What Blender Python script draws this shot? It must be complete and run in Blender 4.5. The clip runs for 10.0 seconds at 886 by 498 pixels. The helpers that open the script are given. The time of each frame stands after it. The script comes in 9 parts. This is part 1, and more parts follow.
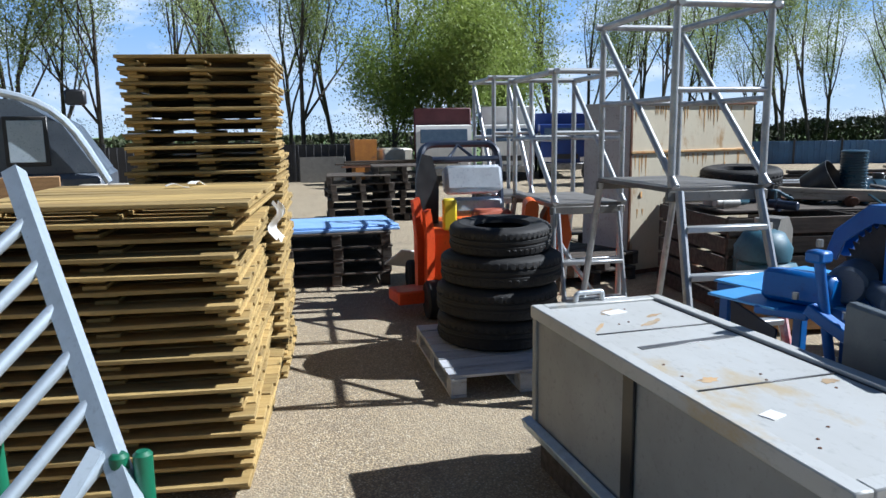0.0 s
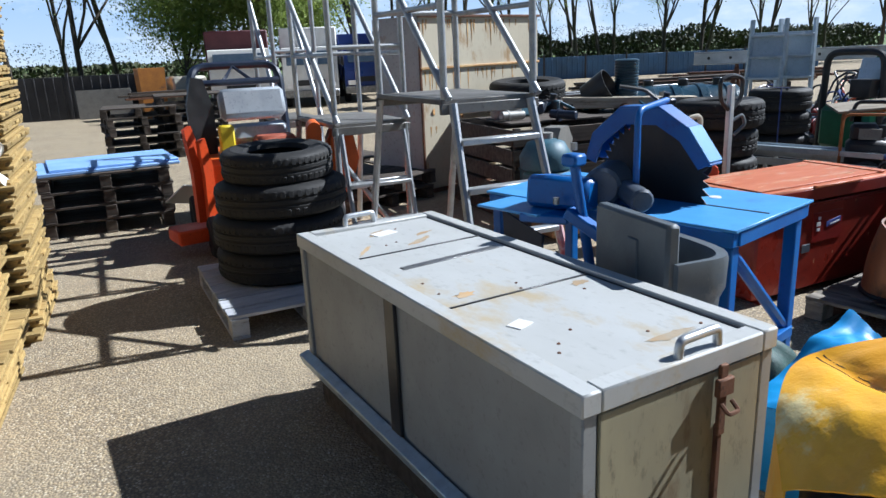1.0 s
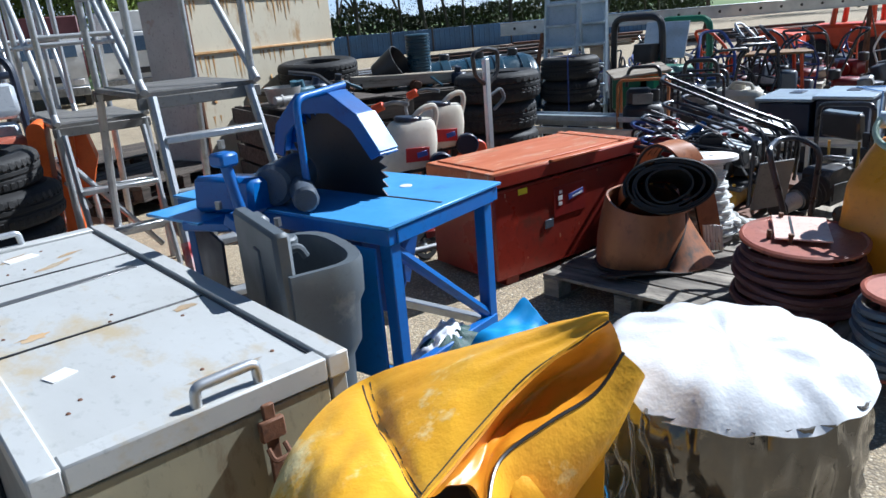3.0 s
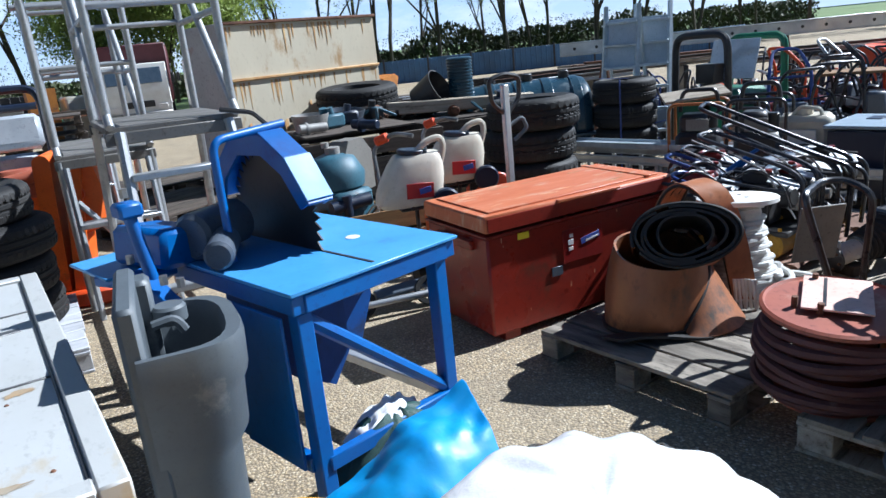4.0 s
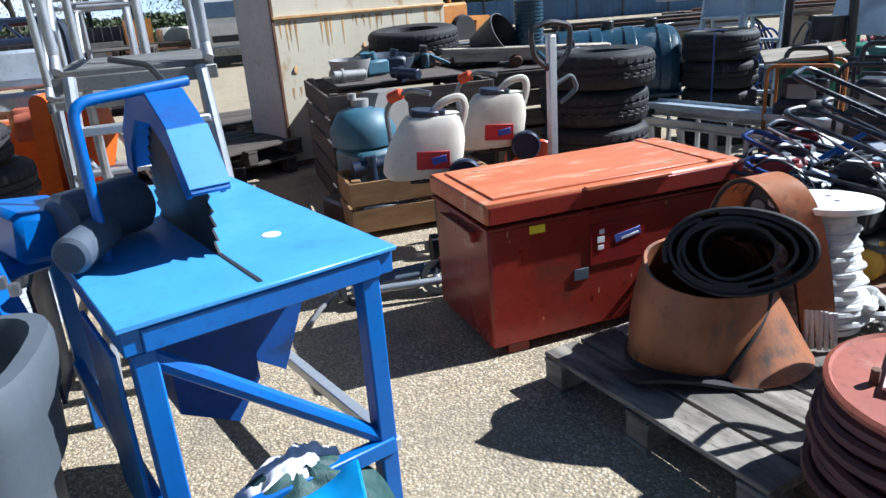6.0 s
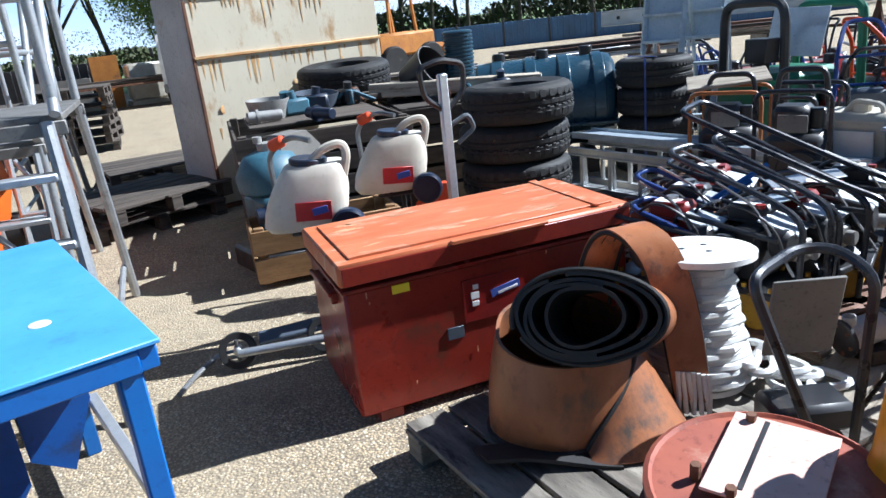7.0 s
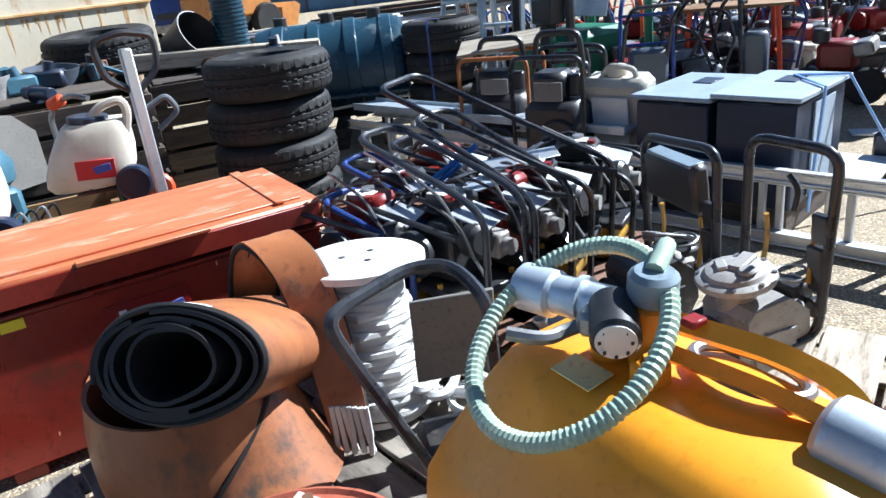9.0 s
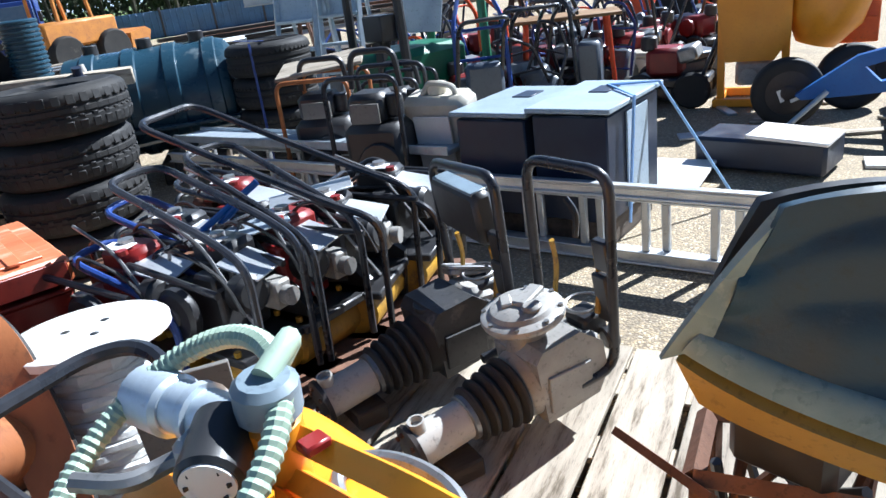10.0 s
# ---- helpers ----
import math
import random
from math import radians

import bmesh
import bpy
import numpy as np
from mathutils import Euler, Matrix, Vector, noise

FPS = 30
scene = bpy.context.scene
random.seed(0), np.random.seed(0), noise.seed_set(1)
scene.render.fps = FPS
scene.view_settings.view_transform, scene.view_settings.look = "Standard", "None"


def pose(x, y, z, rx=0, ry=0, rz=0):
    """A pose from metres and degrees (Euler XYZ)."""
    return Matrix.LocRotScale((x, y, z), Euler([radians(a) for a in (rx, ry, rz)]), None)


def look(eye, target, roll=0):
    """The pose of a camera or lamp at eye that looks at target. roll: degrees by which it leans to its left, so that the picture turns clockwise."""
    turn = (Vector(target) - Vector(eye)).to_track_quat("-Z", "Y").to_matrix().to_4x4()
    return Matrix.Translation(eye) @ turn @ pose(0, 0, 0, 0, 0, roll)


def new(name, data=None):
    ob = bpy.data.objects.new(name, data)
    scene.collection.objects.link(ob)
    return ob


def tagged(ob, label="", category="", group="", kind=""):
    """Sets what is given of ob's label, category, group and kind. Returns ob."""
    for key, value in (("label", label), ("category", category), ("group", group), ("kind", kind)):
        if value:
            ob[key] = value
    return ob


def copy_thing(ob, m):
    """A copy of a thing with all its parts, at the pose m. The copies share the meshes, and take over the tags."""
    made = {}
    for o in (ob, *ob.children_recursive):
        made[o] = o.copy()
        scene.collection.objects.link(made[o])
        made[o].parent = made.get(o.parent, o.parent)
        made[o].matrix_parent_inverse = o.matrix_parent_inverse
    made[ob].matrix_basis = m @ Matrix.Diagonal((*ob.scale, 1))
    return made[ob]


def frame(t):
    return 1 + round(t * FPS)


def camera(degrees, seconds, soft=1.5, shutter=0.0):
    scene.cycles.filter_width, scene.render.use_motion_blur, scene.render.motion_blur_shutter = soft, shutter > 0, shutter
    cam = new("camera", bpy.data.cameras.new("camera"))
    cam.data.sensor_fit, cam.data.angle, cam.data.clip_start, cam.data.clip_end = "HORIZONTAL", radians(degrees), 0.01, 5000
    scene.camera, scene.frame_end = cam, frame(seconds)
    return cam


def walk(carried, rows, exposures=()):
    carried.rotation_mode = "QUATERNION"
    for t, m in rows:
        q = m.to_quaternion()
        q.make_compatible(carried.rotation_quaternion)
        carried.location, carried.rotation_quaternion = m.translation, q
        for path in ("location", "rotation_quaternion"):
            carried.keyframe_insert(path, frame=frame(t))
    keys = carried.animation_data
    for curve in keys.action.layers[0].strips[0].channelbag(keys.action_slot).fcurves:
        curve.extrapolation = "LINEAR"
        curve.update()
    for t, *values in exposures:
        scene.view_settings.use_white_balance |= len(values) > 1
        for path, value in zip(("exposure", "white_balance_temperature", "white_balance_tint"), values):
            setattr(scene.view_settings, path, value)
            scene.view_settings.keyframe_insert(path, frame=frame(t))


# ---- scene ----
cam = camera(64.1, 10.0)
PATH = [
    (0, (0.634, -0.053, 1.624), (1.029, 1.88, 1.296), -0.8),
    (0.5, (0.757, -0.025, 1.591), (1.448, 1.8, 1.153), -2.5),
    (1, (0.953, 0.073, 1.555), (1.793, 1.805, 1.013), -2.5),
    (1.5, (1.127, 0.098, 1.569), (2.108, 1.757, 1.034), -3.5),
    (2, (1.38, 0.002, 1.539), (2.244, 1.716, 0.976), -7.0),
    (2.5, (1.622, -0.134, 1.541), (2.572, 1.506, 0.902), -5.6),
    (3, (1.831, -0.115, 1.531), (2.937, 1.43, 0.907), -4.8),
    (3.2, (1.939, -0.056, 1.528), (3.051, 1.5, 0.943), -4.0),
    (4.3, (2.668, -0.03, 1.51), (3.533, 1.68, 0.939), -6.2),
    (4.5, (2.728, 0.052, 1.533), (3.595, 1.746, 0.919), -5.3),
    (5, (2.848, 0.137, 1.533), (3.668, 1.854, 0.916), -2.6),
    (5.2, (2.888, 0.251, 1.514), (3.662, 1.957, 0.815), -2.3),
    (6.3, (3.404, 0.385, 1.471), (4.013, 2.176, 0.822), -5.2),
    (6.5, (3.527, 0.395, 1.48), (4.142, 2.192, 0.853), -6.1),
    (7, (3.804, 0.403, 1.5), (4.471, 2.183, 0.878), -6.1),
    (7.5, (3.989, 0.398, 1.479), (4.813, 2.097, 0.819), -6.7),
    (8, (4.247, 0.439, 1.45), (5.07, 2.15, 0.821), -4.5),
    (8.5, (4.466, 0.44, 1.454), (5.368, 2.071, 0.729), -6.0),
    (9, (4.688, 0.449, 1.433), (5.616, 2.052, 0.678), -6.5),
    (9.5, (4.923, 0.432, 1.402), (5.914, 1.994, 0.64), -7.1),
    (10, (5.133, 0.453, 1.374), (6.31, 1.887, 0.627), -7.7),
]
EXPOSURES = [(0.0, 0.68, 5650, 8), (3.0, 0.74, 5550, 8), (5.0, 0.96, 5450, 8), (7.5, 1.20, 5500, 8), (10.0, 1.38, 5550, 8)]
walk(cam, [(t, look(eye, target, roll)) for t, eye, target, roll in PATH], EXPOSURES)

# ---------------------------------------------------------------- world, sun
SUN_EL, SUN_DIR = radians(42), Vector((0.74, -0.085, 0.669)).normalized()
world = bpy.data.worlds.new("sky")
scene.world = world
world.use_nodes = True
wn = world.node_tree.nodes
sky = wn.new("ShaderNodeTexSky")
sky.sky_type, sky.sun_disc = "NISHITA", False
sky.sun_elevation, sky.sun_rotation = SUN_EL, math.atan2(SUN_DIR.x, SUN_DIR.y)
sky.air_density, sky.dust_density, sky.ozone_density = 1.0, 0.2, 3.0
world.node_tree.links.new(sky.outputs[0], wn["Background"].inputs[0])
wn["Background"].inputs[1].default_value = 0.030
sun = new("sun", bpy.data.lights.new("sun", "SUN"))
sun.data.energy, sun.data.angle, sun.data.color = 5.0, radians(0.53), (1.0, 0.965, 0.91)
sun.matrix_world = look(SUN_DIR * 60, (0, 0, 0))


# ---------------------------------------------------------------- materials
def material(name, base, alt=None, rough=0.6, metal=0.0, scale=6.0, grain=60.0, bump=0.15, stain=None, stain_amt=0.0,
             stain_scale=3.0, stretch=(1, 1, 1), spec=0.5, vary=0.12, amount=0.55, trans=0.0, coat=0.0):
    """A surface with broad and fine variation, an optional stain with soft edges, and fine relief."""
    m = bpy.data.materials.new(name)
    m.use_nodes = True
    n, l = m.node_tree.nodes, m.node_tree.links
    b = n["Principled BSDF"]
    tc, oi = n.new("ShaderNodeTexCoord"), n.new("ShaderNodeObjectInfo")
    off = n.new("ShaderNodeVectorMath")
    off.operation = "MULTIPLY_ADD"
    off.inputs[1].default_value = stretch
    l.new(tc.outputs["Object"], off.inputs[0])
    mul = n.new("ShaderNodeVectorMath")
    mul.operation = "SCALE"
    mul.inputs[0].default_value = (17.0, 29.0, 11.0)
    l.new(oi.outputs["Random"], mul.inputs["Scale"])
    l.new(mul.outputs[0], off.inputs[2])

    def tex(sc, det, rgh=0.55):
        t = n.new("ShaderNodeTexNoise")
        t.inputs["Scale"].default_value, t.inputs["Detail"].default_value, t.inputs["Roughness"].default_value = sc, det, rgh
        l.new(off.outputs[0], t.inputs["Vector"])
        return t

    def ramp(src, lo, hi):
        r = n.new("ShaderNodeMapRange")
        r.inputs["From Min"].default_value, r.inputs["From Max"].default_value = lo, hi
        l.new(src, r.inputs["Value"])
        return r.outputs["Result"]

    def mix(fac, a, c):
        x = n.new("ShaderNodeMix")
        x.data_type = "RGBA"
        for sock, v in ((x.inputs[0], fac), (x.inputs[6], a), (x.inputs[7], c)):
            if hasattr(v, "links"):
                l.new(v, sock)
            else:
                sock.default_value = v if isinstance(v, float) else (*v, 1)
        return x.outputs[2]

    alt = alt or tuple(c * 0.72 for c in base)
    big, fine = tex(scale, 5), tex(grain, 4, 0.65)
    col = mix(ramp(big.outputs["Fac"], 0.35, 0.68), base, alt)
    dark = tuple(c * (1 - amount) for c in alt)
    col = mix(ramp(fine.outputs["Fac"], 0.56, 0.80), col, dark)
    if stain:
        st = tex(stain_scale, 8, 0.7)
        col = mix(ramp(st.outputs["Fac"], 0.66 - stain_amt * 0.4, 0.76 - stain_amt * 0.4), col, stain)
    hs = n.new("ShaderNodeHueSaturation")
    hs.inputs["Value"].default_value = 1.0
    l.new(ramp(oi.outputs["Random"], 0.0, 1.0), hs.inputs["Value"])
    r = hs.inputs["Value"].links[0].from_node
    r.inputs["To Min"].default_value, r.inputs["To Max"].default_value = 1 - vary, 1 + vary
    l.new(col, hs.inputs["Color"])
    l.new(hs.outputs[0], b.inputs["Base Color"])
    rr = ramp(big.outputs["Fac"], 0.3, 0.7)
    rn = rr.node
    rn.inputs["To Min"].default_value, rn.inputs["To Max"].default_value = max(0.03, rough - 0.1), min(1, rough + 0.12)
    l.new(rr, b.inputs["Roughness"])
    b.inputs["Metallic"].default_value = metal
    b.inputs["Specular IOR Level"].default_value = spec
    b.inputs["Coat Weight"].default_value = coat
    if trans:
        b.inputs["Transmission Weight"].default_value = trans
    if bump:
        bp = n.new("ShaderNodeBump")
        bp.inputs["Strength"].default_value, bp.inputs["Distance"].default_value = bump, 0.004
        l.new(fine.outputs["Fac"], bp.inputs["Height"])
        l.new(bp.outputs[0], b.inputs["Normal"])
    return m


M = {}
M["wood"] = material("pine_boards", (0.42, 0.295, 0.11), (0.30, 0.20, 0.07), 0.75, stretch=(1.2, 9, 9), scale=3, grain=22, bump=0.3, vary=0.3,
                     stain=(0.14, 0.11, 0.05), stain_amt=0.16, stain_scale=2.0)
M["wood_grey"] = material("weathered_boards", (0.41, 0.355, 0.275), (0.26, 0.215, 0.165), 0.85, stretch=(1.2, 9, 9), scale=3, grain=22, bump=0.4, vary=0.25,
                          stain=(0.12, 0.095, 0.065), stain_amt=0.27)
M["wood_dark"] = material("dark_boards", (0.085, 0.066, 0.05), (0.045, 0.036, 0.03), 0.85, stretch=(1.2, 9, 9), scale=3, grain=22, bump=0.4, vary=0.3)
# Weathered boards; sun and shadow contrast is put into the colour as mottling.
M["wood_shade"] = material("shade_mottled_boards", (0.30, 0.265, 0.215), (0.075, 0.062, 0.05), 0.7, stretch=(1.2, 5, 5), scale=2.2, grain=18, bump=0.45, vary=0.35,
                         stain=(0.045, 0.037, 0.03), stain_amt=0.28)
M["wood_brown"] = material("brown_boards", (0.30, 0.17, 0.07), (0.2, 0.11, 0.045), 0.7, stretch=(1.2, 9, 9), scale=3, grain=22, bump=0.3)
M["pal_white"] = material("painted_boards", (0.52, 0.53, 0.56), (0.38, 0.39, 0.42), 0.6, stretch=(1.5, 5, 5), scale=3, bump=0.25, stain=(0.2, 0.16, 0.12), stain_amt=0.14)
M["rubber"] = material("tyre_rubber", (0.016, 0.016, 0.017), (0.030, 0.029, 0.028), 0.66, scale=5, grain=45, bump=0.3, amount=0.3, stain=(0.10, 0.09, 0.08), stain_amt=0.10, spec=0.3)
# Box lid grey, kept lighter as the sunlit top.
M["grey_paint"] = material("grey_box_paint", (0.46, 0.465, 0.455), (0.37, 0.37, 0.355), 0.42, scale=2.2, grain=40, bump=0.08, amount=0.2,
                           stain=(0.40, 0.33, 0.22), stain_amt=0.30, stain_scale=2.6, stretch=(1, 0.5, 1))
# Same box grey with the sides' shade put into the colour.
M["grey_side_shaded"] = material("shaded_grey_box_paint", (0.30, 0.31, 0.31), (0.24, 0.24, 0.235), 0.5, scale=2.2, grain=40, bump=0.08, amount=0.2, stain=(0.2, 0.16, 0.10), stain_amt=0.1)
M["end_paint"] = material("stained_end_paint", (0.38, 0.34, 0.22), (0.26, 0.24, 0.17), 0.55, scale=3, grain=40, bump=0.1, stain=(0.16, 0.10, 0.05), stain_amt=0.18, stretch=(1, 1, 0.35))
# Vault red, deepened for the shaded sides.
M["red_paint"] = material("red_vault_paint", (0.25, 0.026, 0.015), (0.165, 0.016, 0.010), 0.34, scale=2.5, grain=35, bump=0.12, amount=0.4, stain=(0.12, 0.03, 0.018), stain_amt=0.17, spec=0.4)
# Lid red: fading and scuffs, plus sunlight put into the colour.
M["red_top"] = material("faded_sunlit_red_lid_paint", (0.62, 0.19, 0.075), (0.52, 0.13, 0.045), 0.45, scale=3, grain=28, bump=0.1, amount=0.2, stain=(0.66, 0.42, 0.28), stain_amt=0.26, stain_scale=4, stretch=(0.6, 2.2, 1))
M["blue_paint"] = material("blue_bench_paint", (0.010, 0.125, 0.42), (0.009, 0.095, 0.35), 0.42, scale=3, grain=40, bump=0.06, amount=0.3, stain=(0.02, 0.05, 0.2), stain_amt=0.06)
# Darker blue with near-black patches, for the guard below the top.
M["navy_blue"] = material("dark_blue_guard_paint", (0.008, 0.06, 0.24), (0.007, 0.04, 0.16), 0.5, scale=4, grain=40, bump=0.1, amount=0.3, stain=(0.02, 0.025, 0.05), stain_amt=0.18)
# Bench blue with sunlight on upward faces put into the colour.
M["blue_sunlit"] = material("sunlit_worn_blue_paint", (0.08, 0.30, 0.62), (0.06, 0.24, 0.53), 0.42, scale=3, grain=35, bump=0.06, amount=0.15, stain=(0.05, 0.16, 0.42), stain_amt=0.08)
M["galv"] = material("dull_aluminium", (0.62, 0.64, 0.66), (0.48, 0.50, 0.52), 0.42, metal=0.75, scale=6, grain=70, bump=0.08, amount=0.2)
M["galv_blue"] = material("galvanised_steel", (0.55, 0.62, 0.68), (0.42, 0.48, 0.54), 0.45, metal=0.55, scale=12, grain=70, bump=0.08, amount=0.15)
M["steel"] = material("worn_steel", (0.34, 0.34, 0.34), (0.2, 0.2, 0.2), 0.42, metal=0.8, scale=8, grain=60, bump=0.12)
M["black"] = material("black_paint", (0.018, 0.018, 0.02), (0.03, 0.03, 0.032), 0.38, scale=8, grain=60, bump=0.08, amount=0.2, stain=(0.09, 0.07, 0.05), stain_amt=0.06)
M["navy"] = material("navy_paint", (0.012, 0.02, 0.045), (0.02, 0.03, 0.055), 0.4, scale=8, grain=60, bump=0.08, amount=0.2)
M["orange"] = material("orange_paint", (0.80, 0.15, 0.012), (0.66, 0.11, 0.01), 0.42, scale=4, grain=50, bump=0.06, amount=0.3, stain=(0.25, 0.09, 0.03), stain_amt=0.09)
M["yellow"] = material("yellow_plastic", (0.80, 0.32, 0.015), (0.70, 0.255, 0.010), 0.36, scale=3, grain=50, bump=0.05, amount=0.12, stain=(0.4, 0.24, 0.05), stain_amt=0.06)
# The pale stain paints sunlit crumples into the yellow.
M["yellow_pvc"] = material("yellow_coated_fabric", (0.92, 0.50, 0.03), (0.88, 0.40, 0.016), 0.33, scale=4, grain=13, bump=1.0, amount=0.12, stain=(0.94, 0.76, 0.36), stain_amt=0.27, stain_scale=5)
M["white_plastic"] = material("milky_plastic", (0.64, 0.60, 0.51), (0.54, 0.49, 0.39), 0.4, scale=6, grain=40, bump=0.05, amount=0.12, stain=(0.5, 0.42, 0.3), stain_amt=0.08)
M["bin"] = material("grey_moulded_plastic", (0.115, 0.135, 0.15), (0.09, 0.105, 0.12), 0.5, scale=4, grain=90, bump=0.12, amount=0.15, stain=(0.25, 0.25, 0.24), stain_amt=0.07)
M["belt"] = material("orange_brown_belting", (0.44, 0.165, 0.062), (0.21, 0.078, 0.034), 0.42, scale=3.5, grain=20, bump=0.3, amount=0.5, stain=(0.085, 0.06, 0.045), stain_amt=0.27, stain_scale=3.2, stretch=(1, 1, 0.6))
M["belt_in"] = material("black_belting", (0.016, 0.0155, 0.016), (0.028, 0.026, 0.025), 0.65, scale=5, grain=40, bump=0.25, amount=0.3)
M["rope"] = material("white_rope_fibre", (0.72, 0.72, 0.70), (0.62, 0.62, 0.60), 0.85, scale=12, grain=120, bump=0.5, amount=0.2)
M["white"] = material("white_paint", (0.80, 0.79, 0.76), (0.72, 0.70, 0.66), 0.45, scale=4, grain=40, bump=0.05, amount=0.15)
M["hose_green"] = material("pale_green_hose", (0.36, 0.46, 0.36), (0.28, 0.38, 0.30), 0.4, scale=8, grain=60, bump=0.05, amount=0.15)
M["hose_red"] = material("dusty_red_hose", (0.11, 0.035, 0.032), (0.08, 0.03, 0.028), 0.6, scale=8, grain=60, bump=0.1, amount=0.3, stain=(0.25, 0.18, 0.15), stain_amt=0.1)
M["reel_red"] = material("faded_red_reel_paint", (0.40, 0.115, 0.065), (0.30, 0.075, 0.045), 0.5, scale=5, grain=40, bump=0.08, stain=(0.5, 0.28, 0.2), stain_amt=0.12)
M["pink"] = material("sun_bleached_red_plate", (0.72, 0.50, 0.42), (0.60, 0.34, 0.27), 0.5, scale=5, grain=40, bump=0.06, stain=(0.78, 0.68, 0.6), stain_amt=0.16)
# Clear film, its glare put into a near-white base colour.
M["film"] = material("stretch_film", (0.86, 0.87, 0.89), (0.78, 0.79, 0.81), 0.2, scale=9, grain=12, bump=1.0, amount=0.1, spec=0.8)
# Brown-gold tones paint reflections in the film over dark coils.
M["film_dark"] = material("film_over_dark_coil", (0.04, 0.037, 0.032), (0.10, 0.08, 0.05), 0.12, scale=5, grain=9, bump=1.0, amount=0.3, spec=0.9, coat=0.6, stain=(0.30, 0.24, 0.15), stain_amt=0.12, stain_scale=9)
M["blue_sheet"] = material("blue_polythene", (0.03, 0.34, 0.76), (0.025, 0.27, 0.66), 0.45, scale=5, grain=14, bump=0.4, amount=0.15)
M["pale_blue"] = material("pale_blue_sheet", (0.28, 0.46, 0.78), (0.22, 0.38, 0.68), 0.5, scale=4, grain=30, bump=0.08, amount=0.15)
M["tank_green"] = material("dark_blue_green_plastic", (0.020, 0.055, 0.085), (0.016, 0.046, 0.072), 0.3, scale=4, grain=50, bump=0.06, amount=0.2, stain=(0.15, 0.19, 0.21), stain_amt=0.08)
M["teal"] = material("teal_cast_iron_paint", (0.05, 0.14, 0.19), (0.04, 0.10, 0.14), 0.5, scale=6, grain=50, bump=0.15, stain=(0.09, 0.06, 0.04), stain_amt=0.12)
M["rust"] = material("rusty_iron", (0.16, 0.07, 0.035), (0.09, 0.04, 0.022), 0.8, scale=9, grain=60, bump=0.4)
M["cast"] = material("grey_cast_alloy", (0.36, 0.35, 0.33), (0.26, 0.25, 0.235), 0.55, metal=0.3, scale=8, grain=60, bump=0.2, stain=(0.14, 0.12, 0.10), stain_amt=0.13)
M["tank_white"] = material("white_tank_paint", (0.70, 0.63, 0.48), (0.60, 0.52, 0.38), 0.55, scale=1.5, grain=30, bump=0.08, amount=0.12,
                           stain=(0.44, 0.27, 0.12), stain_amt=0.30, stain_scale=2.6, stretch=(1, 1, 0.45))
# Tank side: shade put into the colour as grey, with rust stains.
M["tank_side"] = material("shaded_tank_side", (0.40, 0.38, 0.36), (0.32, 0.30, 0.28), 0.6, scale=2, grain=30, bump=0.08, stain=(0.25, 0.15, 0.09), stain_amt=0.12)
M["red"] = material("red_plastic", (0.24, 0.014, 0.012), (0.16, 0.012, 0.01), 0.4, bump=0.04, amount=0.2)
M["label_yellow"] = material("yellow_label", (0.80, 0.62, 0.02), (0.74, 0.56, 0.02), 0.5, bump=0.02, amount=0.1)
M["label_red"] = material("red_label", (0.60, 0.03, 0.03), (0.52, 0.03, 0.03), 0.45, bump=0.02, amount=0.1)
M["label_white"] = material("white_label", (0.76, 0.74, 0.72), (0.7, 0.66, 0.64), 0.5, bump=0.02, amount=0.1)
M["label_blue"] = material("blue_label", (0.06, 0.10, 0.40), (0.06, 0.1, 0.36), 0.5, bump=0.02, amount=0.1)
M["green"] = material("green_paint", (0.012, 0.14, 0.07), (0.01, 0.11, 0.055), 0.42, bump=0.05, amount=0.2)
M["cab_top"] = material("pale_cabinet_top", (0.33, 0.40, 0.47), (0.26, 0.32, 0.38), 0.4, scale=4, bump=0.06, stain=(0.15, 0.16, 0.18), stain_amt=0.12)
M["canvas"] = material("dark_blue_vinyl", (0.012, 0.042, 0.075), (0.030, 0.045, 0.055), 0.36, scale=5, grain=40, bump=0.3, amount=0.3, spec=0.4, stain=(0.09, 0.12, 0.13), stain_amt=0.08)
M["vinyl_pale"] = material("pale_green_vinyl_piping", (0.24, 0.34, 0.34), (0.15, 0.23, 0.24), 0.24, scale=7, grain=26, bump=0.35, amount=0.3, stain=(0.42, 0.48, 0.46), stain_amt=0.14)
M["ochre"] = material("ochre_vinyl", (0.30, 0.20, 0.04), (0.22, 0.14, 0.03), 0.4, scale=4, grain=40, bump=0.1)
M["net"] = material("dark_green_netting", (0.02, 0.06, 0.055), (0.03, 0.09, 0.08), 0.6, scale=40, grain=140, bump=0.6)
M["knit"] = material("striped_knit", (0.55, 0.55, 0.53), (0.45, 0.46, 0.47), 0.9, scale=30, grain=120, bump=0.8)
M["steel_dark"] = material("dark_saw_steel", (0.028, 0.024, 0.024), (0.045, 0.035, 0.032), 0.5, metal=0.3, scale=5, grain=40, bump=0.1)


def leaf_material(name, base, alt):
    """Thin leaves that let light through."""
    m = material(name, base, alt, 0.55, scale=0.6, grain=3, bump=0, vary=0.2)
    n, l = m.node_tree.nodes, m.node_tree.links
    b = n["Principled BSDF"]
    tr, mx = n.new("ShaderNodeBsdfTranslucent"), n.new("ShaderNodeMixShader")
    l.new(b.inputs["Base Color"].links[0].from_socket, tr.inputs["Color"])
    mx.inputs[0].default_value = 0.45
    l.new(b.outputs[0], mx.inputs[1])
    l.new(tr.outputs[0], mx.inputs[2])
    l.new(mx.outputs[0], n["Material Output"].inputs["Surface"])
    return m


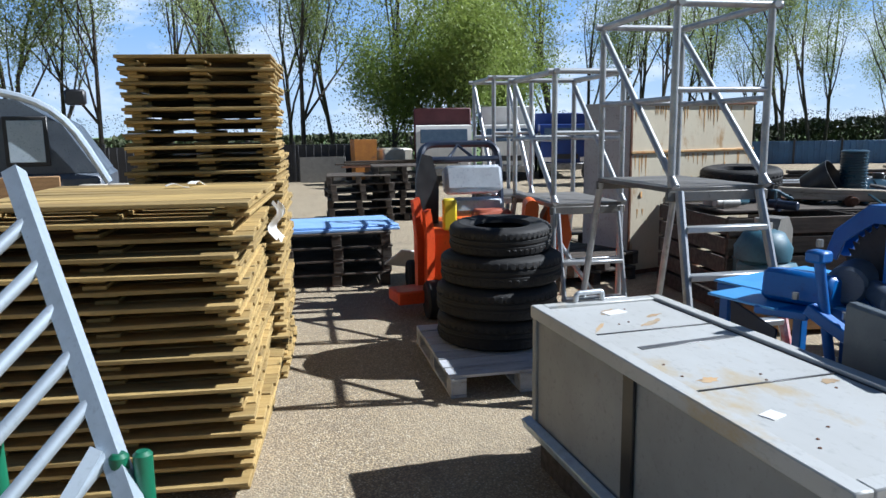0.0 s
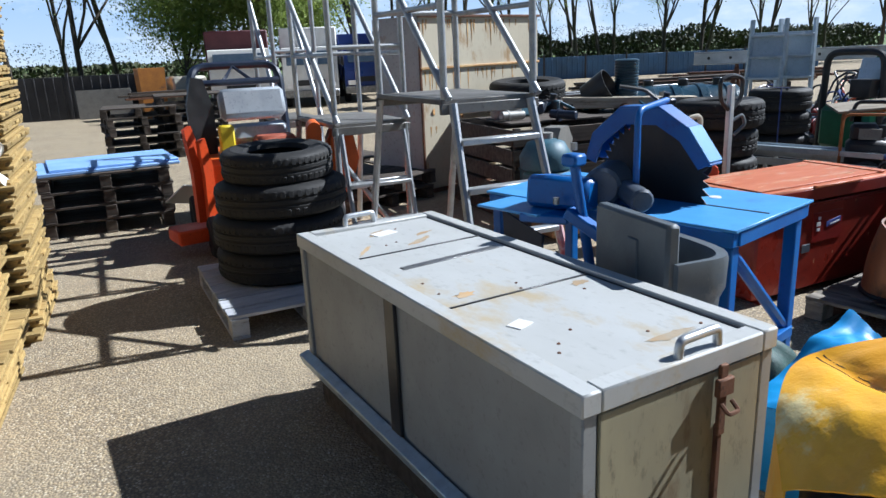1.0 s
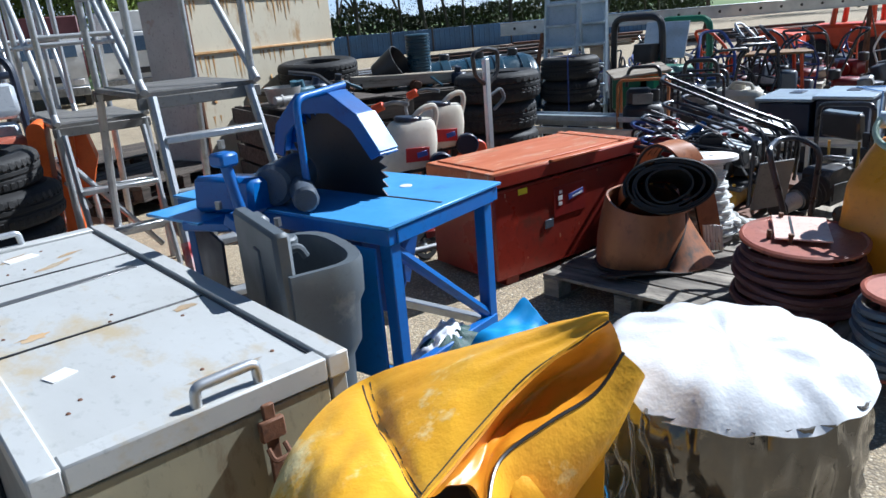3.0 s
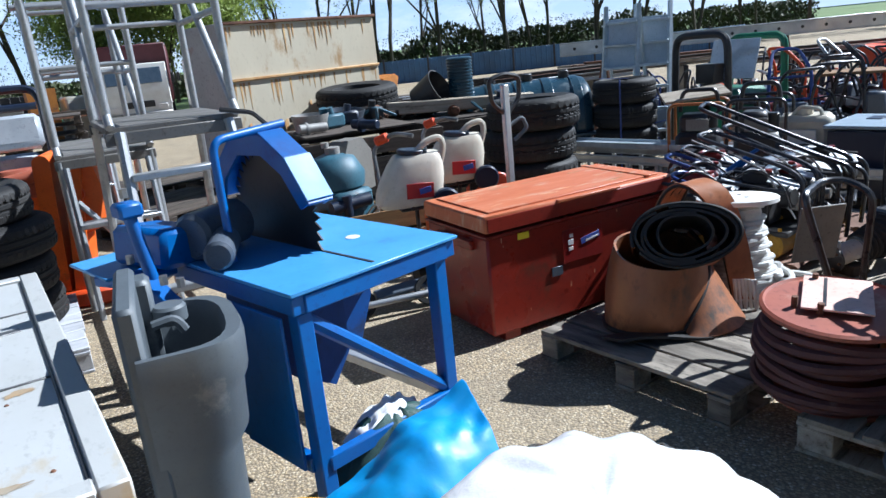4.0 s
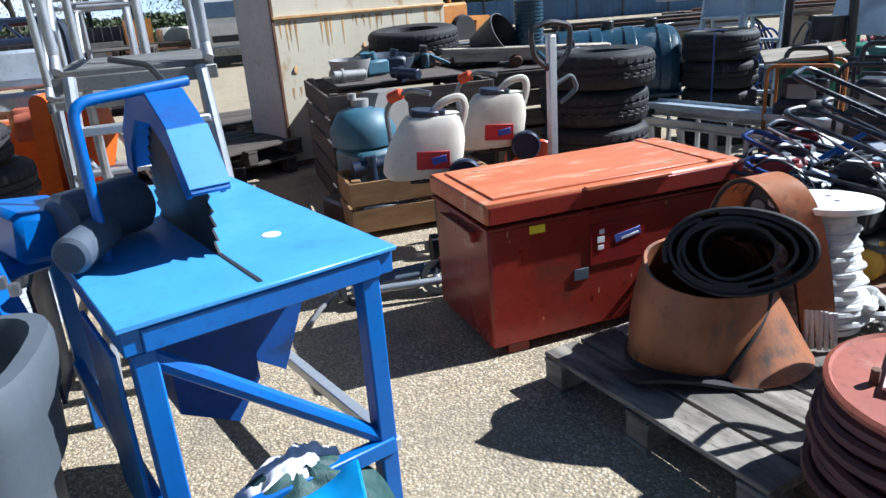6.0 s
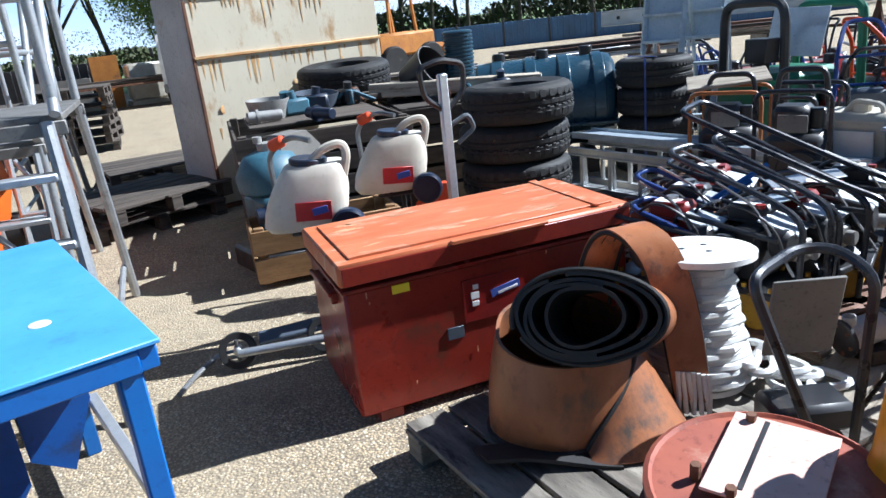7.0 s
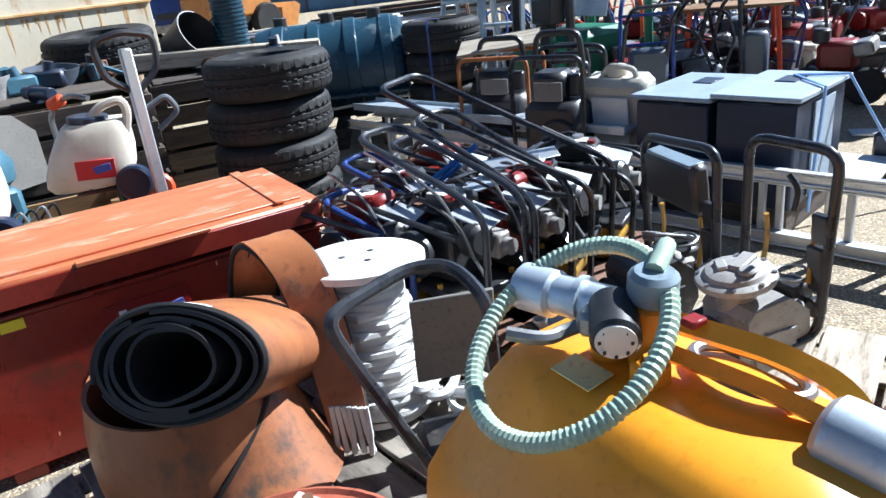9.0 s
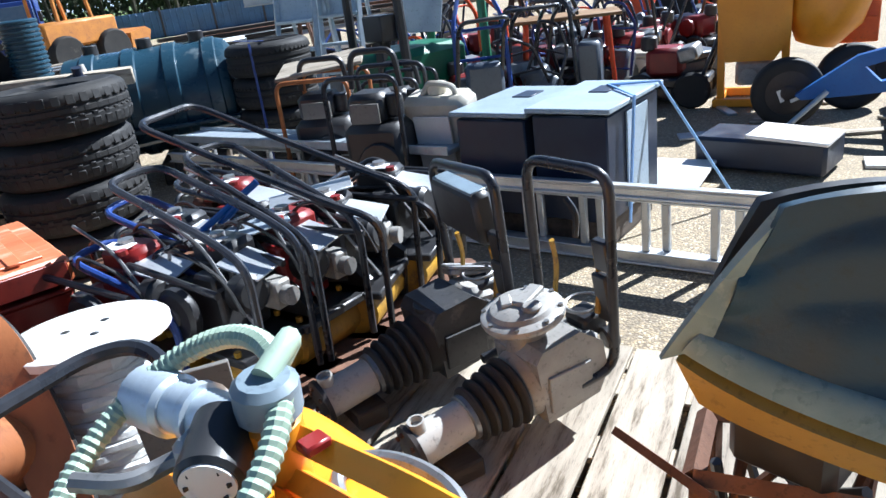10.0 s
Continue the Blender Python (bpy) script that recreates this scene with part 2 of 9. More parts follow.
M["foliage"] = leaf_material("spring_leaves", (0.36, 0.42, 0.16), (0.27, 0.33, 0.11))
M["foliage_b"] = leaf_material("willow_leaves", (0.33, 0.41, 0.10), (0.24, 0.32, 0.07))
M["bark"] = material("bark", (0.085, 0.070, 0.055), (0.055, 0.045, 0.036), 0.9, scale=6, grain=20, bump=0.5)
for key in ("foliage", "foliage_b"):
    nt = M[key].node_tree
    tr, mixn = nt.nodes.new("ShaderNodeBsdfTranslucent"), nt.nodes.new("ShaderNodeMixShader")
    pb = nt.nodes["Principled BSDF"]
    nt.links.new(pb.inputs["Base Color"].links[0].from_socket, tr.inputs["Color"])
    mixn.inputs[0].default_value = 0.45
    nt.links.new(pb.outputs[0], mixn.inputs[1])
    nt.links.new(tr.outputs[0], mixn.inputs[2])
    nt.links.new(mixn.outputs[0], nt.nodes["Material Output"].inputs["Surface"])
M["hedge"] = material("hedge_leaves", (0.06, 0.085, 0.03), (0.08, 0.075, 0.04), 0.7, scale=1.5, grain=6, bump=0)
M["fence_dark"] = material("dark_fence_panel", (0.05, 0.05, 0.055), (0.035, 0.035, 0.04), 0.7, scale=1.2, grain=12, bump=0.15)
M["fence_blue"] = material("blue_fence_panel", (0.05, 0.14, 0.30), (0.06, 0.12, 0.22), 0.6, scale=1.2, grain=12, bump=0.15)
M["brick_pale"] = material("pale_blocks", (0.62, 0.56, 0.46), (0.5, 0.45, 0.37), 0.8, scale=8, grain=40, bump=0.3)
M["plate_grey"] = material("dull_grey_plate", (0.20, 0.19, 0.17), (0.16, 0.15, 0.135), 0.6, bump=0.1)
M["lorry_red"] = material("dark_red_curtain", (0.11, 0.025, 0.03), (0.08, 0.02, 0.025), 0.6, scale=2, bump=0.1)
M["lorry_blue"] = material("deep_blue_cab_paint", (0.02, 0.05, 0.22), (0.018, 0.04, 0.18), 0.35, scale=2, bump=0.03)
M["slate"] = material("slate_vehicle_paint", (0.10, 0.12, 0.15), (0.07, 0.085, 0.11), 0.35, scale=3, bump=0.04)
M["barrow_blue"] = material("barrow_blue_paint", (0.025, 0.06, 0.26), (0.02, 0.05, 0.2), 0.4, scale=6, bump=0.06)


def ground_material():
    """Worn tarmac with pale stone chips, and dusty and darker patches."""
    m = bpy.data.materials.new("stone_chip_tarmac")
    m.use_nodes = True
    n, l = m.node_tree.nodes, m.node_tree.links
    b = n["Principled BSDF"]
    tc = n.new("ShaderNodeTexCoord")
    vor = n.new("ShaderNodeTexVoronoi")
    vor.inputs["Scale"].default_value = 92.0
    l.new(tc.outputs["Object"], vor.inputs["Vector"])
    cr = n.new("ShaderNodeValToRGB")
    cr.color_ramp.interpolation = "CONSTANT"
    pal = [(0, (0.44, 0.345, 0.215)), (0.2, (0.31, 0.245, 0.16)), (0.4, (0.50, 0.40, 0.26)), (0.58, (0.27, 0.215, 0.145)), (0.72, (0.42, 0.32, 0.19)), (0.88, (0.62, 0.53, 0.39))]
    while len(cr.color_ramp.elements) < len(pal):
        cr.color_ramp.elements.new(0.5)
    for e, (p, c) in zip(cr.color_ramp.elements, pal):
        e.position, e.color = p, (*c, 1)
    sep = n.new("ShaderNodeSeparateColor")
    l.new(vor.outputs["Color"], sep.inputs[0])
    l.new(sep.outputs[0], cr.inputs[0])
    edge = n.new("ShaderNodeMapRange")
    edge.inputs["From Min"].default_value, edge.inputs["From Max"].default_value = 0.35, 0.75
    l.new(vor.outputs["Distance"], edge.inputs["Value"])
    mx = n.new("ShaderNodeMix")
    mx.data_type = "RGBA"
    l.new(edge.outputs[0], mx.inputs[0])
    l.new(cr.outputs[0], mx.inputs[6])
    mx.inputs[7].default_value = (0.20, 0.16, 0.11, 1)
    big = n.new("ShaderNodeTexNoise")
    big.inputs["Scale"].default_value, big.inputs["Detail"].default_value = 0.9, 7
    l.new(tc.outputs["Object"], big.inputs["Vector"])
    pr = n.new("ShaderNodeMapRange")
    pr.inputs["From Min"].default_value, pr.inputs["From Max"].default_value = 0.4, 0.66
    pr.inputs["To Max"].default_value = 0.55
    l.new(big.outputs["Fac"], pr.inputs["Value"])
    m2 = n.new("ShaderNodeMix")
    m2.data_type = "RGBA"
    l.new(pr.outputs[0], m2.inputs[0])
    l.new(mx.outputs[2], m2.inputs[6])
    m2.inputs[7].default_value = (0.36, 0.295, 0.20, 1)
    worn = n.new("ShaderNodeTexNoise")
    worn.inputs["Scale"].default_value, worn.inputs["Detail"].default_value, worn.inputs["Roughness"].default_value = 2.3, 8, 0.68
    l.new(tc.outputs["Object"], worn.inputs["Vector"])
    wr = n.new("ShaderNodeMapRange")
    wr.inputs["From Min"].default_value, wr.inputs["From Max"].default_value, wr.inputs["To Max"].default_value = 0.52, 0.70, 0.6
    l.new(worn.outputs["Fac"], wr.inputs["Value"])
    m3 = n.new("ShaderNodeMix")
    m3.data_type = "RGBA"
    l.new(wr.outputs[0], m3.inputs[0])
    l.new(m2.outputs[2], m3.inputs[6])
    m3.inputs[7].default_value = (0.155, 0.13, 0.10, 1)
    l.new(m3.outputs[2], b.inputs["Base Color"])
    b.inputs["Roughness"].default_value = 0.9
    bp = n.new("ShaderNodeBump")
    bp.inputs["Strength"].default_value, bp.inputs["Distance"].default_value = 0.8, 0.006
    bp.invert = True
    l.new(vor.outputs["Distance"], bp.inputs["Height"])
    l.new(bp.outputs[0], b.inputs["Normal"])
    return m


M["ground"] = ground_material()
M["grass"] = material("field_grass", (0.13, 0.19, 0.05), (0.10, 0.15, 0.04), 0.9, scale=0.08, grain=1.5, bump=0)


# ---------------------------------------------------------------- mesh building
class Shape:
    """Collects vertices and faces of one mesh."""

    def __init__(self):
        self.v, self.f = [], []

    def add(self, verts, faces, m=None):
        k = len(self.v)
        self.v += [tuple(m @ Vector(p)) for p in verts] if m else [tuple(p) for p in verts]
        self.f += [tuple(i + k for i in f) for f in faces]
        return self

    def box(self, c, s, rot=(0, 0, 0), b=0.004, m=None):
        """A box with chamfered edges: centre, size, turn in degrees."""
        h = [x / 2 for x in s]
        b = min(b, *(x * 0.45 for x in h))
        verts, idx, faces = [], {}, []
        for sx in (-1, 1):
            for sy in (-1, 1):
                for sz in (-1, 1):
                    sg = (sx, sy, sz)
                    for ax in range(3):
                        idx[(sg, ax)] = len(verts)
                        verts.append([sg[k] * (h[k] if k == ax else h[k] - b) for k in range(3)])
        for ax in range(3):
            u, w = (ax + 1) % 3, (ax + 2) % 3
            for s1 in (-1, 1):
                q = []
                for a, c2 in ((-1, -1), (1, -1), (1, 1), (-1, 1)):
                    sg = [0, 0, 0]
                    sg[ax], sg[u], sg[w] = s1, a, c2
                    q.append(idx[(tuple(sg), ax)])
                faces.append(q if s1 > 0 else q[::-1])
        for ax in range(3):
            u, w = (ax + 1) % 3, (ax + 2) % 3
            for a in (-1, 1):
                for c2 in (-1, 1):
                    p, q = [0, 0, 0], [0, 0, 0]
                    p[ax], p[u], p[w] = -1, a, c2
                    q[ax], q[u], q[w] = 1, a, c2
                    p, q = tuple(p), tuple(q)
                    fc = [idx[(p, u)], idx[(q, u)], idx[(q, w)], idx[(p, w)]]
                    faces.append(fc if a * c2 < 0 else fc[::-1])
        for sx in (-1, 1):
            for sy in (-1, 1):
                for sz in (-1, 1):
                    sg = (sx, sy, sz)
                    fc = [idx[(sg, 0)], idx[(sg, 1)], idx[(sg, 2)]]
                    faces.append(fc if sx * sy * sz > 0 else fc[::-1])
        t = pose(*c, *rot)
        return self.add(verts, faces, m @ t if m else t)

    def lathe(self, prof, seg=24, m=None, closed=False):
        """Turns (radius, height) pairs about z."""
        verts, faces = [], []
        for r, z in prof:
            for i in range(seg):
                a = 2 * math.pi * i / seg
                verts.append((r * math.cos(a), r * math.sin(a), z))
        k = len(prof)
        for j in range(k if closed else k - 1):
            j2 = (j + 1) % k
            for i in range(seg):
                i2 = (i + 1) % seg
                faces.append((j * seg + i, j * seg + i2, j2 * seg + i2, j2 * seg + i))
        if not closed:
            faces.append(tuple(range(seg))[::-1])
            faces.append(tuple((k - 1) * seg + i for i in range(seg)))
        return self.add(verts, faces, m)

    def cyl(self, p, q, r, r2=None, seg=14, b=0.0):
        p, q = Vector(p), Vector(q)
        d = q - p
        r2 = r if r2 is None else r2
        m = Matrix.Translation(p) @ d.to_track_quat("Z", "Y").to_matrix().to_4x4()
        h = d.length
        b = min(b, h * 0.4, r * 0.5)
        prof = [(r - b, 0), (r, b), (r2, h - b), (r2 - b, h)] if b else [(r, 0), (r2, h)]
        return self.lathe(prof, seg, m)

    def tube(self, pts, r, seg=8, fillet=0.0, closed=False, steps=4):
        """A round bar along points, with rounded corners."""
        pts = [Vector(p) for p in pts]
        if fillet and len(pts) > 2:
            out = []
            rng = range(len(pts)) if closed else range(1, len(pts) - 1)
            if not closed:
                out.append(pts[0])
            for i in rng:
                a, p, c = pts[i - 1], pts[i], pts[(i + 1) % len(pts)]
                d1, d2 = min(fillet, (a - p).length * 0.48), min(fillet, (c - p).length * 0.48)
                s, e = p + (a - p).normalized() * d1, p + (c - p).normalized() * d2
                for k in range(steps + 1):
                    t = k / steps
                    out.append(s * (1 - t) ** 2 + p * 2 * t * (1 - t) + e * t ** 2)
            if not closed:
                out.append(pts[-1])
            pts = out
        n = len(pts)
        rs = r if isinstance(r, (list, tuple)) else [r] * n
        verts, faces, ref = [], [], None
        for i, p in enumerate(pts):
            a = pts[i - 1] if (i or closed) else p
            c = pts[(i + 1) % n] if (i < n - 1 or closed) else p
            d = (c - a).normalized()
            if ref is None:
                ref = Vector((0, 0, 1)) if abs(d.z) < 0.9 else Vector((1, 0, 0))
            u = ref - d * ref.dot(d)
            u.normalize()
            ref = u
            w = d.cross(u)
            for k in range(seg):
                ang = 2 * math.pi * k / seg
                verts.append(p + (u * math.cos(ang) + w * math.sin(ang)) * rs[i])
        for i in range(n if closed else n - 1):
            j = (i + 1) % n
            for k in range(seg):
                k2 = (k + 1) % seg
                faces.append((i * seg + k, i * seg + k2, j * seg + k2, j * seg + k))
        if not closed:
            faces.append(tuple(range(seg))[::-1])
            faces.append(tuple((n - 1) * seg + k for k in range(seg)))
        return self.add(verts, faces)

    def prism(self, poly, depth, m=None):
        """A flat outline in x and z, extruded along y by depth, about y = 0."""
        k = len(poly)
        verts = [(x, -depth / 2, z) for x, z in poly] + [(x, depth / 2, z) for x, z in poly]
        faces = [tuple(range(k)), tuple(range(2 * k - 1, k - 1, -1))]
        faces += [(i, i + k, (i + 1) % k + k, (i + 1) % k) for i in range(k)]
        return self.add(verts, faces, m)

    def sheet(self, fn, nu, nv, thick=0.004):
        """A surface fn(u, v), u and v from 0 to 1, with a thickness."""
        top = [Vector(fn(i / nu, j / nv)) for j in range(nv + 1) for i in range(nu + 1)]
        w = nu + 1
        low = []
        for j in range(nv + 1):
            for i in range(w):
                du = top[j * w + min(i + 1, nu)] - top[j * w + max(i - 1, 0)]
                dv = top[min(j + 1, nv) * w + i] - top[max(j - 1, 0) * w + i]
                nn = du.cross(dv)
                nn = nn.normalized() if nn.length > 1e-9 else Vector((0, 0, 1))
                low.append(top[j * w + i] - nn * thick)
        k = len(top)
        faces = []
        for j in range(nv):
            for i in range(nu):
                a = j * w + i
                faces.append((a, a + 1, a + w + 1, a + w))
                faces.append((k + a, k + a + w, k + a + w + 1, k + a + 1))
        rim = [i for i in range(nu)] + [j * w + nu for j in range(nv)] + [nv * w + nu - i for i in range(nu)] + [(nv - j) * w for j in range(nv)]
        for p, q in zip(rim, rim[1:] + rim[:1]):
            faces.append((p, k + p, k + q, q))
        return self.add(top + low, faces)

    def mesh(self, name, mat, smooth=40):
        me = bpy.data.meshes.new(name)
        me.from_pydata(self.v, [], self.f)
        me.materials.append(mat if not isinstance(mat, str) else M[mat])
        if smooth:
            me.shade_smooth()
            me.set_sharp_from_angle(angle=radians(smooth))
        me.update()
        return me


def thing(name, label, category, m=None, group="", kind=""):
    """An Empty at the base of a thing, under which its parts hang."""
    ob = new(name)
    ob.empty_display_size = 0.1
    if m:
        ob.matrix_basis = m
    return tagged(ob, label, category, group, kind)


def part(name, shape, mat, parent, label="", smooth=40):
    ob = new(name, shape if isinstance(shape, bpy.types.Mesh) else shape.mesh(name, mat, smooth))
    ob.parent = parent
    if label:
        ob["label"] = label
    return ob


def solo(name, shape, mat, label, category, m=None, group="", kind="", smooth=40):
    """A thing that is one mesh."""
    ob = new(name, shape.mesh(name, mat, smooth))
    if m:
        ob.matrix_basis = m
    return tagged(ob, label, category, group, kind)


rnd = random.Random(7)


# ---------------------------------------------------------------- ground, fences, distance
def build_ground():
    me = bpy.data.meshes.new("ground")
    xs = [-900, -60, -14, 34, 90, 900]
    ys = [-900, -30, 29, 60, 1200]
    vs = [(x, y, 0) for y in ys for x in xs]
    w = len(xs)
    fs, mi = [], []
    for j in range(len(ys) - 1):
        for i in range(w - 1):
            fs.append((j * w + i, j * w + i + 1, (j + 1) * w + i + 1, (j + 1) * w + i))
            mi.append(0 if (j == 1 and 1 <= i <= 3) else 1)
    me.from_pydata(vs, [], fs)
    me.materials.append(M["ground"])
    me.materials.append(M["grass"])
    for p, k in zip(me.polygons, mi):
        p.material_index = k
    tagged(new("ground", me), "worn tarmac yard with pale stone chips", "ground", kind="structure")


build_ground()


def sky_backdrop():
    """A far curved wall of low sky, blue with thin white cloud, well behind all else."""
    m = bpy.data.materials.new("low_sky")
    m.use_nodes = True
    n, l = m.node_tree.nodes, m.node_tree.links
    n.remove(n["Principled BSDF"])
    em, tc, sx = n.new("ShaderNodeEmission"), n.new("ShaderNodeTexCoord"), n.new("ShaderNodeSeparateXYZ")
    l.new(tc.outputs["Object"], sx.inputs[0])
    up = n.new("ShaderNodeMapRange")
    up.inputs["From Max"].default_value = 330.0
    l.new(sx.outputs["Z"], up.inputs["Value"])
    cr = n.new("ShaderNodeValToRGB")
    cr.color_ramp.elements[0].color, cr.color_ramp.elements[1].color = (0.62, 0.74, 0.86, 1), (0.16, 0.34, 0.74, 1)
    cr.color_ramp.elements.new(0.35).color = (0.32, 0.52, 0.84, 1)
    l.new(up.outputs[0], cr.inputs[0])
    mp = n.new("ShaderNodeMapping")
    mp.inputs["Scale"].default_value = (1.0, 1.0, 2.6)
    l.new(tc.outputs["Object"], mp.inputs["Vector"])
    cl = n.new("ShaderNodeTexNoise")
    cl.inputs["Scale"].default_value, cl.inputs["Detail"].default_value, cl.inputs["Roughness"].default_value = 0.009, 7, 0.6
    l.new(mp.outputs[0], cl.inputs["Vector"])
    cm = n.new("ShaderNodeMapRange")
    cm.inputs["From Min"].default_value, cm.inputs["From Max"].default_value = 0.46, 0.68
    l.new(cl.outputs["Fac"], cm.inputs["Value"])
    mx = n.new("ShaderNodeMix")
    mx.data_type = "RGBA"
    l.new(cm.outputs[0], mx.inputs[0])
    l.new(cr.outputs[0], mx.inputs[6])
    mx.inputs[7].default_value = (0.86, 0.90, 0.95, 1)
    l.new(mx.outputs[2], em.inputs["Color"])
    em.inputs["Strength"].default_value = 0.66
    l.new(em.outputs[0], n["Material Output"].inputs["Surface"])
    me = bpy.data.meshes.new("backdrop")
    R, k = 800.0, 40
    vs = [(R * math.sin(radians(-75 + 190 * i / k)), R * math.cos(radians(-75 + 190 * i / k)), z) for z in (-2.0, 330.0) for i in range(k + 1)]
    me.from_pydata(vs, [], [(i, i + 1, i + k + 2, i + k + 1) for i in range(k)])
    me.materials.append(m)
    tagged(new("backdrop", me), "pale blue spring sky with thin white cloud", "sky", kind="structure")


sky_backdrop()


def fence(name, p, q, h, step, mat, label):
    """Upright panels between posts along a line."""
    p, q = Vector((*p, 0)), Vector((*q, 0))
    root = thing(name, label, "fence", kind="structure")
    n = max(1, round((q - p).length / step))
    d = (q - p) / n
    yaw = math.degrees(math.atan2(d.y, d.x))
    body = Shape().box((0, 0, h / 2), (d.length - 0.06, 0.04, h), b=0.005)
    for k in range(8):
        body.box((-d.length / 2 + d.length * (k + 0.5) / 8, -0.03, h / 2), (0.05, 0.03, h - 0.04), b=0.005)
    pm = body.mesh("panel", mat)
    om = Shape().box((0, 0, h / 2 + 0.05), (0.08, 0.1, h + 0.1), b=0.006).mesh("post", M["fence_dark"])
    for i in range(n):
        c = p + d * (i + 0.5)
        ob = part("panel", pm, None, root)
        ob.matrix_basis = pose(c.x, c.y, 0, 0, 0, yaw)
        ob = part("post", om, None, root)
        ob.matrix_basis = pose(p.x + d.x * i, p.y + d.y * i, 0, 0, 0, yaw)


fence("fence_north", (-13.5, 25.6), (2.6, 24.2), 1.25, 2.0, "fence_dark", "low dark sheet fence with posts behind the yard")
fence("fence_east", (12.5, 30.5), (33.5, 24.0), 1.0, 2.0, "fence_blue", "low blue sheet fence along the yard edge")
solo("panel_board", Shape().box((0, 0, 0.42), (1.5, 0.06, 0.84)), "plate_grey", "grey board leaning at the dark fence", "board", pose(1.5, 23.9, 0, -6, 0, -4))


def branchy_tree(seed, height, leaves, leaf, spread, mat, dense=1.0):
    """Trunk with limbs and twigs, and loose small leaves at the twigs."""
    r = random.Random(seed)
    wood, crown, tips = Shape(), Shape(), []

    def grow(p, d, length, rad, depth):
        pts, rs, q, dd = [p.copy()], [rad], p.copy(), d.copy()
        for k in range(4):
            dd = (dd + Vector((r.uniform(-1, 1), r.uniform(-1, 1), r.uniform(-0.2, 0.5))) * 0.16).normalized()
            q = q + dd * length / 4
            pts.append(q.copy())
            rs.append(rad * (1 - 0.17 * (k + 1)))
            if depth >= 2:
                tips.append(q.copy())
        wood.tube(pts, rs, seg=6 if depth < 2 else 4)
        if depth >= 4 or rad < 0.012:
            return
        for _ in range(5 if depth == 0 else 3):
            k = r.randint(1, 4)
            a = r.uniform(0, 2 * math.pi)
            side = Vector((math.cos(a), math.sin(a), r.uniform(0.5, 1.3))).normalized()
            grow(pts[k], (dd * 0.55 + side * spread).normalized(), length * r.uniform(0.5, 0.72), rs[k] * 0.62, depth + 1)

    grow(Vector((0, 0, -0.1)), Vector((0, 0, 1)), height * 0.56, height * 0.0078, 0)
    for _ in range(leaves):
        c = r.choice(tips) + Vector((r.gauss(0, 1), r.gauss(0, 1), r.gauss(0, 0.8))) * 0.38 * dense
        s = leaf * r.uniform(0.6, 1.3)
        e = Euler((r.uniform(-1.2, 1.2), r.uniform(-1.2, 1.2), r.uniform(0, 6.3))).to_matrix()
        k = len(crown.v)
        crown.v += [tuple(c + e @ Vector(v)) for v in ((-s, 0, 0), (0, -s * 0.5, s * 0.1), (s, 0, 0), (0, s * 0.5, s * 0.1))]
        crown.f.append((k, k + 1, k + 2, k + 3))
    root = thing("tree", "", "tree", group="tree row behind the yard")
    part("trunk", wood, "bark", root)
    part("crown", crown, mat, root, smooth=0)
    return root


tree_a = branchy_tree(3, 15, 10000, 0.055, 0.45, "foliage")
tree_b = branchy_tree(11, 14, 8000, 0.052, 0.5, "foliage")
tree_c = branchy_tree(23, 16, 10500, 0.055, 0.42, "foliage")
willow = branchy_tree(31, 10, 26000, 0.075, 0.85, "foliage_b", 1.6)
for ob, lab in ((tree_a, "slender bare-limbed tree with sparse fresh leaves"), (tree_b, "thin forked tree with few young leaves"), (tree_c, "tall tree with light spring leaves"), (willow, "broad pale green willow in full leaf")):
    ob["label"] = lab
TREES = [(-22, 30, 0), (-17.5, 31, 1), (-13, 30, 2), (-10.2, 30, 0), (-6.6, 30, 1), (-4, 31, 2), (-1.2, 30, 0), (1.6, 31, 1), (4.8, 31.5, 2), (7.6, 33, 0), (10.4, 33, 1),
         (13.2, 33, 2), (16.4, 34, 0), (19, 34, 2), (22.5, 34, 1), (25.5, 33, 0), (28.5, 34, 2), (31.5, 33, 1), (35, 33, 0), (38.5, 32, 2), (42, 31, 1), (45, 28, 0), (48, 25, 2), (50, 21, 1), (51, 17, 0)]
TREES += [(x + 1.3, y + 5, (i + 1) % 3) for i, (x, y, k) in enumerate(TREES) if x < 46]
first = set()
for i, (x, y, k) in enumerate(TREES):
    src = (tree_a, tree_b, tree_c)[k]
    s = 0.9 + 0.25 * ((i * 37) % 10) / 10
    m = pose(x + ((i * 53) % 7 - 3) * 0.2, y, 0, 0, 0, (i * 71) % 360)
    if k not in first:
        first.add(k)
        src.matrix_basis = m
    else:
        ob = copy_thing(src, m)
        ob.scale = (s, s, s)
willow.matrix_basis = pose(7.0, 28.5, 0, 0, 0, 40)
for x, y, a, s in ((9.6, 29.5, 200, 0.9), (4.4, 29.2, 100, 0.8)):
    ob = copy_thing(willow, pose(x, y, 0, 0, 0, a))
    ob.scale = (s, s, s)


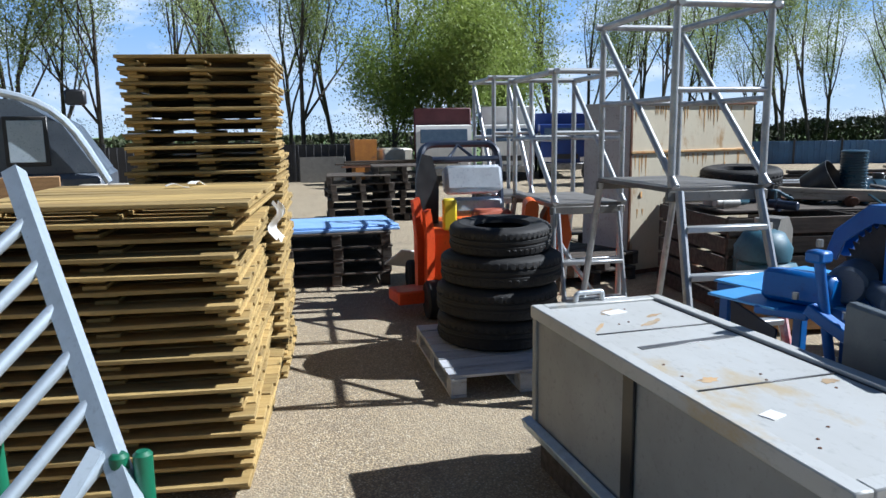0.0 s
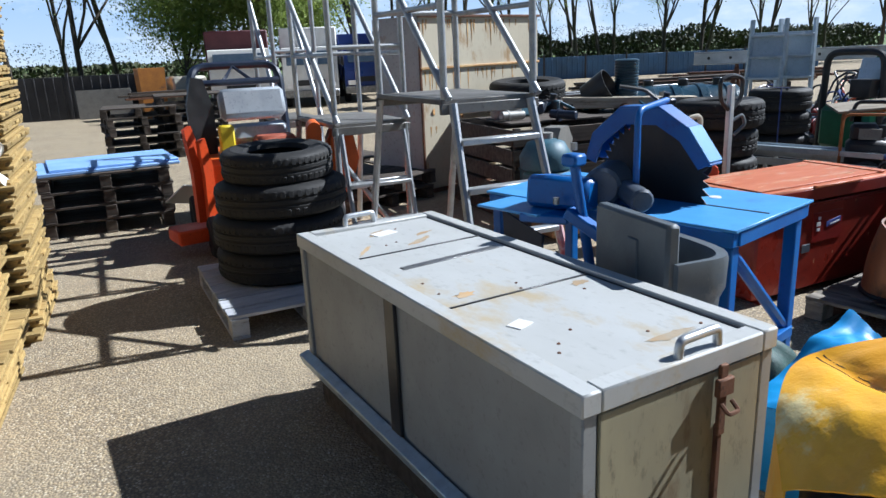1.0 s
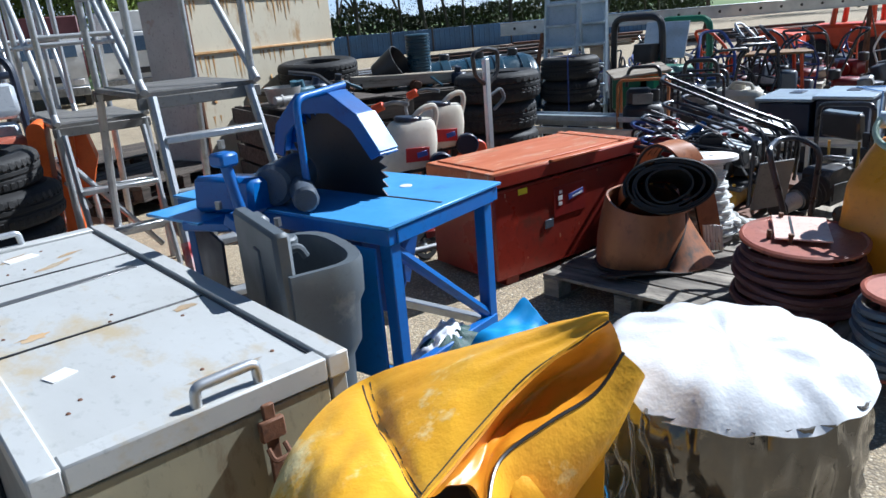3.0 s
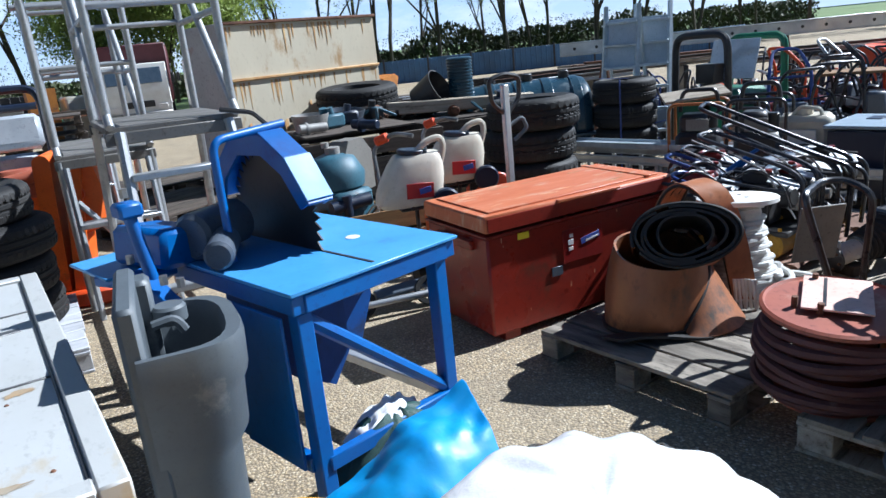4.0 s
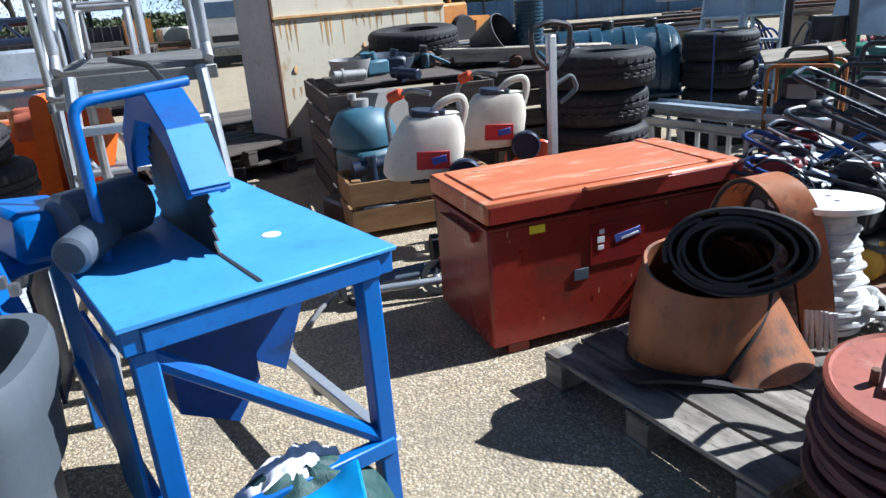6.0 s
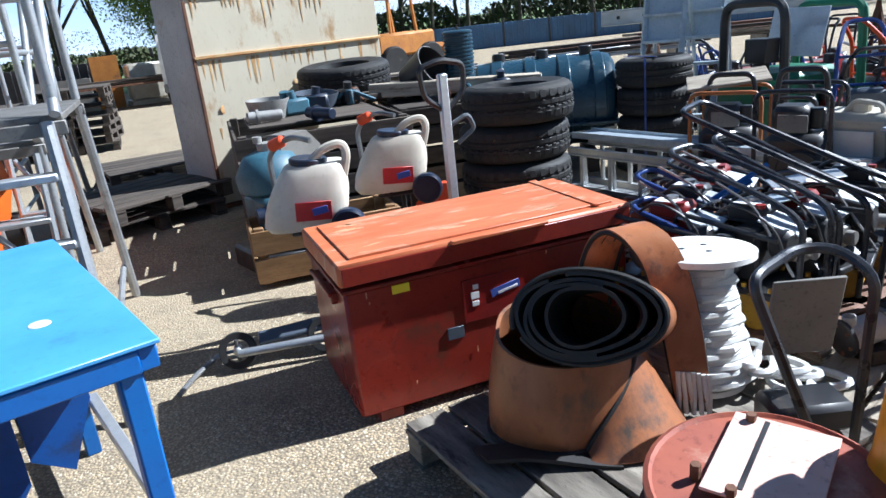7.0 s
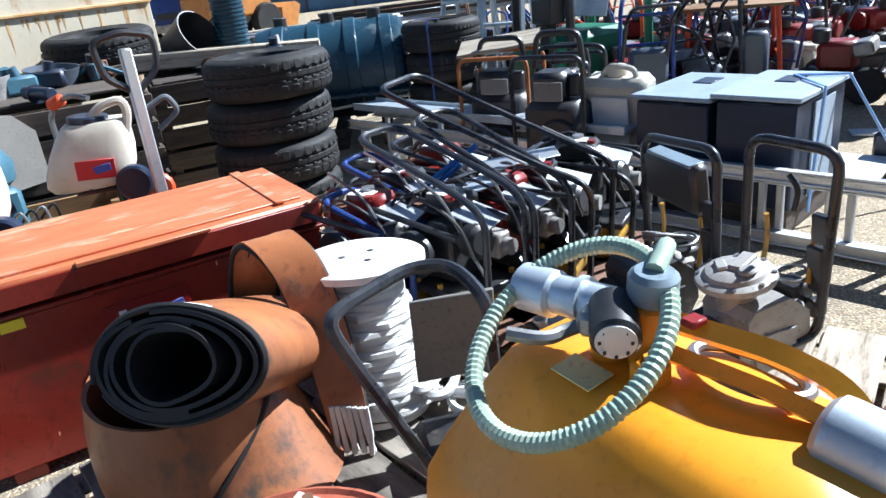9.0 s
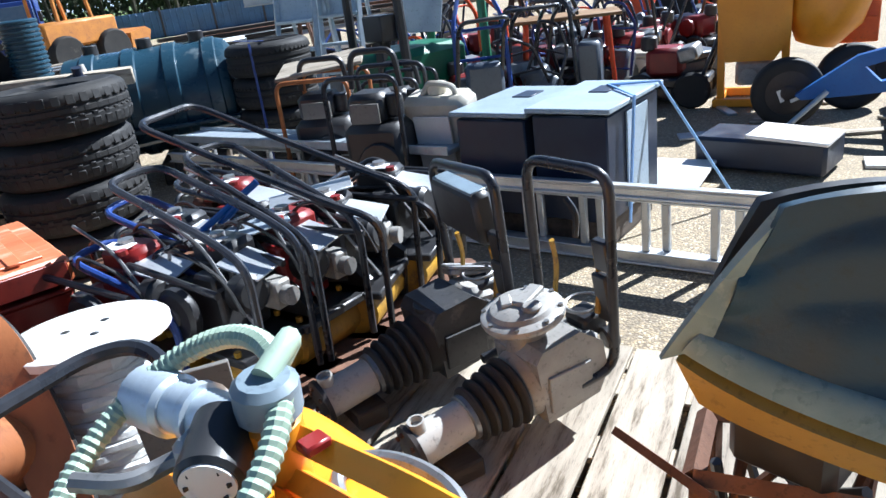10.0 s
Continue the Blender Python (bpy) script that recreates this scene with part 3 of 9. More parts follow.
def hedge_mass(name, x0, x1, y, h, n, seed, mat, label):
    r = random.Random(seed)
    s = Shape()
    for _ in range(n):
        x = r.uniform(x0, x1)
        top = h * (0.55 + 0.45 * noise.noise(Vector((x * 0.25, y, seed))) + 0.25)
        c = Vector((x, y + r.uniform(-1.2, 1.2), r.uniform(0, 1) ** 0.7 * top))
        e = Euler((r.uniform(-1.5, 1.5), r.uniform(-1.5, 1.5), r.uniform(0, 6.3))).to_matrix()
        z = 0.16 * r.uniform(0.6, 1.4)
        k = len(s.v)
        s.v += [tuple(c + e @ Vector(v)) for v in ((-z, 0, 0), (0, -z * 0.6, 0), (z, 0, 0), (0, z * 0.6, 0))]
        s.f.append((k, k + 1, k + 2, k + 3))
    solo(name, s, mat, label, "hedge", kind="stuff", smooth=0)


hedge_mass("hedge", -24, 11, 44, 1.9, 9000, 6, "hedge", "low scrubby hedge beyond the dark fence")
hedge_mass("hedge", 11, 62, 40, 2.6, 16000, 5, "hedge", "scrubby brown-green hedge beyond the fence")
hedge_mass("far_wood", -90, 160, 150, 7.0, 9000, 8, "hedge", "far line of low woods on the horizon")


# ---------------------------------------------------------------- kinds of things
def pallet(lx, ly, mat, boards=7, name="pallet", label="", group="", h=0.144):
    """Deck boards along x on stringers along y, blocks, and bottom boards along y."""
    root = thing(name, label, "pallet", group=group)
    bw = ly / boards
    gap = 0.018
    db = Shape().box((0, 0, 0), (lx, bw - gap, 0.02), b=0.003).mesh("deck_board", M[mat])
    sb = Shape().box((0, 0, 0), (0.1, ly, 0.018), b=0.003).mesh("stringer", M[mat])
    low = h < 0.1
    bl = Shape().box((0, 0, 0), (0.1, 0.12, h - 0.056), b=0.004).mesh("block", M[mat])
    r = random.Random(int(lx * 1000 + ly * 10))
    for i in range(boards):
        o = part("deck_board", db, None, root)
        o.matrix_basis = pose(r.uniform(-0.008, 0.008), -ly / 2 + bw * (i + 0.5), h - 0.01, 0, r.uniform(-0.3, 0.3), r.uniform(-0.5, 0.5))
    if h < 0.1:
        # Added dark boards stand in for the shade inside the gaps.
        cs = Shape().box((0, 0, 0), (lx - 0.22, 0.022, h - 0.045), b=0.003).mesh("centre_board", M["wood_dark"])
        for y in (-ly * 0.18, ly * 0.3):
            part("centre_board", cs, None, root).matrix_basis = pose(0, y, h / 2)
    for x in (-lx / 2 + 0.055, 0, lx / 2 - 0.055):
        part("stringer", sb, None, root).matrix_basis = pose(x, 0, h - 0.0295) @ (Matrix.Diagonal((1, 0.88, 1, 1)) if low else Matrix.Identity(4))
        part("bottom_board", sb, None, root).matrix_basis = pose(x, 0, 0.009) @ (Matrix.Diagonal((1, 0.86, 1, 1)) if low else Matrix.Identity(4))
        for y in (-ly / 2 + 0.065, 0, ly / 2 - 0.065):
            if low and (x == 0 or y == 0):
                continue
            part("block", bl, None, root).matrix_basis = pose(x * (0.9 if low else 1), y * (0.86 if low else 1), 0.018 + (h - 0.056) / 2)
    return root


def tyre(r, w, rim, label, group, lugs=0, name="tyre"):
    """A tyre lying flat: rounded walls, open middle, tread."""
    h = w / 2
    root = thing(name, label, "tyre", group=group)
    s = Shape()
    prof = [(rim, -h * 0.55), (rim + 0.015, -h * 0.8), (rim + (r - rim) * 0.45, -h), (r - 0.045, -h * 0.96), (r - 0.018, -h * 0.84), (r - 0.004, -h * 0.70), (r, -h * 0.5), (r, -h * 0.2), (r - 0.008, -h * 0.16), (r - 0.008, -h * 0.06), (r, 0),
            (r, h * 0.2), (r - 0.008, h * 0.24), (r - 0.008, h * 0.34), (r, h * 0.42), (r, h * 0.55), (r - 0.004, h * 0.70), (r - 0.018, h * 0.84), (r - 0.045, h * 0.96), (r - 0.06, h * 0.97), (r - 0.065, h * 1.0), (rim + (r - rim) * 0.45, h),
            (rim + 0.03, h * 0.86), (rim + 0.012, h * 0.86), (rim, h * 0.55), (rim + 0.04, h * 0.4), (r - 0.03, h * 0.2), (r - 0.03, -h * 0.2), (rim + 0.04, -h * 0.4)]
    s.lathe(prof, 44, closed=True)
    part("carcass", s, "rubber", root, smooth=30)
    t = Shape()
    n = lugs or 52
    for i in range(n):
        a = 2 * math.pi * i / n
        for z, tw in ((h * 0.52, 0.62), (-h * 0.52, 0.62), (h * 0.10, 0.4), (-h * 0.22, 0.4)):
            if not lugs and tw < 0.5:
                continue
            ang = a + (0.5 * 2 * math.pi / n if z < 0 else 0)
            m = Matrix.Rotation(ang, 4, "Z") @ pose(r - (0.0112 if lugs else 0.0074), 0, z, 0, 12 if z < 0 else -12 if tw > 0.5 else 0, 0)
            t.box((0, 0, 0), (0.024 if lugs else 0.016, 2 * math.pi * r / n * tw, h * (0.40 if tw > 0.5 else 0.26)), b=0.003, m=m)
    tagged(part("tread", t, "rubber", root, "worn tread blocks"), kind="stuff")
    return root


def stack(src, x, y, z, w, n, jitter=0.015, seed=1):
    """Places src and n - 1 copies on top of one another."""
    r = random.Random(seed)
    for i in range(n):
        m = pose(x + r.uniform(-jitter, jitter), y + r.uniform(-jitter, jitter), z + w * (i + 0.5), r.uniform(-0.8, 0.8), r.uniform(-0.8, 0.8), r.uniform(0, 360))
        if i == 0:
            src.matrix_basis = m
        else:
            copy_thing(src, m)


# ---------------------------------------------------------------- pallet stacks
def pallet_stack(src, x, y, n, step, yaw, seed, jx):
    r = random.Random(seed)
    for i in range(n):
        m = pose(x + r.uniform(-jx, jx), y + r.uniform(-0.03, 0.03), step * i, r.uniform(-0.15, 0.15), r.uniform(-0.3, 0.3), yaw + r.uniform(-1.8, 1.8))
        if i == 0:
            src.matrix_basis = m
        else:
            copy_thing(src, m)


pA = pallet(1.22, 1.28, "wood", 8, label="yellowish pine pallet in a tall uneven stack", group="front pallet stack", h=0.073)
pallet_stack(pA, -0.18, 3.74, 18, 0.0745, -3.0, 4, 0.045)
pB = pallet(0.92, 1.15, "wood", 7, label="yellowish pine pallet in a high stack", group="high pallet stack", h=0.0765)
pallet_stack(pB, 0.09, 5.15, 27, 0.078, -2, 9, 0.02)
for x, y, a in ((-0.05, 3.95, 20), (0.08, 4.1, 70)):
    solo("paper_scrap", Shape().sheet(lambda u, v: (0.12 * u, 0.05 * v, 0.012 * math.sin(u * 5) + 0.01), 6, 2, 0.002), "white", "torn white paper scrap on the pallets", "paper", pose(x, y, 1.345, 0, 0, a))
solo("packing_film", Shape().sheet(lambda u, v: (0.03 * math.sin(v * 7) + 0.05 * u, 0.06 * u * v, -0.22 * v + 0.02 * math.sin(9 * u)), 5, 10, 0.002), "white", "white film strip hanging from the pallets", "film", pose(0.48, 4.2, 1.22))

# pale pallet with tyres on it
pT = pallet(1.0, 1.2, "pal_white", 7, label="pale painted pallet under a stack of tyres")
pT.matrix_basis = pose(1.99, 4.60, 0, 0, 0, 0.5)
t_low = tyre(0.43, 0.215, 0.22, "worn black van tyre stacked on a pale pallet", "tyres on pale pallet")
stack(t_low, 2.02, 4.76, 0.146, 0.213, 3, 0.02, 3)
t_top = tyre(0.36, 0.205, 0.2, "smaller ribbed black tyre on top of the stack", "tyres on pale pallet")
t_top.matrix_basis = pose(2.03, 4.74, 0.146 + 0.213 * 3 + 0.106, 2, -2, 30)


def blot(m, seed):
    """A thin patch with an uneven outline."""
    r = random.Random(seed)
    s = Shape()
    n = 26
    pts = [((0.5 * (0.45 + 0.55 * r.random())) * math.cos(6.283 * i / n), (0.5 * (0.45 + 0.55 * r.random())) * math.sin(6.283 * i / n)) for i in range(n)]
    s.add([(0, 0, 0.0008)] + [(x, y, 0.0008) for x, y in pts], [(0, i + 1, (i + 1) % n + 1) for i in range(n)], m)
    return s


M["rust_pale"] = material("rust_smear", (0.46, 0.30, 0.15), (0.42, 0.36, 0.27), 0.6, scale=14, grain=50, bump=0.05, vary=0.2)
# ---------------------------------------------------------------- long grey steel box
def grey_box():
    L, W, z0, z1 = 1.86, 0.69, 0.19, 0.806
    root = thing("steel_box", "long grey painted steel storage box with a lid, rust stained", "storage box", pose(2.105, 2.165, 0, 0, 0, 4.3))
    body = Shape().box((0, 0, (z0 + z1) / 2 - 0.02), (W - 0.04, L - 0.04, z1 - z0 - 0.07), b=0.006)
    part("body", body, "grey_side_shaded", root)
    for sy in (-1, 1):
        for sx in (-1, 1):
            part("corner_post", Shape().box((sx * (W / 2 - 0.03), sy * (L / 2 - 0.03), (z0 + z1) / 2 - 0.02), (0.045, 0.045, z1 - z0 - 0.07), b=0.004), "grey_side_shaded", root)
    part("end_panel", Shape().box((0, -L / 2 + 0.012, 0.49), (W - 0.12, 0.012, 0.5), b=0.003), "end_paint", root, "end panel streaked brown and ochre")
    part("side_strap", Shape().box((-W / 2 + 0.012, 0.05, 0.48), (0.014, 0.075, 0.54), b=0.003), "black", root, "dark strap down the side")
    part("side_strap", Shape().box((W / 2 - 0.012, 0.05, 0.48), (0.014, 0.075, 0.54), b=0.003), "black", root)
    sk = Shape()
    for sx in (-1, 1):
        sk.box((sx * (W / 2 + 0.005), 0, z0 + 0.025), (0.05, L + 0.05, 0.05), rot=(0, sx * 18, 0), b=0.004)
    for sy in (-1, 1):
        sk.box((0, sy * (L / 2 + 0.005), z0 + 0.025), (W + 0.02, 0.04, 0.05), b=0.004)
    part("skirt", sk, "galv_blue", root, "pale lower flange")
    lid = Shape().box((0, 0, z1 - 0.024), (W - 0.07, L - 0.07, 0.02), b=0.003)
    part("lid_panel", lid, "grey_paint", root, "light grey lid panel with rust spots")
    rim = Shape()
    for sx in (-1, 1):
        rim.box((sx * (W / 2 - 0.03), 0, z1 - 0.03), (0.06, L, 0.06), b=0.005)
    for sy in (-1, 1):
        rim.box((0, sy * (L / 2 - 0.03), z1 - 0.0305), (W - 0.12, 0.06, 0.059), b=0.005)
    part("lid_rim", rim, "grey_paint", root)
    for y in (0.42, -0.25):
        part("lid_joint", Shape().box((0.0, y, z1 - 0.0125), (W - 0.125, 0.008, 0.005), b=0.001), "black", root)
    part("lid_joint", Shape().box((W / 2 - 0.066, 0.0, z1 - 0.0125), (0.007, L - 0.14, 0.005), b=0.001), "black", root)
    part("label", Shape().box((-0.02, 0.72, z1 - 0.0125), (0.11, 0.06, 0.004), rot=(0, 0, 14), b=0.001), "label_white", root, "white paper label")
    part("label", Shape().box((-0.18, -0.48, z1 - 0.0125), (0.065, 0.05, 0.004), rot=(0, 0, 20), b=0.001), "label_white", root)
    part("worn_band", Shape().box((0.02, 0.22, z1 - 0.0125), (0.44, 0.035, 0.003), rot=(0, 0, 4), b=0.001), "steel", root, "worn dark band where a label was")
    for x, y, w, h, a in ((-0.17, -0.17, 0.12, 0.06, 8), (-0.2, 0.52, 0.03, 0.2, -40), (0.12, 0.62, 0.14, 0.04, 20), (0.05, 0.52, 0.2, 0.05, 30), (-0.05, 0.74, 0.05, 0.18, -50), (0.2, -0.3, 0.1, 0.05, 10), (0.1, -0.78, 0.22, 0.05, 0)):
        part("rust_patch", blot(pose(x, y, z1 - 0.0137, 0, 0, a) @ Matrix.Diagonal((w, h, 1, 1)), x), "rust_pale", root, "", 0)
    for i in range(14):
        x, y = rnd.uniform(-0.25, 0.24), rnd.uniform(-0.85, 0.85)
        part("rivet", Shape().lathe([(0.006, 0), (0.004, 0.003)], 8, pose(x, y, z1 - 0.014)), "rust", root)
    for sy, sx in ((-1, 0.05), (1, -0.05)):
        y = sy * (L / 2 - 0.02)
        part("handle", Shape().tube([(sx - 0.07, y, z1 - 0.01), (sx - 0.066, y, z1 + 0.042), (sx + 0.07, y, z1 + 0.045), (sx + 0.074, y, z1 - 0.01)], 0.0125, 10, 0.016), "galv", root, "bent steel lifting handle")
    lt = Shape().box((0.12, -L / 2 - 0.006, 0.66), (0.028, 0.012, 0.2), b=0.003).box((0.12, -L / 2 - 0.012, 0.7), (0.06, 0.018, 0.05), b=0.004)
    lt.tube([(0.10, -L / 2 - 0.02, 0.66), (0.10, -L / 2 - 0.045, 0.64), (0.14, -L / 2 - 0.045, 0.64), (0.14, -L / 2 - 0.02, 0.66)], 0.006, 6, 0.01)
    part("latch", lt, "rust", root, "rusty hasp and pin")
    part("latch_bar", Shape().box((0.12, -L / 2 + 0.0, 0.4), (0.02, 0.016, 0.38), b=0.003), "rust", root)
    for x in (-0.26, 0, 0.26):
        part("skid", Shape().box((x, 0, 0.095), (0.09, L - 0.08, 0.19), b=0.006), "wood_dark", root, "dark timber skid")


grey_box()


# ---------------------------------------------------------------- red vault
def red_vault():
    x0, x1, y0, y1, z1 = 4.285, 5.565, 2.80, 3.43, 0.687
    L, W = x1 - x0, y1 - y0
    root = thing("tool_vault", "red steel site tool vault with a faded scratched lid", "tool box", pose((x0 + x1) / 2, (y0 + y1) / 2, 0))
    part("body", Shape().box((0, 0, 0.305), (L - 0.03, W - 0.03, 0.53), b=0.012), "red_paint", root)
    part("lid", Shape().box((0, 0, z1 - 0.048), (L, W, 0.086), b=0.01).box((0, 0, z1 - 0.002), (L - 0.12, W - 0.1, 0.012), b=0.004), "red_top", root, "faded orange-red lid, brightened as if sunlit")
    # Lid front takes the deeper red of the shaded faces.
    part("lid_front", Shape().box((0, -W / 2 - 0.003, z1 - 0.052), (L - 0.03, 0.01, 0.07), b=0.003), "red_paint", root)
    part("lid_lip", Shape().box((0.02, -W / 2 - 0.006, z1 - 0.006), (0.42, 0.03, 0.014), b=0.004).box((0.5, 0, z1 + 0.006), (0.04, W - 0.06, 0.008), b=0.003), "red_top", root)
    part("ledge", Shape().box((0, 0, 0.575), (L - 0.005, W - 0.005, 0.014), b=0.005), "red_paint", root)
    for sx in (-1, 1):
        part("end_handle", Shape().box((sx * (L / 2 - 0.005), -0.02, 0.515), (0.03, 0.32, 0.05), b=0.01).box((sx * (L / 2 + 0.012), -0.02, 0.535), (0.018, 0.34, 0.018), b=0.006), "red_paint", root, "pressed end handle")
        part("skid", Shape().box((sx * (L / 2 - 0.14), 0, 0.022), (0.1, W - 0.05, 0.044), b=0.004), "red_paint", root)
    fy = -W / 2 + 0.0125
    part("label", Shape().box((-L / 2 + 0.235, fy, 0.542), (0.07, 0.006, 0.035), b=0.001), "label_yellow", root, "small yellow sticker")
    lb = part("panel_sticker", Shape().box((-0.02, fy, 0.42), (0.27, 0.006, 0.18), b=0.001), "red", root, "worn red sticker panel")
    part("label_bar", Shape().box((-0.105, fy - 0.004, 0.44), (0.036, 0.004, 0.028), b=0.001), "label_white", lb, "white unreadable print")
    part("label_bar", Shape().box((-0.105, fy - 0.004, 0.405), (0.03, 0.004, 0.02), b=0.001), "label_white", lb)
    part("label_bar", Shape().box((-0.1, fy - 0.004, 0.475), (0.024, 0.004, 0.02), b=0.001), "label_white", lb)
    part("label_bar", Shape().box((0.03, fy - 0.004, 0.44), (0.13, 0.004, 0.034), rot=(0, -10, 0), b=0.001), "label_blue", lb, "blue and white logo bar")
    part("label_bar", Shape().box((0.04, fy - 0.006, 0.435), (0.09, 0.003, 0.01), rot=(0, -10, 0), b=0.001), "label_white", lb)
    part("label", Shape().box((-0.2, fy, 0.3), (0.07, 0.006, 0.05), b=0.001), "slate", root, "scuffed dark patch")
    r = random.Random(5)
    for k in range(18):
        w, h = r.uniform(0.05, 0.22), r.uniform(0.015, 0.05)
        part("scuff", blot(pose(r.uniform(-0.5, 0.55), r.uniform(-0.24, 0.2), z1 + 0.0042, 0, 0, r.uniform(-15, 15)) @ Matrix.Diagonal((w, h, 1, 1)), k), "lid_scuff", root, "", 0)
    for k in range(7):
        part("scuff", Shape().box((r.uniform(-0.6, 0.6), fy - 0.0015, r.uniform(0.1, 0.55)), (0.005, 0.001, r.uniform(0.01, 0.04)), b=0.0003), "lid_scuff", root)


M["lid_scuff"] = material("scuffed_paint", (0.62, 0.34, 0.20), (0.55, 0.22, 0.10), 0.6, scale=16, grain=60, bump=0.04, vary=0.25)
red_vault()


# ---------------------------------------------------------------- blue saw bench
def saw_bench():
    # local x: across the table, local y: along the blade
    yaw = 15.5
    W, L, zt = 0.70, 1.30, 0.865
    root = thing("saw_bench", "blue painted steel saw bench with a large circular blade", "saw bench", pose(3.03, 1.865, 0, 0, 0, yaw))
    part("tabletop", Shape().box((W / 2, L / 2, zt - 0.006), (W, L, 0.012), b=0.003), "blue_sunlit", root, "worn blue steel top, brightened as if sunlit")
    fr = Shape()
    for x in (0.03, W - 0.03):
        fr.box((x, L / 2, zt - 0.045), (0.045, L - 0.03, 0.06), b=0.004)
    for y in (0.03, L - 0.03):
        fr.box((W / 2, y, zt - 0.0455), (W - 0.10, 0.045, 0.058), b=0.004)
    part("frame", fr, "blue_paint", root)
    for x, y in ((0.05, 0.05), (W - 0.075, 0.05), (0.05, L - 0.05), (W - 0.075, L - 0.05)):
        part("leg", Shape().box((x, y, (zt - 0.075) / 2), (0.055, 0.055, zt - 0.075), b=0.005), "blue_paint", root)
    part("brace", Shape().cyl((0.06, 0.05, zt - 0.1), (W - 0.09, 0.05, 0.30), 0.024, seg=8), "blue_paint", root)
    part("brace", Shape().box((W / 2, 0.035, 0.27), (W - 0.115, 0.04, 0.05), b=0.004), "blue_paint", root)
    part("brace", Shape().box((0.03, L / 2, 0.27), (0.04, L - 0.125, 0.05), b=0.004), "blue_paint", root)
    part("brace", Shape().box((W - 0.03, L / 2, 0.23), (0.04, L - 0.125, 0.04), b=0.004), "galv", root, "bare steel lower rail")
    part("side_plate", Shape().box((-0.004, 0.24, 0.52), (0.012, 0.34, 0.52), b=0.004), "blue_paint", root, "blue side cover plate")
    ch = Shape().prism([(-0.2, 0.0), (0.03, 0.0), (0.03, -0.31), (-0.05, -0.42), (-0.2, -0.33)], 0.42, pose(W * 0.5, 0.50, zt - 0.075))
    ch.prism([(0.045, 0.0), (0.21, 0.0), (0.22, -0.17), (0.14, -0.36), (0.045, -0.29)], 0.38, pose(W * 0.5, 0.56, zt - 0.075))
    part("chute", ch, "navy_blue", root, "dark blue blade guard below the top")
    # blade with teeth
    bx, by, bz, R = W * 0.48, 0.57, 0.945, 0.282
    outline = []
    for i in range(44):
        a = 2 * math.pi * i / 44
        outline.append((R * math.cos(a), R * math.sin(a)))
        outline.append(((R - 0.035) * math.cos(a + 0.05), (R - 0.035) * math.sin(a + 0.05)))
    part("blade", Shape().prism(outline, 0.006, pose(bx, by, bz, 0, 0, 90)), "steel_dark", root, "dark toothed circular blade", 0)
    part("slot", Shape().box((bx, 0.34, zt + 0.001), (0.012, 0.62, 0.003), b=0.0005), "black", root)
    # hood over the blade
    hood = [(-0.33, 0.08), (-0.29, 0.20), (-0.14, 0.325), (0.05, 0.33), (0.185, 0.25), (0.295, 0.10)]
    inner = [(p * 0.84, q * 0.77) for p, q in hood][::-1]
    gd = Shape()
    mh = pose(bx, by, bz, 0, 0, -90)
    gd.prism(hood + inner, 0.012, mh @ pose(0, 0.045, 0))
    gd.prism(hood + inner, 0.012, mh @ pose(0, -0.045, 0))
    for (a, b), (c, d) in zip(hood[:-1], hood[1:]):
        ln = math.hypot(c - a, d - b)
        gd.box(((a + c) / 2, 0, (b + d) / 2), (ln + 0.01, 0.105, 0.012), rot=(0, -math.degrees(math.atan2(d - b, c - a)), 0), b=0.003, m=mh)
    part("blade_hood", gd, "blue_paint", root, "blue angular blade hood")
    # Paler strip paints the lit slope of the hood.
    part("hood_edge", Shape().box((0.247, 0, 0.182), (0.175, 0.108, 0.006), rot=(0, 53.7, 0), b=0.002, m=mh), "blue_sunlit", root)
    # bracket tube that carries the hood
    part("hood_bracket", Shape().tube([(0.10, 0.50, zt), (0.10, 0.50, zt + 0.415), (bx + 0.08, 0.56, zt + 0.43)], 0.0145, 10, 0.05), "blue_paint", root, "bent blue tube carrying the hood")
    part("hood_lever", Shape().tube([(bx + 0.02, 0.56, zt + 0.43), (bx - 0.0, 0.62, zt + 0.48), (bx - 0.08, 0.7, zt + 0.50)], 0.009, 6, 0.02), "black", root)
    mo = Shape().cyl((0.02, 0.62, zt + 0.09), (0.26, 0.72, zt + 0.09), 0.085, b=0.015).cyl((0.0, 0.40, zt + 0.06), (0.12, 0.56, zt + 0.07), 0.05, b=0.01)
    part("motor", mo, "slate", root, "dusty dark grey motor")
    part("motor_cover", Shape().box((-0.02, 0.78, zt + 0.06), (0.2, 0.3, 0.14), rot=(0, 8, 12), b=0.02), "blue_paint", root)
    lv = Shape().cyl((-0.12, 0.55, 0.55), (-0.17, 0.62, 1.10), 0.022, seg=10).box((-0.15, 0.5, 0.80), (0.06, 0.34, 0.05), rot=(28, 0, 8), b=0.006)
    lv.box((-0.17, 0.62, 1.1), (0.08, 0.08, 0.05), b=0.01).box((-0.13, 0.78, 0.84), (0.18, 0.22, 0.04), rot=(0, 0, 20), b=0.008)
    part("clamp_arm", lv, "blue_paint", root, "blue clamp arm with bolts")
    for p in ((-0.17, 0.62, 1.14), (-0.13, 0.42, 0.86), (-0.15, 0.5, 0.86), (-0.16, 0.72, 0.9)):
        part("bolt", Shape().cyl(p, (p[0], p[1], p[2] + 0.03), 0.014, seg=6), "steel", root)
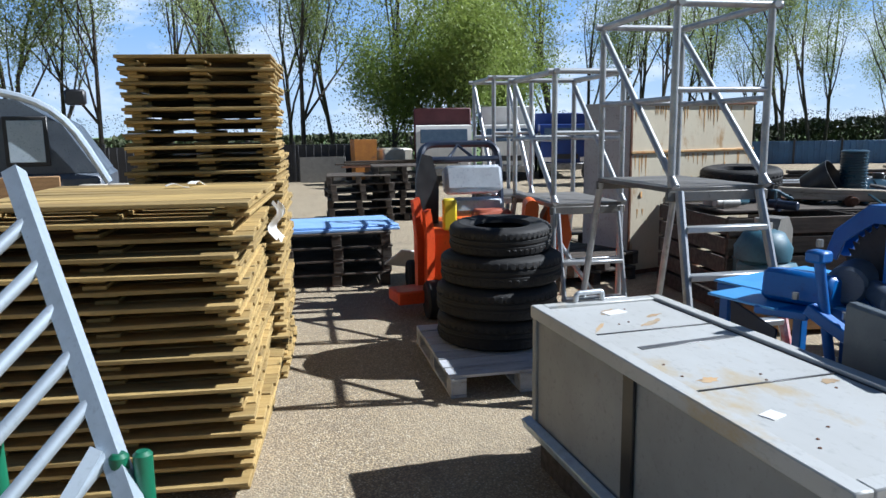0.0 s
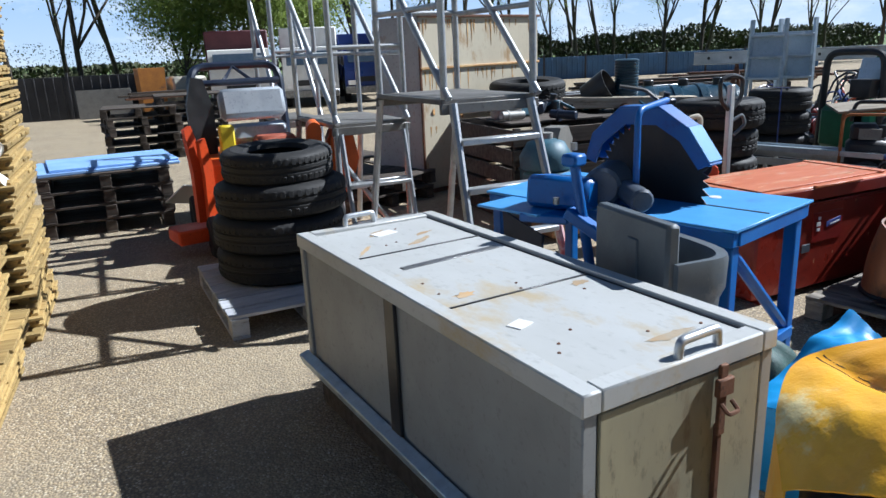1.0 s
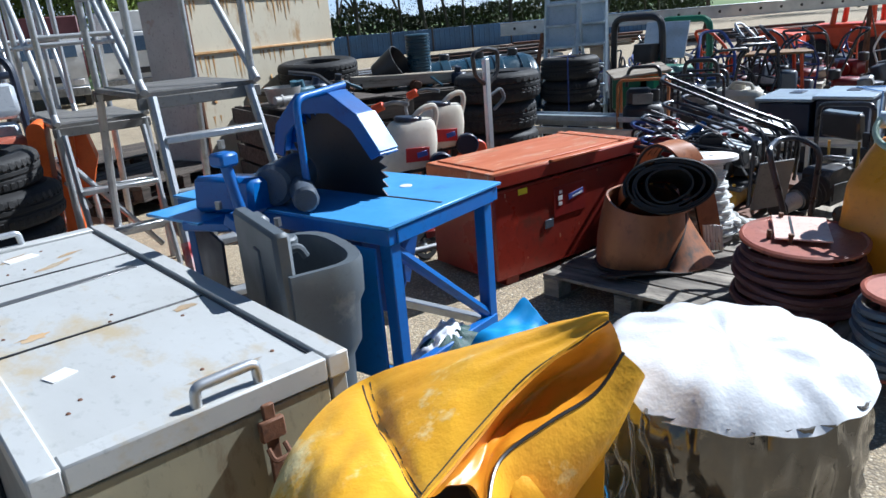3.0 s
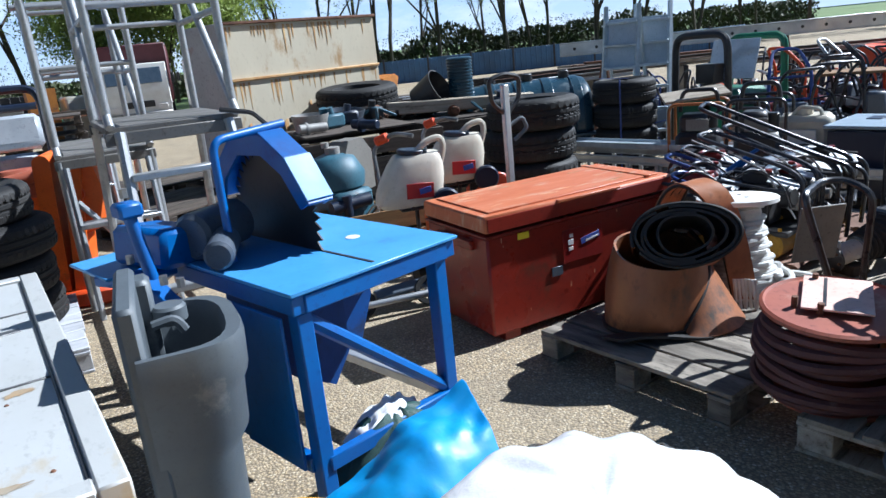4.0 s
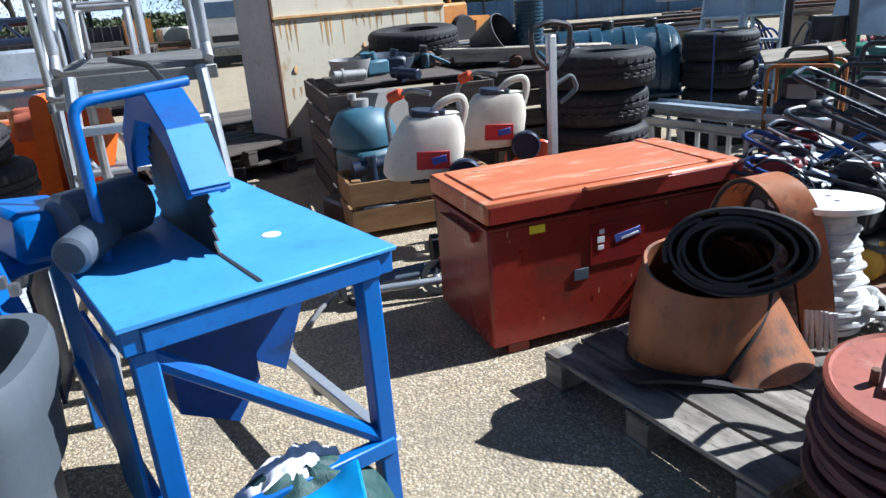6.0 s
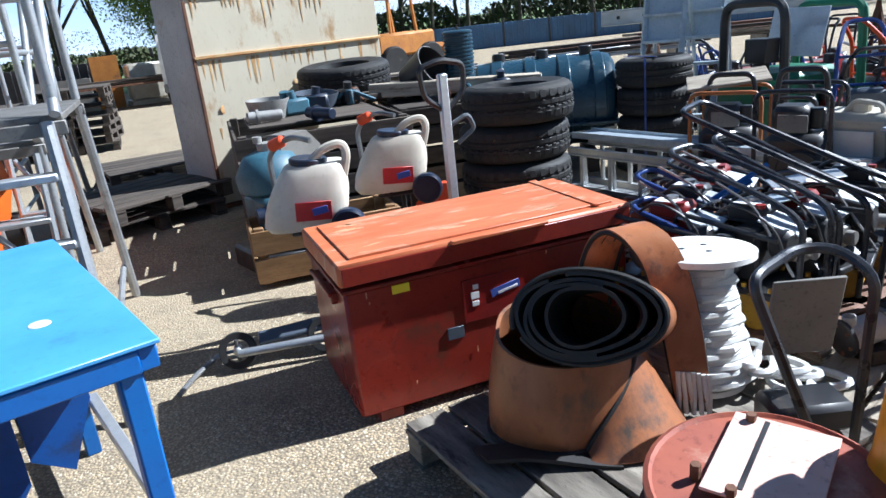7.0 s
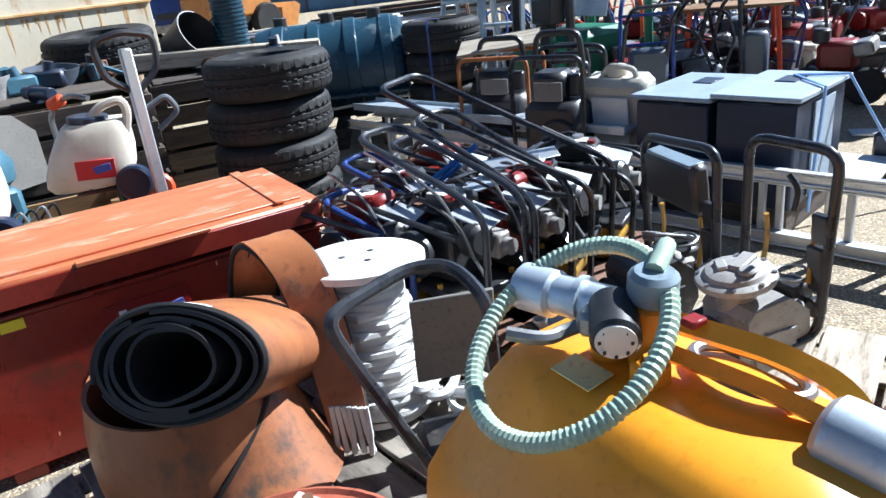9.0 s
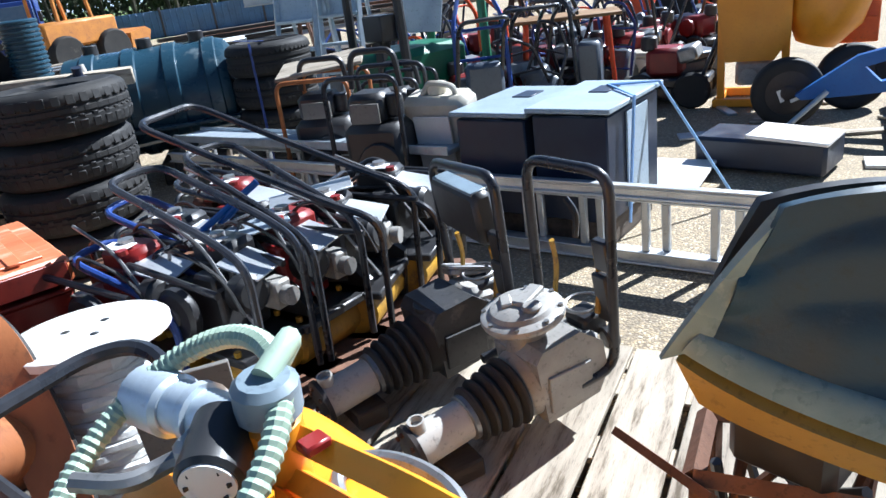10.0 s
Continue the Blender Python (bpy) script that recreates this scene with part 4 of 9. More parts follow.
    wing = Shape().prism([(0, 0), (0.34, 0.06), (0.30, -0.42), (0.05, -0.42)], 0.012, pose(-0.08, 0.86, 0.72, 0, 0, 75))
    part("side_plate", wing, "navy", root, "dark blue hanging plate")
    part("table_extension", Shape().box((-0.12, 0.94, zt - 0.01), (0.24, 0.36, 0.012), b=0.003), "blue_sunlit", root)
    part("sticker", Shape().lathe([(0.028, 0), (0.026, 0.002)], 14, pose(W * 0.72, 0.35, zt + 0.0005)), "label_white", root, "round white sticker")


saw_bench()


# ---------------------------------------------------------------- grey plastic tub
def plastic_tub():
    root = thing("wash_tub", "tall grey moulded plastic wash stand with an open bowl", "wash stand", pose(2.61, 1.93, 0, 0, 0, -6))
    W, D = 0.46, 0.28

    def outline(s, z, k=0.0):
        pts = []
        hw, d = W / 2 * s, D * s
        for x, y in ((0, -hw), (d - 0.15, -hw)):
            pts.append((x, y, z))
        for i in range(1, 12):
            a = -math.pi / 2 + math.pi * i / 12
            pts.append((d - 0.15 + 0.15 * s * math.copysign(abs(math.cos(a)) ** 0.7, math.cos(a)), hw * math.copysign(abs(math.sin(a)) ** 0.7, math.sin(a)), z))
        for x, y in ((d - 0.15, hw), (0, hw)):
            pts.append((x, y, z))
        return pts

    s = Shape()
    rings = [outline(0.80, 0.0), outline(0.84, 0.30), outline(0.86, 0.52), outline(0.93, 0.57), outline(0.95, 0.70), outline(0.99, 0.735), outline(1.0, 0.83), outline(0.985, 0.85), outline(0.90, 0.85), outline(0.87, 0.83)]
    rings += [[(x * 0.92 + 0.03, y * 0.9, z) for x, y, z in outline(0.84, 0.62)], [(x * 0.6 + 0.1, y * 0.6, z) for x, y, z in outline(0.8, 0.55)]]
    n = len(rings[0])
    k = len(s.v)
    s.v += [p for r in rings for p in r]
    for j in range(len(rings) - 1):
        for i in range(n):
            i2 = (i + 1) % n
            s.f.append((k + j * n + i, k + j * n + i2, k + (j + 1) * n + i2, k + (j + 1) * n + i))
    s.f.append(tuple(k + i for i in range(n))[::-1])
    s.f.append(tuple(k + (len(rings) - 1) * n + i for i in range(n)))
    part("body", s, "bin", root)
    bk = Shape().box((0.0, 0.01, 0.49), (0.055, W - 0.03, 0.98), b=0.02).box((0.035, 0.16, 0.82), (0.06, 0.1, 0.28), b=0.02).box((-0.025, -0.02, 0.6), (0.02, 0.06, 0.6), b=0.008)
    part("back", bk, "bin", root, "raised moulded back")
    part("filler_cap", Shape().cyl((0.1, 0.12, 0.82), (0.1, 0.12, 0.875), 0.048, b=0.008), "bin", root)
    part("tap", Shape().tube([(0.05, 0.0, 0.86), (0.11, 0.0, 0.87), (0.13, 0.0, 0.83)], 0.014, 8, 0.02), "bin", root)


plastic_tub()


# ---------------------------------------------------------------- conveyor belt rolls, rope reel and hose reel
pR = pallet(1.0, 1.2, "wood_shade", 7, label="weathered grey pallet carrying belt rolls")
pR.matrix_basis = pose(5.05, 2.13, 0, 0, 0, 98)
pR2 = pallet(1.0, 1.2, "wood_grey", 6, label="weathered grey pallet under compactors", group="machine pallets")
pR2.matrix_basis = pose(6.30, 1.62, 0, 0, 0, 22)
copy_thing(pR2, pose(6.35, 2.80, 0, 0, 0, 8))
copy_thing(pR2, pose(6.55, 0.52, 0, 0, 0, 24))
copy_thing(pR2, pose(5.2, 0.85, 0, 0, 0, 12))


def belt_roll():
    root = thing("belt_roll", "loose roll of orange-brown conveyor belting, black inside", "belt roll", pose(4.885, 2.275, 0.145))

    def cone(u, v):
        a = -0.6 + u * 2 * math.pi * 1.08
        r = 0.25 - 0.03 * v + 0.012 * math.sin(v * 3) + 0.02 * u * (1 - v) + 0.014 * noise.noise(Vector((math.cos(a) * 1.5, math.sin(a) * 1.5, v)))
        z = 0.012 + v * (0.355 + 0.05 * math.sin(a))
        return (r * math.cos(a) - 0.02 * v, r * math.sin(a) * 0.85 - 0.05 * v, z)
    part("outer_wrap", Shape().sheet(cone, 44, 8, 0.012), "belt", root, "", 60)

    # upper coil: a flattened spiral about a nearly level axis
    ax = pose(0.065, -0.105, 0.405, 66, 0, -44)

    def coil(r0, r1, turns, w, ph, lift, fx=1.0, fy=0.8):
        def fn(u, v):
            a = ph + u * turns * 2 * math.pi
            r = r0 + (r1 - r0) * u + 0.010 * math.sin(2 * a + 1) + 0.005 * math.sin(3 * a + 2 * u) + 0.003 * math.sin(5 * u * turns)
            return ax @ Vector((r * math.cos(a) * fx, r * math.sin(a) * fy, (v - 0.5) * w + lift + 0.006 * math.sin(2 * a)))
        return fn
    part("coil", Shape().sheet(coil(0.106, 0.116, 1.25, 0.34, 0.4, 0.0, 1.0, 0.92), 54, 3, 0.011), "belt_in", root, "black inner coil", 60)
    part("coil", Shape().sheet(coil(0.138, 0.165, 1.6, 0.32, 1.2, 0.0, 1.12, 0.80), 84, 3, 0.012), "belt_in", root, "black coil layers", 60)
    part("coil", Shape().sheet(coil(0.178, 0.186, 0.95, 0.32, 2.2, 0.0, 1.14, 0.76), 60, 3, 0.012), "belt_in", root, "black outer coil layer", 60)
    part("coil_cover", Shape().sheet(coil(0.193, 0.199, 0.97, 0.46, -2.6, -0.085, 1.14, 0.76), 48, 4, 0.011), "belt", root, "orange-brown outer layer", 60)
    part("rim_edge", Shape().tube([Vector(coil(0.190, 0.196, 0.97, 0.46, -2.6, -0.083, 1.14, 0.76)(k / 48, 1.0)) for k in range(49)], 0.009, 6), "belt_in", root, "frayed dark rim")
    part("fray", Shape().sheet(lambda u, v: tuple(Vector(coil(0.196, 0.198, 0.97, 0.46, -2.6, -0.085, 1.14, 0.76)(0.62 + 0.17 * u, 0.93 + 0.07 * v)) + Vector((0, 0, 0.003 + 0.006 * noise.noise(Vector((u * 30, v * 9, 0)))))), 30, 3, 0.004), "rope", root, "pale frayed fabric edge", 60)

    def lap(u, v):
        a = -1.85 + u * 2.0
        w = math.sin(math.pi * min(1.0, 0.08 + 0.85 * u))
        r = 0.262 + 0.135 * w - (0.02 + 0.15 * w) * v
        return (0.01 + r * math.cos(a), r * math.sin(a) * 0.92 - 0.02, 0.012 + v * (0.012 + 0.36 * u ** 0.75) + 0.008 * math.sin(3 * u) * v)
    part("outer_wrap", Shape().sheet(lap, 34, 12, 0.014), "belt", root, "", 60)
    part("lap_edge", Shape().tube([Vector(lap(k / 30, 1.0)) for k in range(31)], 0.009, 8), "belt_in", root, "dark cut edge")
    part("bottom_edge", Shape().tube([Vector(cone(k / 40, 0.0)) + Vector((0, 0, 0.004)) for k in range(41)], 0.013, 6), "belt_in", root, "dark lower edge")
    part("base_flap", Shape().sheet(lambda u, v: (-0.36 + 0.36 * u, -0.02 - 0.2 * u - 0.12 * v, 0.008 + 0.02 * v * (1 - u) + 0.01 * math.sin(5 * u)), 14, 5, 0.012), "belt_in", root, "dark flap lying on the pallet", 60)


belt_roll()


def belt_strap():
    """A strip that rises behind the roll, bends over it and hangs down in front of the rope reel."""
    line = [Vector(p) for p in ((5.16, 2.56, 0.17), (5.18, 2.51, 0.50), (5.20, 2.42, 0.705), (5.225, 2.31, 0.735), (5.25, 2.215, 0.66), (5.262, 2.15, 0.50), (5.262, 2.10, 0.33), (5.262, 2.07, 0.20))]

    def fn(u, v):
        k = min(len(line) - 2, int(u * (len(line) - 1)))
        f = u * (len(line) - 1) - k
        p = [line[max(0, min(len(line) - 1, k + d))] for d in (-1, 0, 1, 2)]
        c = 0.5 * (2 * p[1] + (p[2] - p[0]) * f + (2 * p[0] - 5 * p[1] + 4 * p[2] - p[3]) * f * f + (3 * p[1] - p[0] - 3 * p[2] + p[3]) * f ** 3)
        w = Vector((0.98, -0.12, 0.17)).lerp(Vector((0.80, -0.55, -0.12)), u).normalized()
        return tuple(c + w * (v - 0.5) * (0.165 - 0.05 * u) + Vector((0, 0, 0.006 * noise.noise(Vector((u * 9, v * 3, 0))))))
    root = thing("belt_strip", "arched strip of orange-brown belting with a frayed end", "belt strip")
    part("strip", Shape().sheet(lambda u, v: fn(u, 1 - v), 44, 5, 0.014), "belt", root, "", 60)
    for ve in (0.02, 0.98):
        part("strip_edge", Shape().tube([Vector(fn(k / 40, ve)) for k in range(41)], 0.0085, 6), "belt_in", root, "dark dirty edge")
    # Thin black tubes draw the shade of lengthwise creases.
    for ve in (0.36, 0.66):
        part("crease", Shape().tube([Vector(fn(0.25 + 0.7 * k / 24, ve + 0.03 * math.sin(k * 0.7))) + Vector((0.0, -0.004, 0.006)) for k in range(25)], 0.0025, 5), "belt_in", root)
    for k in range(7):
        p = Vector(fn(1.0, (k + 0.5) / 7))
        part("frayed_end", Shape().tube([p + Vector((0, 0, 0.10)), p + Vector((0.003 * (k % 3 - 1), -0.012, 0.02)), p + Vector((0.012 * (k % 3 - 1), -0.02, -0.045))], 0.0085, 5), "rope", root, "pale frayed fibres")


belt_strap()


def rope_reel():
    root = thing("rope_reel", "white wooden reel wound with thick white rope", "rope reel", pose(5.43, 2.24, 0.145, -4, 3, 0))
    fl = Shape().lathe([(0.185, 0.468), (0.195, 0.472), (0.195, 0.492), (0.188, 0.497)], 36)
    part("top_flange", fl, "white", root, "round white flange with bolt holes")
    part("core", Shape().cyl((0, 0, 0.02), (0, 0, 0.47), 0.06), "white", root)
    part("bottom_flange", Shape().lathe([(0.165, 0.0), (0.165, 0.02)], 36), "white", root)
    for i in range(3):
        a = 2.1 * i + 0.5
        part("bolt_hole", Shape().lathe([(0.012, 0.4972), (0.011, 0.4985)], 10, pose(0.055 * math.cos(a), 0.055 * math.sin(a), 0)), "black", root)
    pts = []
    n = 21
    for i in range(n * 20 + 1):
        a = 2 * math.pi * i / 20
        t = i / (n * 20)
        r = 0.10 + 0.085 * (1 - t) ** 1.3 + 0.009 * math.sin(a * 2.7) + 0.005 * math.sin(a * 7.3)
        pts.append((r * math.cos(a), r * math.sin(a), 0.035 + 0.42 * t))
    part("rope", Shape().tube(pts, [0.0145 + 0.0022 * (k % 2) for k in range(len(pts))], 7), "rope", root, "twisted white rope turns")
    r = random.Random(2)
    tail = [(0.12, -0.08, 0.03)]
    for i in range(46):
        a = i * 0.75
        tail.append((0.12 + 0.10 * math.cos(a) + 0.004 * i, -0.10 - 0.004 * i + 0.08 * math.sin(a * 1.3), 0.02 + 0.09 * max(0, 1 - i / 30) + 0.014 * r.random()))
    part("rope_tail", Shape().tube(tail, 0.015, 6, 0.04), "rope", root, "loose rope tail heaped beside the reel")


rope_reel()


def hose_reel(x, y, z, r, label, hose, turns, yaw, plate):
    root = thing("hose_reel", label, "hose reel", pose(x, y, z, 3, -3, yaw))
    part("top_disc", Shape().lathe([(r - 0.01, 0.318), (r, 0.322), (r, 0.335), (r - 0.012, 0.342), (r - 0.02, 0.334), (0.05, 0.332)], 40), "reel_red", root, "faded red steel disc")
    part("bottom_disc", Shape().lathe([(r * 0.9, 0.0), (r * 0.9, 0.015)], 32), "reel_red", root)
    part("core", Shape().cyl((0, 0, 0.015), (0, 0, 0.318), r * 0.5), "reel_red", root)
    for k in range(turns):
        rr = r * (0.86 + 0.16 * math.sin(k * 1.9) ** 2)
        pts = [(rr * math.cos(a) * (1 + 0.012 * math.sin(3 * a + k)), rr * math.sin(a), 0.03 + 0.27 * k / turns + 0.012 * math.sin(2 * a + k)) for a in [2 * math.pi * i / 30 for i in range(30)]]
        part("hose_turn", Shape().tube(pts, 0.019, 7, closed=True), hose, root)
    if plate:
        part("plate", Shape().box((0.05, 0.02, 0.352), (0.30, 0.23, 0.008), rot=(0, 0, 12), b=0.003), "pink", root, "bleached pinkish steel plate")
        part("plate_slot", Shape().box((0.05, 0.06, 0.3565), (0.26, 0.012, 0.003), rot=(0, 0, 12), b=0.001), "black", root)
        for px_, py_ in ((-0.08, 0.13), (0.16, 0.12), (-0.1, 0.04)):
            part("bolt", Shape().cyl((px_, py_, 0.333), (px_, py_, 0.375), 0.012, seg=6), "rust", root)


hose_reel(4.86, 1.38, 0.145, 0.265, "faded red steel reel coiled with dusty red hose", "hose_red", 9, 20, True)
hose_reel(4.62, 0.86, 0.10, 0.15, "small red-topped reel with grey-blue hose", "slate", 8, 0, False)


# ---------------------------------------------------------------- yellow tank with gauge
def yellow_tank():
    root = thing("yellow_tank", "bulging yellow plastic tank with gauge, handle and pipe fittings", "tank", pose(5.36, 1.0, 0.0))

    def ring(z, hx, hy, k, dx=0.0):
        out = []
        for i in range(36):
            a = 2 * math.pi * i / 36
            c, s_ = math.cos(a), math.sin(a)
            out.append((dx + hx * math.copysign(abs(c) ** k, c), hy * math.copysign(abs(s_) ** k, s_), z))
        return out
    s = Shape()
    rings = [ring(0.146, 0.28, 0.34, 0.3, -0.03), ring(0.16, 0.295, 0.355, 0.3, -0.03), ring(0.46, 0.29, 0.35, 0.3, -0.03), ring(0.50, 0.275, 0.34, 0.3, -0.03), ring(0.66, 0.25, 0.335, 0.30, -0.03), ring(0.70, 0.225, 0.33, 0.30, -0.02), ring(0.80, 0.155, 0.30, 0.32, 0.0), ring(0.835, 0.13, 0.285, 0.34, 0.01), ring(0.852, 0.105, 0.265, 0.36, 0.015), ring(0.857, 0.05, 0.18, 0.5, 0.015)]
    n = 36
    for r in rings:
        s.v += r
    for j in range(len(rings) - 1):
        for i in range(n):
            s.f.append((j * n + i, j * n + (i + 1) % n, (j + 1) * n + (i + 1) % n, (j + 1) * n + i))
    s.f.append(tuple(range(n))[::-1])
    s.f.append(tuple((len(rings) - 1) * n + i for i in range(n)))
    part("body", s, "yellow", root, smooth=50)
    part("handle", Shape().tube([(0.035, 0.07, 0.925), (0.06, -0.10, 0.93), (0.085, -0.17, 0.905), (0.075, -0.235, 0.85)], 0.019, 4, 0.03).tube([(0.02, 0.05, 0.885), (0.045, -0.10, 0.88), (0.06, -0.19, 0.868)], 0.016, 4, 0.03).box((0.062, -0.205, 0.868), (0.06, 0.05, 0.05), rot=(0, 0, 10), b=0.01), "yellow", root, "moulded yellow handle")
    part("neck", Shape().cyl((0.02, 0.08, 0.82), (0.02, 0.075, 0.955), 0.032, b=0.006), "yellow", root)
    part("neck_cap", Shape().cyl((0.02, 0.075, 0.955), (0.02, 0.07, 1.005), 0.036, b=0.008), "slate_pale", root, "grey screw cap")
    p0, q = Vector((-0.01, 0.12, 0.945)), Vector((-0.065, 0.06, 0.93))
    d = (q - p0).normalized()
    g = part("gauge", Shape().cyl(p0, q, 0.036, b=0.005, seg=24), "black", root, "black gauge with a pale dial")
    part("dial", Shape().cyl(q, q + d * 0.003, 0.029, seg=24), "label_white", g, "pale dial face")
    u, w = d.cross(Vector((0, 0, 1))).normalized(), Vector((0, 0, 1))
    for k in range(8):
        a = k * math.pi / 4
        part("dial_mark", Shape().box(q + d * 0.004 + u * 0.022 * math.cos(a) + w * 0.022 * math.sin(a), (0.005, 0.003, 0.005), b=0.0005), "black", g)
    lv = Shape().tube([(-0.03, 0.12, 0.93), (-0.08, 0.15, 0.915), (-0.12, 0.14, 0.92), (-0.16, 0.18, 0.93)], 0.011, 8, 0.03).box((-0.04, 0.125, 0.93), (0.06, 0.045, 0.04), rot=(0, 0, 30), b=0.01)
    part("valve_lever", lv, "steel", root, "grey metal valve lever")
    pp = Shape().cyl((0.0, 0.11, 0.935), (-0.03, 0.24, 0.93), 0.032, b=0.004, seg=20).cyl((-0.028, 0.22, 0.93), (-0.045, 0.29, 0.93), 0.039, b=0.006, seg=20)
    pp.cyl((-0.015, 0.17, 0.935), (-0.018, 0.182, 0.935), 0.037, seg=20)
    part("pipe", pp, "galv_blue", root, "pale grey pipe coupling")
    part("pipe_stand", Shape().cyl((-0.01, 0.13, 0.80), (-0.01, 0.13, 0.92), 0.028), "yellow", root)
    part("side_outlet", Shape().cyl((0.05, -0.17, 0.86), (0.06, -0.29, 0.85), 0.052, b=0.01, seg=24), "galv_blue", root, "large pale grey outlet cap")
    part("outlet_plug", Shape().cyl((0.1, -0.22, 0.88), (0.13, -0.25, 0.91), 0.016, seg=10), "rust", root)
    part("seal_ring", Shape().tube([(0.085 + 0.05 * math.cos(a), -0.04 + 0.085 * math.sin(a), 0.868 - 0.006 * math.cos(a)) for a in [2 * math.pi * i / 40 for i in range(40)]], 0.009, 8, closed=True), "steel", root, "grey sealing ring on the top")
    for p in ((-0.02, 0.04, 0.868), (0.05, -0.245, 0.862)):
        part("lug", Shape().box(p, (0.05, 0.045, 0.045), b=0.008).cyl((p[0], p[1], p[2] + 0.02), (p[0], p[1], p[2] + 0.03), 0.01, seg=6), "yellow", root)
    part("paper", Shape().box((-0.075, 0.12, 0.858), (0.05, 0.08, 0.003), rot=(0, -8, 0), b=0.001), "ochre_pale", root, "pale sticker")
    part("red_tag", Shape().box((0.03, 0.01, 0.945), (0.03, 0.025, 0.012), b=0.003), "red", root)
    c0, u, w = Vector((-0.09, 0.13, 0.92)), Vector((0.085, -0.11, 0.045)), Vector((0.12, 0.095, 0.07))
    pts, rs = [], []
    for i in range(201):
        a = math.radians(35) + 2 * math.pi * 0.97 * i / 200
        pts.append(c0 + u * math.cos(a) + w * math.sin(a))
        rs.append(0.0125 + (0.0022 if i % 2 else 0))
    part("hose", Shape().tube(pts, rs, 10), "hose_green", root, "pale green ribbed hose loop", 20)
    part("hose_end", Shape().tube([pts[0], pts[0] + Vector((0.03, 0.0, 0.03)), Vector((0.02, 0.07, 1.005))], 0.014, 10, 0.04), "hose_green", root)


M["slate_pale"] = material("grey_blue_plastic", (0.22, 0.28, 0.33), (0.18, 0.23, 0.27), 0.4, bump=0.06)
M["ochre_pale"] = material("pale_yellow_sticker", (0.78, 0.66, 0.34), (0.7, 0.58, 0.28), 0.5, bump=0.03)
yellow_tank()


